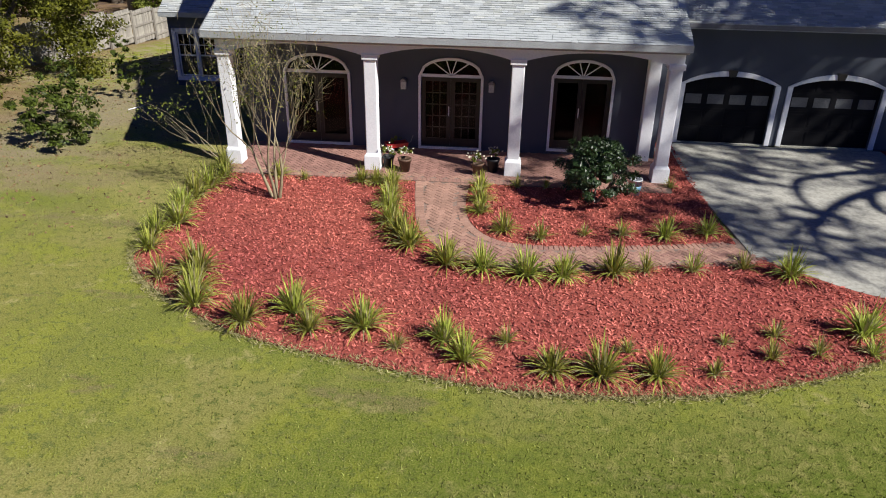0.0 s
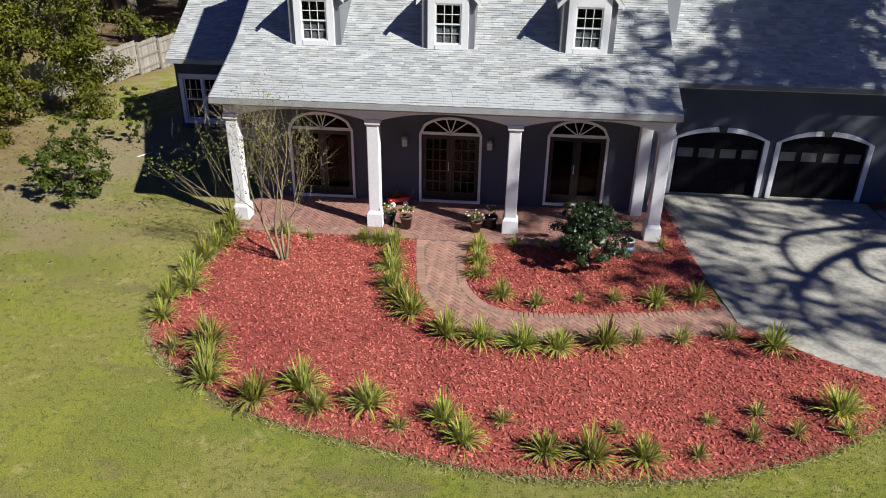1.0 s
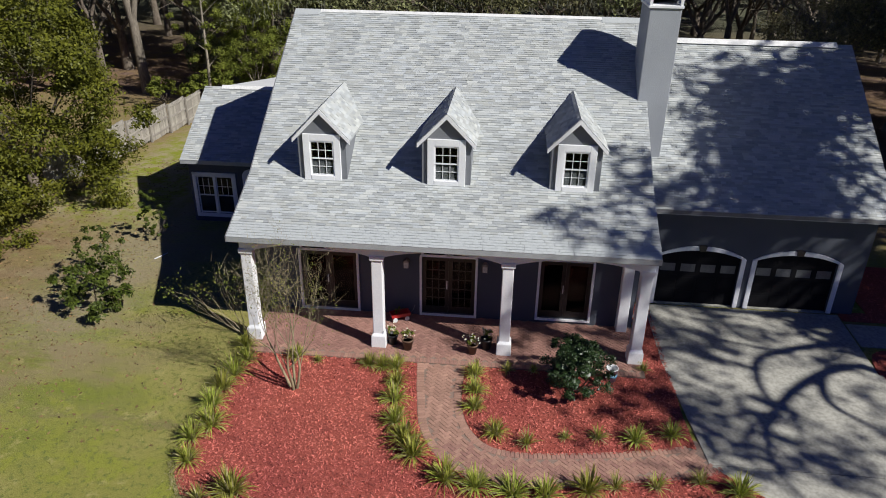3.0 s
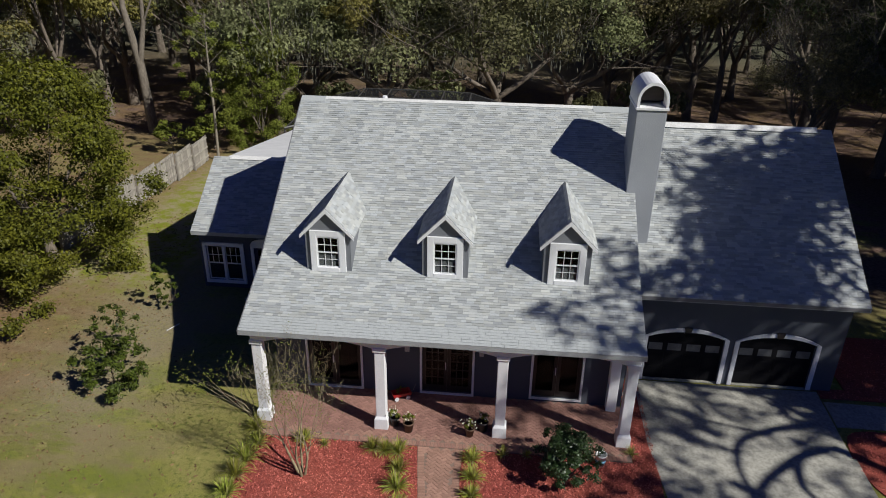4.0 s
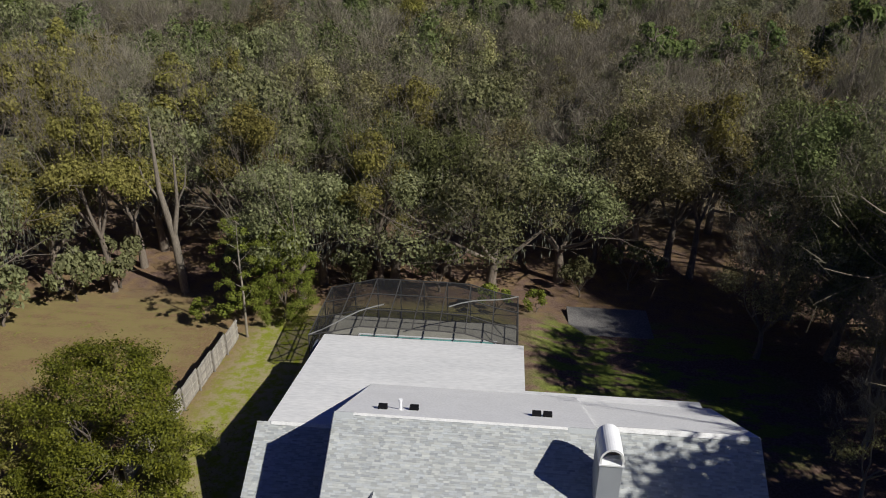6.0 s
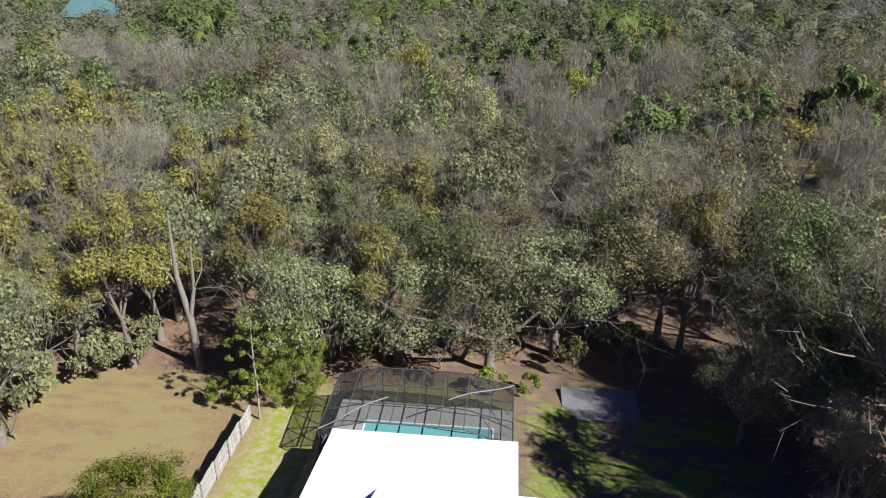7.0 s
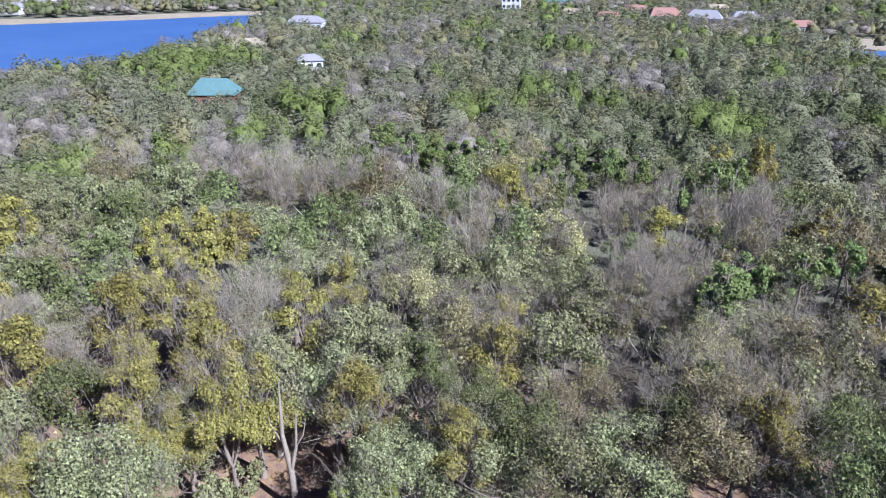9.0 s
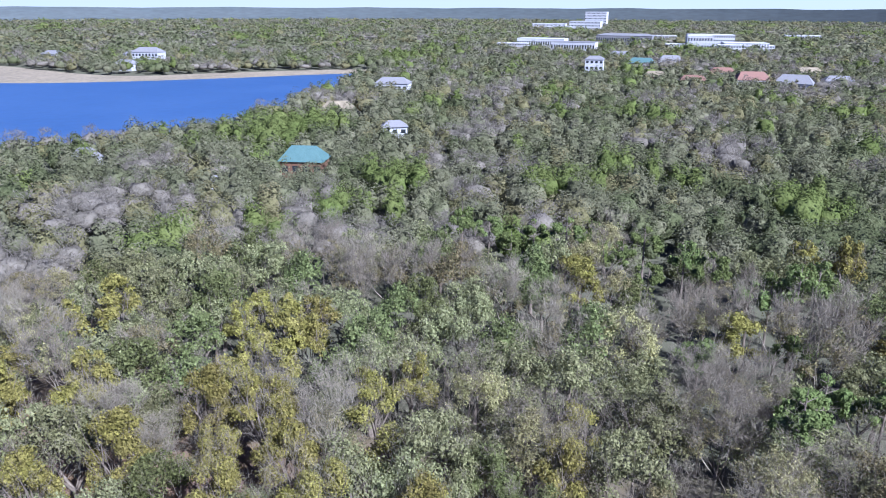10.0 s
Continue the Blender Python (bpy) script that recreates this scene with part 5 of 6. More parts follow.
def kind_name(kind):
    return {"oak": "live_oak", "green": "live_oak", "yellow": "budding_tree", "bare": "bare_tree", "pale": "budding_tree", "pine": "pine_tree"}.get(kind, "woodland_shrub")


def plant(kind, seed, dense, x, y, s=1.0, rz=0.0, sz=None):
    pr = proto(kind, seed, dense)
    m = Matrix.Translation((x, y, level(x, y))) @ pose(0, 0, 0, 0, 0, rz)
    if not pr[1]:
        pr[1] = True
        ob = pr[0]
        ob.matrix_basis = m
    else:
        ob = copy_thing(pr[0], m)
    ob.scale = (s, s, sz or s)
    return ob


def keep_out(x, y):
    if -16.0 < x < 3.0 and y < 51.0:
        return True
    if 3.0 <= x < 18.0 and y < 57.0:
        return True
    if 18.0 <= x < 26.0 and y < 47.0 - (x - 12) * 0.3:
        return True
    if x <= -16 and -22.5 < x and y < 43.0:
        return True
    if -31.5 < x < -21.5 and y < 53.0:
        return True
    if -37 < x <= -22 and 20.0 < y < 49.0:
        return True
    if x <= -22 and y < 18:
        return True
    if x >= 26 and y < 30:
        return True
    if math.hypot(x - 5, y - 77) < 4.5 or math.hypot(x - 4, y - 66) < 3.5 or math.hypot(x - 3.5, y - 102) < 3.5 or math.hypot(x - 16.8, y - 108) < 3.5 or math.hypot(x - 33, y - 86) < 7:
        return True
    return False


def in_sector(x, y, lo=-60.0, hi=40.0):
    return lo < math.degrees(math.atan2(x, y)) < hi


CLEAR = [(-20, 1100, 45), (28, 1085, 40), (-52, 1095, 30), (66, 1130, 35), (-89, 1365, 40), (-20, 1395, 35), (-427, 1980, 60), (-278, 1040, 35), (150, 1475, 45), (-102, 868, 20), (10, 676, 16), (95, 626, 16), (120, 548, 16), (82, 706, 16), (-222, 200, 8), (-640, 676, 18), (-487, 505, 16), (-130, 210, 11), (-137, 224, 13), (-129, 288, 9), (-154, 195, 5), (-212, 474, 20), (-193, 355, 15), (31, 608, 20), (59, 592, 20), (-12, 597, 15), (-42, 622, 15), (-98, 650, 16), (-66, 748, 18), (-41, 800, 17),
         (-560, 620, 25), (-527, 550, 18), (-706, 632, 18), (-7, 1230, 60), (42, 1130, 55), (-235, 1065, 50), (-178, 1000, 45), (-140, 1235, 60), (-330, 1890, 80)]


def open_spot(x, y):
    return any(math.hypot(x - a, y - b) < r for a, b, r in CLEAR) or inside(x, y, LAKE) or inside(x, y, SHORE) or inside(x, y, LAKE2) or inside(x, y, SHORE2)


PINES = [(-120, 130, 8), (-105, 148, 9), (-94, 176, 9), (-78, 172, 8), (-43, 140, 9), (-35, 150, 11), (-27, 160, 8), (-42, 222, 12), (-85, 198, 10), (-180, 292, 24), (-170, 250, 12), (-240, 260, 14), (-235, 300, 14)]
BARES = [(-105, 142, 9), (-57, 117, 9), (-75, 128, 7), (5, 95, 8), (-20, 110, 6)]


def stand_kind(x, y, rng):
    """Which tree grows where: drifts of oak, budding, bare and pine."""
    a = noise.noise((x * 0.02, y * 0.02, 3.1))
    b = noise.noise((x * 0.025, y * 0.025, 9.7))
    u = rng.random()
    if any(math.hypot(x - p, y - q) < r for p, q, r in PINES):
        return "pine"
    if any(math.hypot(x - p, y - q) < r for p, q, r in BARES):
        return "bare"
    if y > 80 and b > 0.27 and u < 0.75:
        return "pine"
    if y > 250 and u < 0.06:
        return "pine"
    if x < -20 and y < 66:
        return "yellow" if u < 0.40 else "oak" if u < 0.85 else "bare"
    if a > 0.2:
        return "bare" if u < 0.22 else "pale" if u < 0.5 else "oak" if u < 0.8 else "yellow"
    if a < -0.2:
        return "yellow" if u < 0.4 else "oak" if u < 0.8 else "pale"
    return "oak" if u < 0.68 else "pale" if u < 0.82 else "bare" if u < 0.9 else "yellow"


def far_kind(x, y, rng):
    """Drifts of one kind after another in the wood beyond."""
    k = stand_kind(x, y, rng).replace("pale", "yellow")
    if any(math.hypot(x - p, y - q) < r for p, q, r in PINES + BARES):
        return k
    v = noise.noise((x * 0.035, y * 0.035, 21.3)) + 0.6 * noise.noise((x * 0.011, y * 0.011, 5.9)) + rng.gauss(0, 0.13)
    return "bare" if v < -0.34 else "yellow" if v < -0.20 else "oak" if v < 0.30 else "green" if v < 0.56 else "pine"


# named trees round the garden
plant("oak", 11, 2, -9.4, 53.2, 1.15, 20, 1.0)
plant("oak", 12, 2, -1.2, 52.6, 1.2, 100, 1.05)
plant("pale", 36, 2, 10.3, 60.2, 1.2, 200, 1.15)
plant("pale", 37, 2, 14.6, 60.0, 1.3, 310, 1.2)
plant("pine", 41, 1, 3.5, 102.0, 1.0, 30, 0.9)
plant("pine", 42, 1, 16.8, 108.0, 1.05, 90, 0.86)
plant("oak", 12, 1, 12.5, 83.0, 1.1, 10, 1.0)
plant("oak", 11, 1, 20.0, 84.0, 1.1, 120, 1.0)
plant("green", 14, 1, 15.5, 74.5, 1.0, 230, 0.95)
plant("yellow", 21, 1, 33.0, 86.0, 1.6, 70, 1.15)
plant("yellow", 21, 2, -22.0, 55.8, 1.1, 40, 1.1)
plant("yellow", 22, 2, -32.6, 54.5, 1.15, 140, 1.15)
plant("oak", 13, 2, -15.8, 53.4, 1.05, 250, 0.85)
plant("oak", 11, 2, 4.6, 56.0, 1.1, 140, 1.05)
plant("yellow", 22, 2, -37.5, 49.5, 1.0, 300, 1.0)
plant("bare", 32, 2, -39.5, 41.0, 0.85, 200, 0.7)
plant("yellow", 21, 2, -43.0, 37.0, 0.9, 100, 0.7)
plant("pale", 36, 2, 17.8, 44.0, 0.75, 200, 0.7)
plant("pale", 37, 2, 20.5, 49.5, 0.9, 30, 0.9)
plant("oak", 12, 2, 24.5, 41.5, 1.0, 160, 0.95)
plant("bare", 31, 2, 21.0, 34.5, 0.7, 75, 0.7)
plant("bare", 32, 2, 18.6, 29.5, 0.55, 15, 0.5)

rngt = random.Random(77)
count = 29
near, step = [], 6.6
y = 24.0
while y < 190:
    x = -190.0
    while x < 150:
        px, py = x + rngt.uniform(-2.4, 2.4), y + rngt.uniform(-2.4, 2.4)
        x += step
        if keep_out(px, py) or not in_sector(px, py) or open_spot(px, py):
            continue
        near.append((math.hypot(px, py), px, py))
    y += step
    step = min(9.5, step + 0.16)
near.sort()
for dist, px, py in near:
    if count >= 300:
        break
    kind = stand_kind(px, py, rngt)
    if kind == "oak" and rngt.random() < 0.24:
        kind = "green"
    dense = 2 if dist < 64 else 1 if dist < 92 else 0
    s = rngt.uniform(0.82, 1.12)
    tall = rngt.uniform(1.0, 1.25) * s
    if px > 12:
        tall *= 1.08
    plant(kind, {"oak": 11, "green": 14, "yellow": 21, "bare": 31, "pale": 36, "pine": 41}[kind] + rngt.randint(0, 2), dense, px, py, s, rngt.uniform(0, 360), tall)
    count += 1
reach = near[min(count, len(near) - 1)][0]


# ---- the wood beyond ----
def far_trees(kind, spots, material, seed):
    """Trees too far to tell their leaves apart: uneven rounded crowns with leafy fringes, joined by kind."""
    rng = np.random.default_rng(seed)
    verts, faces, fringe, base = [], [], [], 0
    for x, y, dist in spots:
        big = dist > 1000
        R = (float(np.interp(dist, [1000, 3000], [18, 28])) if big else float(np.interp(dist, [200, 1000], [5.6, 8.4]))) * rng.uniform(0.65, 1.45)
        H = (11.5 if kind != "pine" else 15.0) * rng.uniform(0.75, 1.2)
        m = 5 if big else 16 if dist < 330 else 10 if dist < 520 else 7
        t = (np.arange(m) + 0.5) / m
        q = R * 0.78 * np.sqrt(np.maximum(0.06, 1 - (1.22 * t - 0.36) ** 2)) * rng.uniform(0.25, 1.05, m)
        a = 2.4 * np.arange(m) + rng.uniform(0, 6)
        lob = np.stack([x + q * np.cos(a), y + q * np.sin(a), -1.95 + H * (0.30 + 0.56 * t)], 1)
        lr = R * (rng.uniform(0.20, 0.40, m) if m > 6 else rng.uniform(0.32, 0.52, m))
        squash = 0.85 if not big else min(0.8, 5.0 / float(lr.mean()))
        V, F = BALLS[1]
        core = np.array([x, y, -1.95 + H * 0.42])
        verts.append(core + V * (1 + rng.uniform(-0.2, 0.2, (len(V), 1))) * [R * 0.62, R * 0.62, H * (0.20 if kind == "bare" else 0.30)])
        faces.append(F + base)
        base += len(V)
        n = int(np.interp(dist, [110, 200, 330, 500, 1000, 1001, 3000], [1200, 800, 390, 230, 80, 70, 36]))
        size = float(np.interp(dist, [110, 200, 330, 500, 1000, 1001, 3000], [0.42, 0.54, 0.80, 1.0, 1.9, 3.6, 5.5]))
        k = rng.integers(0, m, n)
        d = unit(rng.normal(size=(n, 3)) + [0, 0, 0.4])
        c = lob[k] + d * lr[k][:, None] * rng.uniform(0.45, 1.15, (n, 1)) * [1, 1, squash]
        d = unit(0.65 * unit((c - core) / [R, R, H * 0.6]) + 0.35 * d)
        if kind == "bare":
            fringe.append(sprays(rng, c, d, size * 2.0, size * 0.24))
        else:
            h2 = n // 5
            fringe.append(flakes(rng, c[h2:], d[h2:] + [0, 0, 0.15], size, 2.0))
            fringe.append(sprays(rng, c[:h2], d[:h2], size * 1.5, size * 0.3))
    fr = np.concatenate(fringe)
    V = np.concatenate(verts + [fr])
    F = np.concatenate(faces + [np.arange(len(fr)).reshape(-1, 3) + base])
    soft = np.arange(len(F)) < sum(len(f) for f in faces)
    me = bpy.data.meshes.new("far_wood")
    me.vertices.add(len(V))
    me.vertices.foreach_set("co", V.astype(np.float32).ravel())
    me.loops.add(F.size)
    me.loops.foreach_set("vertex_index", F.astype(np.int32).ravel())
    me.polygons.add(len(F))
    me.polygons.foreach_set("loop_start", np.arange(0, F.size, 3, dtype=np.int32))
    me.polygons.foreach_set("use_smooth", soft)
    me.materials.append(material)
    me.update(calc_edges=True)
    ob = part("far_wood", me, None)
    tagged(ob, {"oak": "distant grey-green oak wood", "green": "distant dark evergreen oaks", "pine": "distant bright green pines", "bare": "distant leafless grey trees", "yellow": "distant yellow-green budding trees"}[kind], "woodland", kind="stuff")


spots = {"oak": [], "green": [], "pine": [], "bare": [], "yellow": []}
for dist, px, py in near[count - 29:]:
    spots[far_kind(px, py, rngt)].append((px, py, dist))
rad_ = 185.0
while rad_ < 3000:
    st = float(np.interp(rad_, [185, 400, 1000, 1001, 3000], [8.6, 10.4, 15.5, 32, 46]))
    a = -58.0
    last = 38 if rad_ < 300 else 28 if rad_ < 700 else 17
    da = math.degrees(st / rad_)
    while a < last:
        rr = rad_ + rngt.uniform(-0.35, 0.35) * st
        aa = radians(a + rngt.uniform(-0.35, 0.35) * da)
        px, py = rr * math.sin(aa), rr * math.cos(aa)
        a += da
        if py < 185 and px < 145 and px > -188 and py > 24:
            continue
        if open_spot(px, py):
            continue
        spots[far_kind(px, py, rngt)].append((px, py, rr))
    rad_ += st * 0.9
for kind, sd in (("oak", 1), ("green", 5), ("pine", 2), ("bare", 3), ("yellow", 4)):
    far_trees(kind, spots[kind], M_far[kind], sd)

# the last of the flat wooded country, haze put into its blue colour
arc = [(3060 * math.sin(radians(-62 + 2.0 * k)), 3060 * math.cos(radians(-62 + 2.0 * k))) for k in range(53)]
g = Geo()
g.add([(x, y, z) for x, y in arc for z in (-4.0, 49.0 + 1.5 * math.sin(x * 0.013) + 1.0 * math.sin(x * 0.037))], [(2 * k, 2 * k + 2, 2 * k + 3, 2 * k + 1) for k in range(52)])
tagged(part("backdrop", g, M_hazed_distance), "strip of wooded distance below the horizon, blue-grey haze in its colour", "distance", kind="structure")

# glowing sheet added to brighten the sky strip along the horizon
g = Geo()
g.add([(x * 1.65, y * 1.65, z) for x, y in arc for z in (-4.0, 330.0)], [(2 * k, 2 * k + 2, 2 * k + 3, 2 * k + 1) for k in range(52)])
tagged(part("backdrop", g, M_horizon), "pale blue sky above the horizon", "sky", kind="structure")

# oaks beyond the right edge, added to shade the side yard
for i, (x, y) in enumerate(((29.5, 26.0), (33.5, 35.0), (28.5, 39.5))):
    plant("green", 14 + i, 1, x, y, 1.2, 50 * i, 1.2)

# single garden trees
mag = thing("broadleaf_tree", "loose dark green broadleaf tree beside the fence", "tree", at=(-19.7, 26.4, -0.15))
tm, tips = trunk_mesh(51, 7.5, 0.22, 1.2, 2, M_bark, 0.6, 0.1)
stem(tm, mag)
part("crown", loose_crown(51, 4.0, 8.0, 0.3, 104, 640, 0.15, M_green), None, mag)["kind"] = "stuff"
mag2 = thing("broadleaf_shrub", "low bright green leafy shrub at the edge of the lawn", "shrub", at=(-19.3, 21.5, 0))
stem(trunk_mesh(52, 3.2, 0.10, 0.5, 1, M_bark, 0.7, 0.1)[0], mag2)
part("crown", loose_crown(52, 2.7, 3.6, 0.2, 50, 450, 0.13, M_green), None, mag2)["kind"] = "stuff"
mag3 = thing("broadleaf_tree", "yellow-green leafy tree at the edge of the lawn", "tree", at=(-26.0, 24.5, 0))
stem(trunk_mesh(57, 5.0, 0.16, 0.8, 1, M_bark, 0.6, 0.1)[0], mag3)
part("crown", loose_crown(57, 3.8, 6.4, 0.3, 60, 400, 0.17, M_yellow), None, mag3)["kind"] = "stuff"
hd = thing("tall_shrub", "tall bright green feathery shrub at the fence end", "shrub", at=(-17.2, 47.0, -1.6))
stem(trunk_mesh(53, 7.0, 0.12, 0.8, 1, M_bark, 0.35, 0.3)[0], hd)
part("crown", loose_crown(53, 2.2, 8.4, 0.1, 130, 400, 0.13, M_hedge, 0.45, 1.0), None, hd)["kind"] = "stuff"
ys = thing("young_tree", "slender pale-stemmed young tree beside the fence end", "tree", at=(-19.1, 43.6, -1.55))
g = Geo()
g.tube([(0, 0, -0.1), (0.1, 0.05, 3.5), (0.05, 0.2, 7.0), (0.2, 0.2, 9.5)], [0.10, 0.085, 0.06, 0.02], 7, cap=False)
rng3 = random.Random(58)
for k in range(14):
    a, z = rng3.uniform(0, 6.28), rng3.uniform(3.0, 9.0)
    g.tube([(0.08, 0.1, z), (0.08 + 1.0 * math.cos(a), 0.1 + 1.0 * math.sin(a), z + 0.9)], [0.025, 0.006], 4, cap=False)
part("trunk", g, M_pale, ys, smooth=True)
part("crown", loose_crown(58, 1.5, 9.8, 3.2, 26, 180, 0.14, M_hedge, 0.5), None, ys)["kind"] = "stuff"
for i, (x, y, s) in enumerate(((-0.8, 47.6, 0.8), (2.4, 48.4, 0.6), (-20.5, 46.5, 0.9), (-23, 45.5, 0.7))):
    plant("shrub", 61 + i % 2, True, x, y, s, 70 * i)
for i, (x, y, s) in enumerate(((-13.0, 51.6, 1.0), (-5.5, 52.2, 1.2), (6.2, 53.2, 0.9), (-18.5, 52.4, 1.3), (-21.5, 51.2, 1.2), (-32.8, 50.6, 1.3), (-35.0, 47.8, 1.2), (10.5, 55.0, 1.2), (-38.0, 43.0, 1.3), (-36.5, 39.0, 1.2))):
    plant("underwood", 63 + i % 2, True, x, y, s, 50 * i, s * 1.25)
dead = thing("dead_tree", "tall pale forked leafless trunk at the woodland edge", "tree", at=(-27.0, 50.6, -1.9))
M_dead = mat("weathered_dead_bark", (0.215, 0.185, 0.145), 0.95, col2=(0.130, 0.110, 0.085), scale=2.5, fine=14, amount=0.6, bump=0.5, stretch=(1, 1, 0.25))
part("trunk", Geo().tube([(0, 0, -0.2), (-0.2, 0, 5), (-0.9, 0.2, 9), (-0.8, 0.3, 15)], [0.40, 0.32, 0.22, 0.06], 8, cap=False), M_dead, dead, smooth=True)
part("limb", Geo().tube([(-0.2, 0, 5), (0.5, 0.1, 8), (0.7, 0.3, 12)], [0.24, 0.17, 0.05], 7, cap=False), M_dead, dead, smooth=True)
part("limb", Geo().tube([(-0.85, 0.2, 8), (-2.0, 0.1, 10), (-2.2, 0.2, 11)], [0.14, 0.09, 0.03], 6, cap=False), M_dead, dead, smooth=True)
part("limb", Geo().tube([(0.5, 0.1, 8), (1.4, 0.0, 9.6), (1.7, 0.2, 11.4)], [0.10, 0.07, 0.02], 6, cap=False), M_dead, dead, smooth=True)
# oaks out of view on the right, added to shade drive, garage roof and yard
for x, y, sd, h, R, leafy, lo, stems, deep, bow in ((24.3, 16.6, 33, 21, 6.8, 8800, 11, 5, 2, 0.4), (27.5, 6.5, 34, 14, 7.5, 2100, 11, 2, 1, 0.6), (28.5, 22.0, 35, 21, 7.0, 15000, 5, 6, 2, 0.4), (25.8, 31.5, 37, 21, 7.0, 7500, 9, 6, 2, 0.4)):
    o = thing("shade_oak", "large half-leafless oak out of view, added to shade drive, roof and yard", "tree", "shade oaks", at=(x, y, 0))
    tm, tips = trunk_mesh(sd, h, 0.75, 6.0, deep, M_bark, 0.8, 0.08, nstem=stems, kids=(2, 3), bend=bow)
    stem(tm, o)
    part("twig_spray", twigs(sd, tips, M_twig, 4, 1.4, 0.03), None, o)["kind"] = "stuff"
    part("crown", crown(sd, "oak", R, h + (7 if sd == 34 else 0), M_oak, 17 if leafy < 5000 else 34, leafy, 0.42, lo, shell=0.8), None, o)
    # crowns set apart from the trunks, only to place more shade
    if sd == 33:
        side_crown = part("crown", crown(55, "oak", 4.6, 14, M_oak, 16, 6000, 0.42, 7, shell=0.8), None, o)
        side_crown.location = (0.6, -3.6, 0)
    if sd == 34:
        high = part("crown", crown(54, "oak", 4.6, 22, M_oak, 14, 1450, 0.42, 15, shell=0.8), None, o)
        high.location = (-6.4, 2.9, 0)
        # long unseen limbs, placed towards the sun so their shadows wind over the drive
        for way, r0, h0, h1 in (([(9.9, 17.3), (8.95, 16.95), (7.8, 16.05), (7.0, 15.1), (6.45, 14.1), (6.3, 13.2), (6.6, 12.0)], 0.16, 9.0, 12.0),
                                ([(10.5, 18.7), (9.2, 18.25), (8.0, 17.8), (7.2, 17.3), (6.9, 16.5), (6.9, 15.6), (7.3, 14.8), (7.2, 14.0)], 0.152, 9.5, 12.5),
                                ([(8.65, 16.8), (8.4, 15.8), (8.6, 15.2), (9.3, 14.5), (9.6, 13.6)], 0.12, 9.8, 12.5),
                                ([(8.0, 17.8), (6.85, 18.05), (5.5, 18.5), (4.4, 18.6)], 0.06, 10.4, 13.0),
                                ([(7.0, 15.1), (6.3, 14.45), (5.95, 13.7), (5.9, 12.9)], 0.09, 10.3, 12.5)):
            c = spline(way, 5)
            n = len(c) - 1
            pts = []
            for k, (gx, gy) in enumerate(c):
                hh = h0 + (h1 - h0) * k / n
                pts.append((gx + SUN_TO.x / SUN_TO.z * hh - x, gy + SUN_TO.y / SUN_TO.z * hh - y, hh))
            if r0 > 0.15:
                pts = [(0, 0, 6.5), (-3.5, 2.5, 8.4)] + pts
            part("limb", Geo().tube(pts, [r0 * (1 - 0.75 * k / (len(pts) - 1)) for k in range(len(pts))], 7, cap=False), M_bark, o, smooth=True)
# further trees on the right, also there to shade the yard
for i, (x, y) in enumerate(((31.0, 31.0), (34.0, 39.0), (29.5, 47.0), (38.0, 30.0), (26.5, 35.5))):
    plant(("oak", "oak", "pale", "oak", "bare")[i], (11, 12, 36, 12, 31)[i], 1, x, y, 1.15, 77 * i, 1.2)


# ---- garden plants ----
def sapling(x, y, h, R, seed, n, label):
    o = thing("young_tree", label, "sapling", "young trees", at=(x, y, 0))
    rng = random.Random(seed)
    g, tips = Geo(), []
    for k in range(3):
        limb(g, rng, (0, 0, -0.05), (rng.uniform(-0.5, 0.5), rng.uniform(-0.5, 0.5), 1), h * (0.4 if R > 0.5 else 0.28), 0.026 if R > 0.5 else 0.015, 2, tips, 0.3, (2, 3), 0.8, 5, 0.1)
    part("stem", g, M_bark, o)
    part("leaves", loose_crown(seed, R, h, h * 0.12, 26, int(n / 8), 0.12, M_citrus), None, o)


sapling(-12.2, 17.75, 1.45, 1.05, 71, 1200, "low wide leafy citrus bush on the lawn")
sapling(-12.9, 19.4, 1.9, 0.75, 72, 420, "thin leafy sapling on the lawn")
sapling(-12.75, 22.6, 1.9, 0.42, 73, 300, "slender young tree by the house")

myr = thing("crape_myrtle", "bare multi-stemmed crape myrtle with fine upright branches", "tree", at=(-5.16, 14.57, 0))
rng1 = random.Random(5)
g, tips = Geo(), []
for k in range(4):
    a = 2 * math.pi * k / 4 + rng1.uniform(-0.3, 0.3)
    p0 = Vector((math.cos(a) * 0.07, math.sin(a) * 0.07, -0.05))
    limb(g, rng1, p0, (math.cos(a) * 0.30, math.sin(a) * 0.30, 1.0), 1.62, 0.045, 4, tips, 0.18, (2, 3), 0.74, 6, 0.15, 0.62)
part("stem", g, M_myrtle, myr, smooth=True)
part("twig_spray", twigs(5, tips, M_myrtle, 1, 0.45, 0.004, 0.0), None, myr)["kind"] = "stuff"
rngm = np.random.default_rng(5)
tp = np.array([tuple(p) for p, d in tips])
tp = tp[rngm.choice(len(tp), 900)] * rngm.uniform(0.75, 1.02, (900, 1)) + rngm.normal(size=(900, 3)) * 0.12
part("leaves", quads("leaves", leaves(rngm, tp, tp * 0 + [0, 0, 1], 0.05, 0.035), M_hedge), None, myr, "few small yellow-green leaves")
sh = thing("leafy_shrub", "sparse long-branched shrub with yellow-green leaf tips at the porch corner", "shrub", at=(-7.3, 16.9, 0))
g, tips = Geo(), []
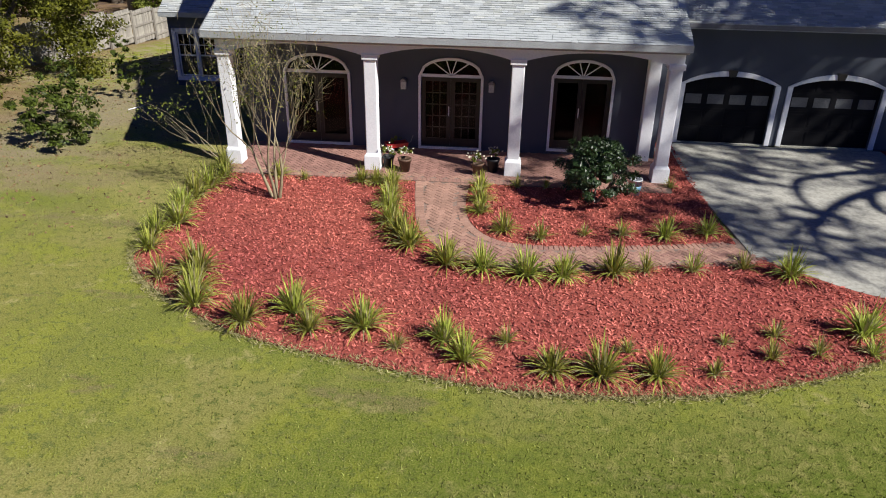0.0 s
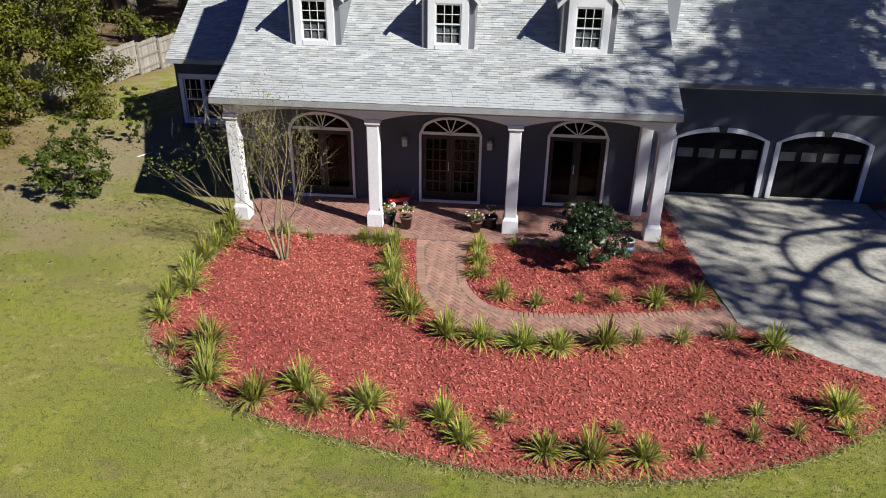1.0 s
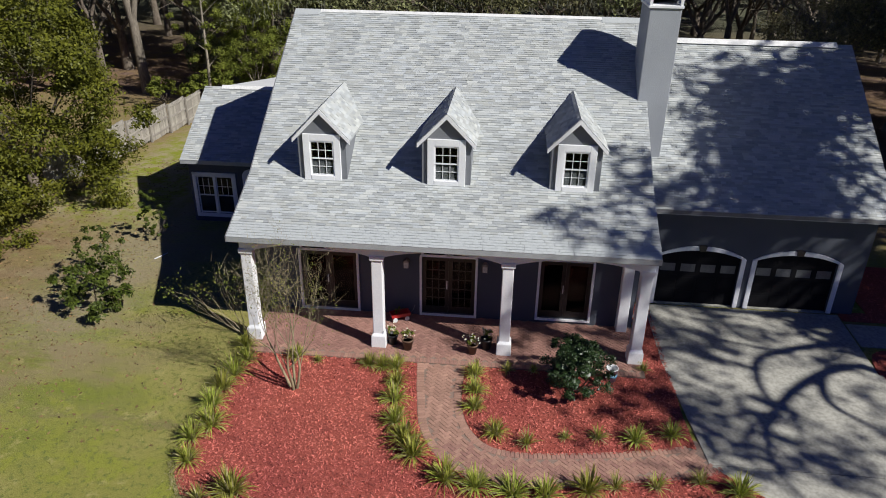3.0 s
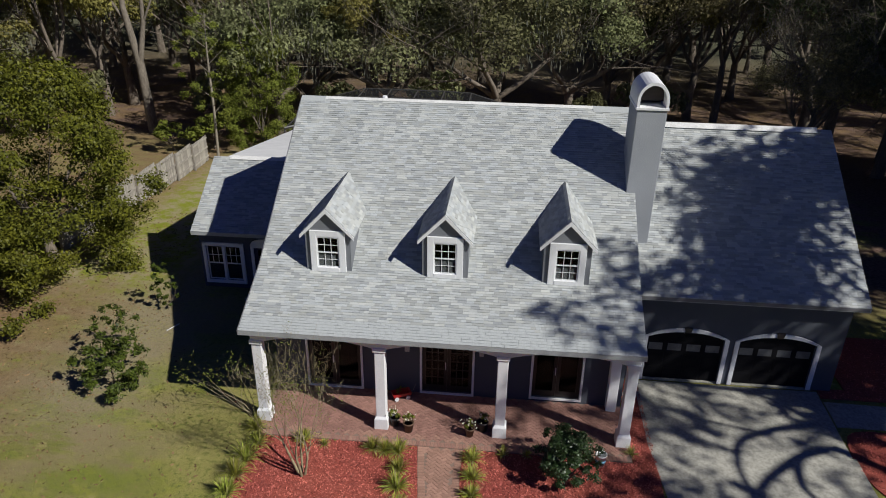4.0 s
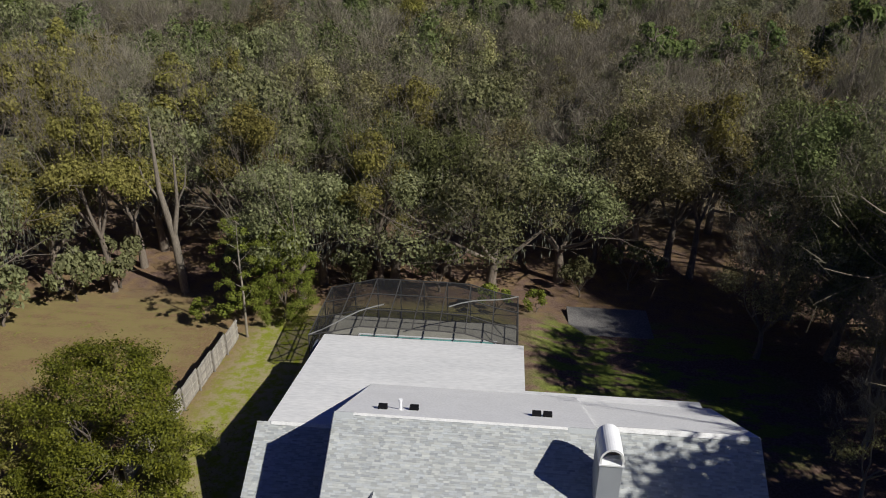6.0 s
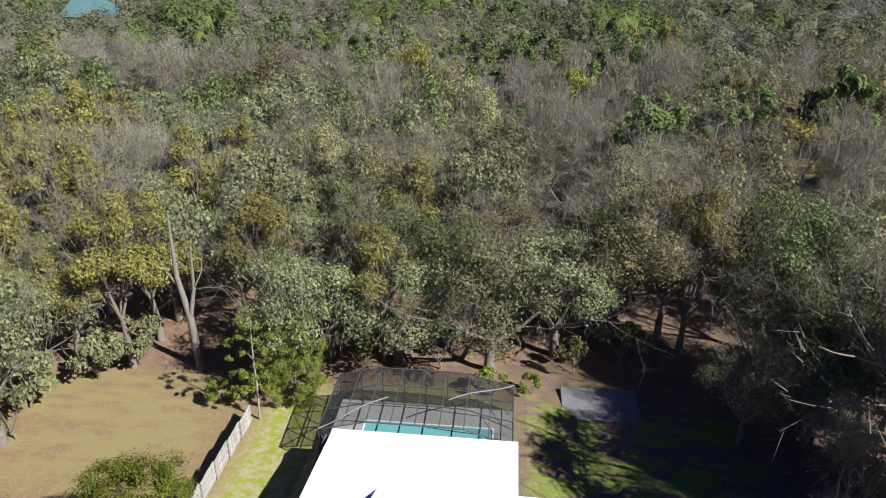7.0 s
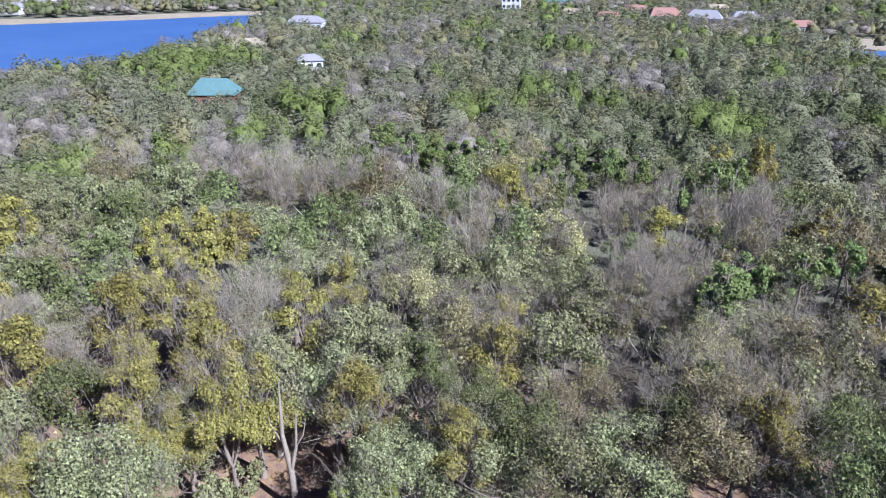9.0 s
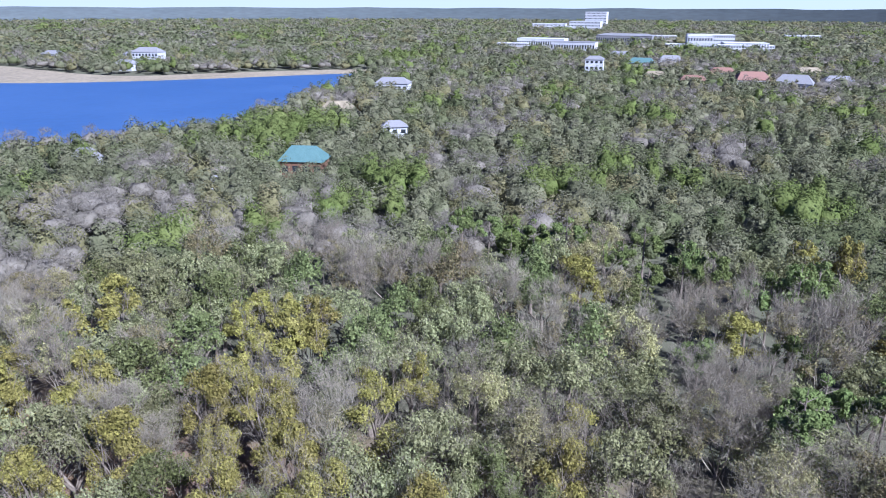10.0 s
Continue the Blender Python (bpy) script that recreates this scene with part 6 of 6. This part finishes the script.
for dx, dy, dz, ln in ((-0.9, 0.1, 0.45, 1.5), (-0.6, 0.3, 0.9, 1.3), (-0.35, -0.2, 1.1, 1.5), (-0.7, -0.3, 0.7, 1.1), (-0.1, 0.3, 1.0, 1.2), (-1.0, 0.4, 0.75, 1.6)):
    limb(g, rng1, (0, 0, -0.03), (dx, dy, dz), ln, 0.014, 1, tips, 0.3, (1, 2), 0.6, 4, 0.1)
part("stem", g, M_myrtle, sh)
rngs = np.random.default_rng(75)
tp = np.array([tuple(p) for p, d in tips])
tp = tp[rngs.integers(0, len(tp), 260)] + rngs.normal(size=(260, 3)) * 0.13
part("leaves", quads("leaves", leaves(rngs, tp, tp * 0 + [0, 0, 1], 0.075, 0.045), M_hedge), None, sh)

cam_s = thing("round_shrub", "rounded dark green glossy shrub in the red mulch", "shrub", at=(2.0, 15.3, 0))
g, tips = Geo(), []
rng2 = random.Random(6)
for k in range(7):
    a = 2 * math.pi * k / 7
    limb(g, rng2, (math.cos(a) * 0.06, math.sin(a) * 0.06, -0.03), (math.cos(a) * 0.6, math.sin(a) * 0.6, 1), 0.7, 0.03, 2, tips, 0.2, (2, 3), 0.7, 5, 0.1)
part("stem", g, M_bark, cam_s)
part("leaves", loose_crown(81, 0.74, 1.45, 0.36, 66, 230, 0.065, M_camellia, 0.6), None, cam_s)
part("inner_leaves", inner(81, 0.80, 1.4, M_camellia, 34, 0.5, 0.5), None, cam_s)


def strap(seed, n, L, dry):
    """A tuft of arching strap leaves."""
    rng = np.random.default_rng(seed)
    f = []
    for i in range(n):
        a = rng.uniform(0, 2 * np.pi)
        out = rng.uniform(0.15, 1.0)
        l = L * rng.uniform(0.65, 1.15)
        w = rng.uniform(0.008, 0.015)
        d = np.array([math.cos(a), math.sin(a), 0])
        sd = np.array([-math.sin(a), math.cos(a), 0])
        pts = []
        for t in (0.0, 0.35, 0.7, 1.0):
            r = l * (out * t * 0.85 + 0.02)
            z = l * (t * (1.15 - 0.45 * out) - out * 0.62 * t * t)
            pts.append(d * r + np.array([0, 0, max(z, 0.015)]) + d * 0.05 * rng.random())
        ws = (w, w * 1.1, w * 0.8, 0.002)
        for k in range(3):
            f += [pts[k] - sd * ws[k], pts[k] + sd * ws[k], pts[k + 1] + sd * ws[k + 1], pts[k + 1] - sd * ws[k + 1]]
    return quads("leaves", np.array(f), M_dry if dry else M_blade)


TUFT = [(strap(90 + i, 120, 0.64, False), strap(190 + i, 34, 0.6, True)) for i in range(3)]
THIN = [(strap(95 + i, 46, 0.62, False), strap(195 + i, 34, 0.58, True)) for i in range(2)]


def tuft(x, y, s, seed, thin=False, group="lily tufts"):
    pick = random.Random(seed)
    a, b = pick.choice(THIN if thin else TUFT)
    o = thing("strap_leaf_lily", "thin half-dry tuft of strap leaves in the mulch" if thin else "full green arching tuft of strap leaves in the mulch", "plant", group, at=(x, y, 0.03))
    o.rotation_euler = (0, 0, pick.uniform(0, 6.28))
    o.scale = (s, s, s * pick.uniform(0.9, 1.15))
    part("leaves", a, None, o)
    part("dry_leaves", b, None, o, "dry straw-coloured leaves")


FRONT = [(-4.05, 9.35, 1), (-5.04, 9.76, 1), (-3.33, 9.75, 1.1), (-2.95, 9.25, 0.8), (-2.1, 9.42, 1.05), (-1.52, 8.93, 0.6), (-0.8, 9.19, 0.9), (-0.46, 8.72, 0.9), (0.17, 9.28, 0.6),
         (0.83, 8.6, 0.9), (1.55, 8.55, 1.05), (2.36, 8.64, 0.9), (3.2, 8.8, 0.55), (2.01, 9.23, 0.5), (3.54, 9.65, 0.45), (4.4, 9.95, 0.6), (4.16, 9.3, 0.6), (4.91, 9.51, 0.6), (5.8, 10.11, 1.1), (5.75, 9.6, 0.7)]
WALKROW = [(-3.43, 15.77, 0.8), (-3.05, 15.7, 0.8), (-2.66, 15.68, 0.9), (-2.55, 15.0, 0.85), (-2.5, 14.32, 0.95), (-2.35, 13.5, 1.0), (-2.05, 12.9, 1.1), (-1.79, 12.42, 1.1), (-1.0, 11.75, 1.1), (-0.31, 11.61, 1.0), (0.48, 11.49, 1.15),
           (1.16, 11.51, 1.0), (2.08, 11.73, 1.05), (2.69, 11.92, 0.7), (3.56, 12.03, 0.75), (4.54, 12.26, 0.75), (5.31, 12.02, 1.0)]
WEST = [(-6.99, 16.2, 0.9), (-6.75, 15.6, 0.9), (-6.85, 14.9, 1.05), (-6.95, 14.3, 1.0), (-6.92, 13.6, 1.0), (-6.7, 12.9, 1.15), (-6.95, 12.4, 0.9), (-6.75, 11.7, 0.9), (-6.05, 10.62, 0.75), (-5.43, 10.85, 1.15), (-5.2, 10.2, 1.0), (-5.48, 15.88, 0.8), (-4.82, 15.77, 0.5)]
PORCHBED = [(-0.56, 15.6, 0.85), (-0.52, 14.9, 0.85), (-0.49, 14.27, 0.8), (0.05, 13.35, 0.8), (0.8, 13.1, 0.75), (1.7, 13.4, 0.5), (2.45, 13.49, 0.75), (3.32, 13.46, 0.85), (4.2, 13.75, 0.8), (3.95, 16.35, 0.6), (0.98, 15.95, 0.5), (0.3, 15.9, 0.6)]
for i, (x, y, s) in enumerate(FRONT + WALKROW + WEST + PORCHBED):
    tuft(x, y, s, 300 + i, s < 0.78)

# ---- loose things ----
bk = thing("bucket", "white plastic bucket with a blue label on the mulch", "bucket", at=(3.02, 15.85, 0.03))
part("shell", Geo().lathe([(0.13, 0), (0.155, 0.36), (0.165, 0.36), (0.165, 0.39), (0.145, 0.39), (0.14, 0.33), (0.118, 0.02)], n=24), M_plastic, bk, smooth=True)
part("label", Geo().lathe([(0.1435, 0.12), (0.1515, 0.24), (0.1525, 0.24), (0.1445, 0.12)], n=24), M_blue, bk, "blue printed band", smooth=True)
part("handle", Geo().tube([(0.165 * math.cos(a), 0.165 * math.sin(a) * 0.3 - 0.13, 0.36 - 0.13 * math.sin(a)) for a in (math.pi * k / 10 for k in range(11))], [0.005] * 11, 5), M_lamp, bk)


def flowerpot(x, y, m, s, label, seed):
    o = thing("flower_pot", label, "flower pot", "porch pots", at=(x, y, 0.05))
    part("pot", Geo().lathe([(0.10 * s, 0), (0.14 * s, 0.26 * s), (0.155 * s, 0.26 * s), (0.155 * s, 0.31 * s), (0.13 * s, 0.31 * s), (0.125 * s, 0.24 * s)], n=20), m, o, smooth=True)
    part("soil", Geo().lathe([(0.01, 0.235 * s), (0.126 * s, 0.24 * s)], n=16), M_bark, o)
    part("leaves", crown(seed, "p", 0.2 * s, 0.55 * s, M_hedge, 6, 130, 0.08, 0.25 * s, shell=0.8), None, o)
    rng = np.random.default_rng(seed)
    c = rng.normal(size=(26, 3)) * [0.1, 0.1, 0.05] + [0, 0, 0.5 * s]
    part("blossom", quads("blossom", leaves(rng, c, c * 0 + [0, -0.4, 1], 0.06, 0.06), M_flower), None, o, "cream flowers")


flowerpot(-2.5, 16.62, M_pot, 1.1, "brown pot of cream flowers on the porch", 1)
flowerpot(-2.95, 16.85, M_potdark, 1.0, "dark pot of cream flowers on the porch", 2)
flowerpot(-0.69, 16.62, M_pot, 1.0, "brown pot of cream flowers beside the steps", 3)
flowerpot(-0.32, 16.9, M_potdark, 1.1, "black pot with wilted plant", 4)
wg = thing("toy_wagon", "red toy wagon with white wheels used as planter", "wagon", at=(-2.95, 18.15, 0.05))
wg.scale = (0.65, 0.65, 0.65)
wg.rotation_euler = (0, 0, radians(25))
part("tray", Geo().add([(-0.42, -0.2, 0.2), (0.42, -0.2, 0.2), (0.42, 0.2, 0.2), (-0.42, 0.2, 0.2), (-0.46, -0.23, 0.38), (0.46, -0.23, 0.38), (0.46, 0.23, 0.38), (-0.46, 0.23, 0.38), (-0.43, -0.2, 0.38), (0.43, -0.2, 0.38), (0.43, 0.2, 0.38), (-0.43, 0.2, 0.38), (-0.4, -0.18, 0.24), (0.4, -0.18, 0.24), (0.4, 0.18, 0.24), (-0.4, 0.18, 0.24)],
     [(3, 2, 1, 0), (0, 1, 5, 4), (1, 2, 6, 5), (2, 3, 7, 6), (3, 0, 4, 7), (4, 5, 9, 8), (5, 6, 10, 9), (6, 7, 11, 10), (7, 4, 8, 11), (8, 9, 13, 12), (9, 10, 14, 13), (10, 11, 15, 14), (11, 8, 12, 15), (12, 13, 14, 15)]), M_red, wg, bevel=0.006)
for sx in (-0.28, 0.28):
    for sy in (-0.24, 0.2):
        n = 16
        part("wheel", Geo().prism([(sx + 0.11 * math.cos(2 * math.pi * k / n), 0.11 + 0.11 * math.sin(2 * math.pi * k / n)) for k in range(n)], sy, sy + 0.04), M_plastic, wg, "white wheel", bevel=0.006)
part("wagon_handle", Geo().tube([(0.44, 0, 0.22), (0.62, 0, 0.35), (0.72, 0, 0.62)], [0.012] * 3, 6), M_lamp, wg)
part("leaves", crown(9, "w", 0.3, 0.6, M_hedge, 6, 120, 0.08, 0.32, shell=0.8), None, wg)
hose = thing("garden_hose", "coiled pale garden hose beside the garage", "hose", at=(4.15, 18.9, 0.03))
part("coil", Geo().tube([((0.2 + 0.02 * math.sin(k)) * math.cos(k * 0.35), (0.2 + 0.02 * math.sin(k)) * math.sin(k * 0.35), 0.015 + 0.0016 * k) for k in range(80)], [0.012] * 80, 5), M_palemetal, hose, smooth=True)
tagged(part("white_pipe", Geo().tube([(-11.75, 21.55, 0.03), (-12.0, 21.05, 0.03)], [0.02, 0.02], 8), M_plastic), "white drain pipe lying on the grass", "pipe")


# ---- far buildings ----
def far_house(x, y, w, d, h, rh, rz, wall_m, roof_m, label, floors=1):
    o = thing("far_house", label, "house", "far houses", at=(x, y, -1.9))
    o.rotation_euler = (0, 0, radians(rz))
    part("wall", Geo().box(-w / 2, -d / 2, -0.2, w / 2, d / 2, h), wall_m, o)
    e = 0.6
    if rh:
        g = Geo().add([(-w / 2 - e, -d / 2 - e, h), (w / 2 + e, -d / 2 - e, h), (w / 2 + e, d / 2 + e, h), (-w / 2 - e, d / 2 + e, h), (-w / 2 + d * 0.3, 0, h + rh), (w / 2 - d * 0.3, 0, h + rh)],
                      [(3, 2, 1, 0), (0, 1, 5, 4), (1, 2, 5), (2, 3, 4, 5), (3, 0, 4)])
    else:
        g = Geo().box(-w / 2 - 0.2, -d / 2 - 0.2, h, w / 2 + 0.2, d / 2 + 0.2, h + 0.4)
    part("roof", g, roof_m, o)
    n = max(3, int(w / 3.5))
    for f in range(floors):
        for i in range(n):
            xx = -w / 2 + w * (i + 0.5) / n
            z = h * f / floors + h / floors * 0.35
            part("window", Geo().box(xx - w / n * 0.28, -d / 2 - 0.06, z, xx + w / n * 0.28, -d / 2, z + h / floors * 0.4), M_farglass, o)


far_house(-137, 226, 16, 11, 6.0, 5.0, 14, M_browns, M_tealroof, "brown timber house with a green metal roof", 1)
far_house(-131, 294, 11, 9, 8.5, 2.5, 30, M_farwhite, M_greyroof, "tall white house among the trees", 2)
far_house(-155, 197, 5, 4, 3.5, 1.2, 20, M_farwhite, M_greyroof, "small white shed among the trees", 1)
far_house(-214, 480, 24, 14, 7, 4, 10, M_farwhite, M_greyroof, "white house with a pale grey roof", 1)
far_house(-195, 360, 17, 11, 5, 4, 20, M_browns, M_sandbank, "low brown house with a tan roof", 1)
far_house(31, 616, 26, 15, 6, 6, 15, M_farwhite, M_redroof, "house with a terracotta roof", 1)
far_house(60, 600, 26, 15, 6, 6, -10, M_farwhite, M_greyroof, "house with a grey roof", 1)
far_house(-12, 604, 20, 12, 5, 4, 10, M_farwhite, M_redroof, "house with a faded red roof", 1)
far_house(-42, 630, 20, 12, 5, 4, 0, M_browns, M_sandbank, "brown house with a tan roof", 1)
far_house(-98, 662, 16, 12, 15, 3, 5, M_farwhite, M_greyroof, "tall narrow white house", 3)
far_house(-66, 760, 26, 14, 6, 5, 0, M_farwhite, M_tealroof, "house with a green roof", 1)
far_house(-41, 812, 24, 14, 6, 5, 10, M_farwhite, M_greyroof, "pale house with a grey roof", 1)
far_house(-566, 630, 30, 16, 12, 5, 10, M_farwhite, M_greyroof, "large white house beside the lake", 2)
far_house(-527, 556, 22, 14, 6, 4, 0, M_farwhite, M_greyroof, "white house beside the lake", 1)
far_house(-712, 640, 24, 14, 6, 4, 0, M_farwhite, M_greyroof, "white house behind the lake", 1)
far_house(-7, 1265, 70, 40, 17, 0, 8, M_farwhite, M_farwhite, "large white commercial building", 3)
far_house(42, 1160, 60, 40, 10, 0, 8, M_farwhite, M_farwhite, "long white commercial building", 2)
for x, y, w, d, h, lab in ((-20, 1120, 34, 26, 20, "white office block with a flat roof"), (28, 1105, 44, 24, 9, "low white shop with a flat roof"), (-52, 1110, 26, 20, 9, "small white shop with a flat roof"), (66, 1150, 30, 22, 7, "low white store with a flat roof"),
                         (-89, 1390, 50, 26, 10, "long white store with a flat roof"), (-20, 1420, 40, 24, 12, "pale office building with a flat roof"), (-427, 2010, 90, 40, 14, "long white annexe with a flat roof"), (-380, 1940, 50, 30, 10, "low white annexe with a flat roof"),
                         (-278, 1060, 44, 24, 8, "low white storehouse with a flat roof"), (150, 1500, 60, 30, 10, "long white depot with a flat roof")):
    far_house(x, y, w, d, h, 0, 6, M_farwhite, M_farwhite, lab, 2)
for x, y, w, h, rm, lab in ((-102, 885, 24, 6, M_greyroof, "house with a long grey roof"), (10, 690, 22, 5, M_redroof, "house with a dull red roof"), (95, 640, 22, 5, M_greyroof, "house with a pale grey roof"), (120, 560, 20, 5, M_redroof, "house with a brick-red roof"),
                            (82, 720, 22, 5, M_sandbank, "house with a tan roof"), (-222, 207, 9, 4, M_greyroof, "small pale house under the trees"), (-640, 690, 22, 5, M_greyroof, "pale house behind the lake shore")):
    far_house(x, y, w, w * 0.6, h, 4, 8, M_farwhite, rm, lab, 1)
far_house(-324, 2165, 60, 40, 44, 0, 0, M_farwhite, M_farwhite, "tall white hospital block on the horizon", 6)
far_house(-320, 1960, 80, 40, 22, 0, 0, M_farwhite, M_farwhite, "long white hospital wing", 3)
far_house(-240, 1088, 70, 34, 14, 0, 0, M_farwhite, M_farwhite, "long low white warehouse", 1)
far_house(-180, 1018, 60, 30, 13, 0, 0, M_farwhite, M_greyroof, "low white warehouse with a grey roof", 1)
far_house(-140, 1264, 90, 40, 14, 3, 0, M_greyroof, M_greyroof, "long low grey warehouse", 1)

# ---- lawn blades ----
rngl = np.random.default_rng(12)
n = 260000
gx, gy = rngl.uniform(-15, 9, n), rngl.uniform(3.5, 22, n)
dens = 0.6 * np.exp(-(gy - 4) / 9)
keep = rngl.random(n) < dens
gx, gy = gx[keep], gy[keep]
solid = [BED_A, BED_B, WALK, [(p[0], p[1]) for p in edge] + [(16, 20)], PORCH]
arr = np.ones(len(gx), bool)
for poly in solid:
    P = np.array(poly)
    ins = np.zeros(len(gx), bool)
    for (xi, yi), (xj, yj) in zip(P, np.roll(P, 1, axis=0)):
        cond = (yi > gy) != (yj > gy)
        ins ^= cond & (gx < (xj - xi) * (gy - yi) / (yj - yi + 1e-12) + xi)
    arr &= ~ins
gx, gy = gx[arr], gy[arr]
m = len(gx)
c = np.stack([gx, gy, np.zeros(m)], 1)
t = unit(rngl.normal(size=(m, 3)) * [0.5, 0.5, 0.2] + [0, 0, 0.9])
b = unit(np.cross(t, rngl.normal(size=(m, 3)))) * rngl.uniform(0.006, 0.012, (m, 1))
L = rngl.uniform(0.022, 0.055, (m, 1))
lawn = part("lawn_grass", quads("lawn_grass", np.stack([c - b, c + b, c + t * L], 1).reshape(-1, 3), M_grass, 3), None)
tagged(lawn, "short yellow-green mown grass blades", "grass", kind="stuff")


# ---- fallen leaves on the thin grass ----
rngd = np.random.default_rng(15)
n = 9000
c = np.stack([rngd.uniform(-24, -7.5, n), rngd.uniform(12, 33, n), np.zeros(n)], 1)
c = c[(c[:, 0] < -12.3) | (c[:, 1] < 20)]
c = c[rngd.random(len(c)) < np.clip((-c[:, 0] - 6.5) / 9, 0.08, 1)]
c[:, 2] = [level(x, y) + 0.012 for x, y in c[:, :2]]
lit = part("fallen_leaf_litter", quads("fallen_leaf_litter", leaves(rngd, c, c * 0 + [0, 0, 1], 0.11, 0.06, 1.2), M_litter), None)
tagged(lit, "scattered brown fallen leaves on the thin grass", "leaf litter", kind="stuff")


# ---- ragged straw fringe where the lawn meets the mulch ----
rngf = np.random.default_rng(14)
P = np.array(BED_OUT)
k = rngf.integers(0, len(P) - 1, 9000)
f = rngf.random((9000, 1))
c2 = P[k] * (1 - f) + P[k + 1] * f + rngf.normal(size=(9000, 2)) * 0.075
c = np.concatenate([c2, np.full((9000, 1), 0.02)], 1)
t = unit(rngf.normal(size=c.shape) * [0.8, 0.8, 0.3] + [0, 0, 0.45])
b = unit(np.cross(t, rngf.normal(size=c.shape))) * 0.008
fr = part("straw_fringe", quads("straw_fringe", np.stack([c - b, c + b, c + t * rngf.uniform(0.05, 0.12, (9000, 1))], 1).reshape(-1, 3), M_dry, 3), None)
tagged(fr, "dry straw-coloured grass fringe round the mulch bed", "grass", kind="stuff")


# ---- pavers ----
def pavers(owner, poly, z, singles, near_test, edge_lines, seed):
    rng = random.Random(seed)
    bl, bw = 0.20, 0.10
    one = Geo().add([(-bl / 2 + 0.004, -bw / 2 + 0.004, -0.05), (bl / 2 - 0.004, -bw / 2 + 0.004, -0.05), (bl / 2 - 0.004, bw / 2 - 0.004, -0.05), (-bl / 2 + 0.004, bw / 2 - 0.004, -0.05),
                     (-bl / 2 + 0.004, -bw / 2 + 0.004, 0.0), (bl / 2 - 0.004, -bw / 2 + 0.004, 0.0), (bl / 2 - 0.004, bw / 2 - 0.004, 0.0), (-bl / 2 + 0.004, bw / 2 - 0.004, 0.0),
                     (-bl / 2 + 0.010, -bw / 2 + 0.010, 0.005), (bl / 2 - 0.010, -bw / 2 + 0.010, 0.005), (bl / 2 - 0.010, bw / 2 - 0.010, 0.005), (-bl / 2 + 0.010, bw / 2 - 0.010, 0.005)],
                    [(0, 1, 5, 4), (1, 2, 6, 5), (2, 3, 7, 6), (3, 0, 4, 7), (4, 5, 9, 8), (5, 6, 10, 9), (6, 7, 11, 10), (7, 4, 8, 11), (8, 9, 10, 11)])
    me = one.mesh("brick", M_brick)
    rest = Geo()
    made = 0
    lay = []
    for line in edge_lines:
        acc = 0.0
        for p, q in zip(line[:-1], line[1:]):
            L = math.hypot(q[0] - p[0], q[1] - p[1])
            while acc < L:
                f = acc / L
                lay.append((p[0] + (q[0] - p[0]) * f, p[1] + (q[1] - p[1]) * f, math.atan2(q[1] - p[1], q[0] - p[0]) + math.pi / 2, True))
                acc += 0.104
            acc -= L
    # herringbone, turned by half a right angle
    xs, ys = [p[0] for p in poly], [p[1] for p in poly]
    cx, cy = (min(xs) + max(xs)) / 2, (min(ys) + max(ys)) / 2
    R = int(max(max(xs) - min(xs), max(ys) - min(ys)) / bw) + 4
    a0 = radians(45)
    for i in range(-R, R):
        for j in range(-R, R):
            k = (i - j) % 4
            if k == 0:
                u, v, rot = (i + 1.0) * bw, (j + 0.5) * bw, 0.0
            elif k == 3:
                u, v, rot = (i + 0.5) * bw, (j + 1.0) * bw, math.pi / 2
            else:
                continue
            px, py = cx + u * math.cos(a0) - v * math.sin(a0), cy + u * math.sin(a0) + v * math.cos(a0)
            if not (min(xs) < px < max(xs) and min(ys) < py < max(ys)):
                continue
            if inside(px, py, poly) and min([edge_gap(px, py, l) for l in edge_lines] or [9]) > 0.135:
                lay.append((px, py, a0 + rot, False))
    for px, py, rot, _ in lay:
        zz = z + rng.uniform(-0.003, 0.003)
        if made < singles and near_test(px, py):
            p = part("brick", me, M_brick, owner)
            p.matrix_basis = pose(px, py, zz, rng.uniform(-1, 1), rng.uniform(-1, 1), math.degrees(rot))
            made += 1
        else:
            ca, sa = math.cos(rot), math.sin(rot)
            rest.add([(px + x * ca - y * sa, py + x * sa + y * ca, zz + h) for x, y, h in one.v], one.f)
    mr = bpy.data.meshes.new("bricks")
    mr.from_pydata(rest.v, [], rest.f)
    mr.materials.append(M_brick)
    part("bricks", mr, M_brick, owner)["kind"] = "stuff"


inL = [(x + 0.1, y + 0.05) for x, y in WALK_L]
inR = [(x - 0.1, y - 0.05) for x, y in WALK_R]
fine_front = [(-6.95 + 0.1 * i, 16.13) for i in range(109)]
pavers(walk_way, WALK, 0.03, 290, lambda x, y: y < 13.0, [inL, inR], 1)
pavers(porch, PORCH, 0.05, 290, lambda x, y: y < 16.5, [fine_front], 2)
shingles(-7.25, 3.98, PROFILE, main_roof, 1, singles=280)
shingles(3.98, 11.1, GPROF, gar_roof, 2)
shingles(-12.1, -7.27, WPROF, wing_roof, 3)
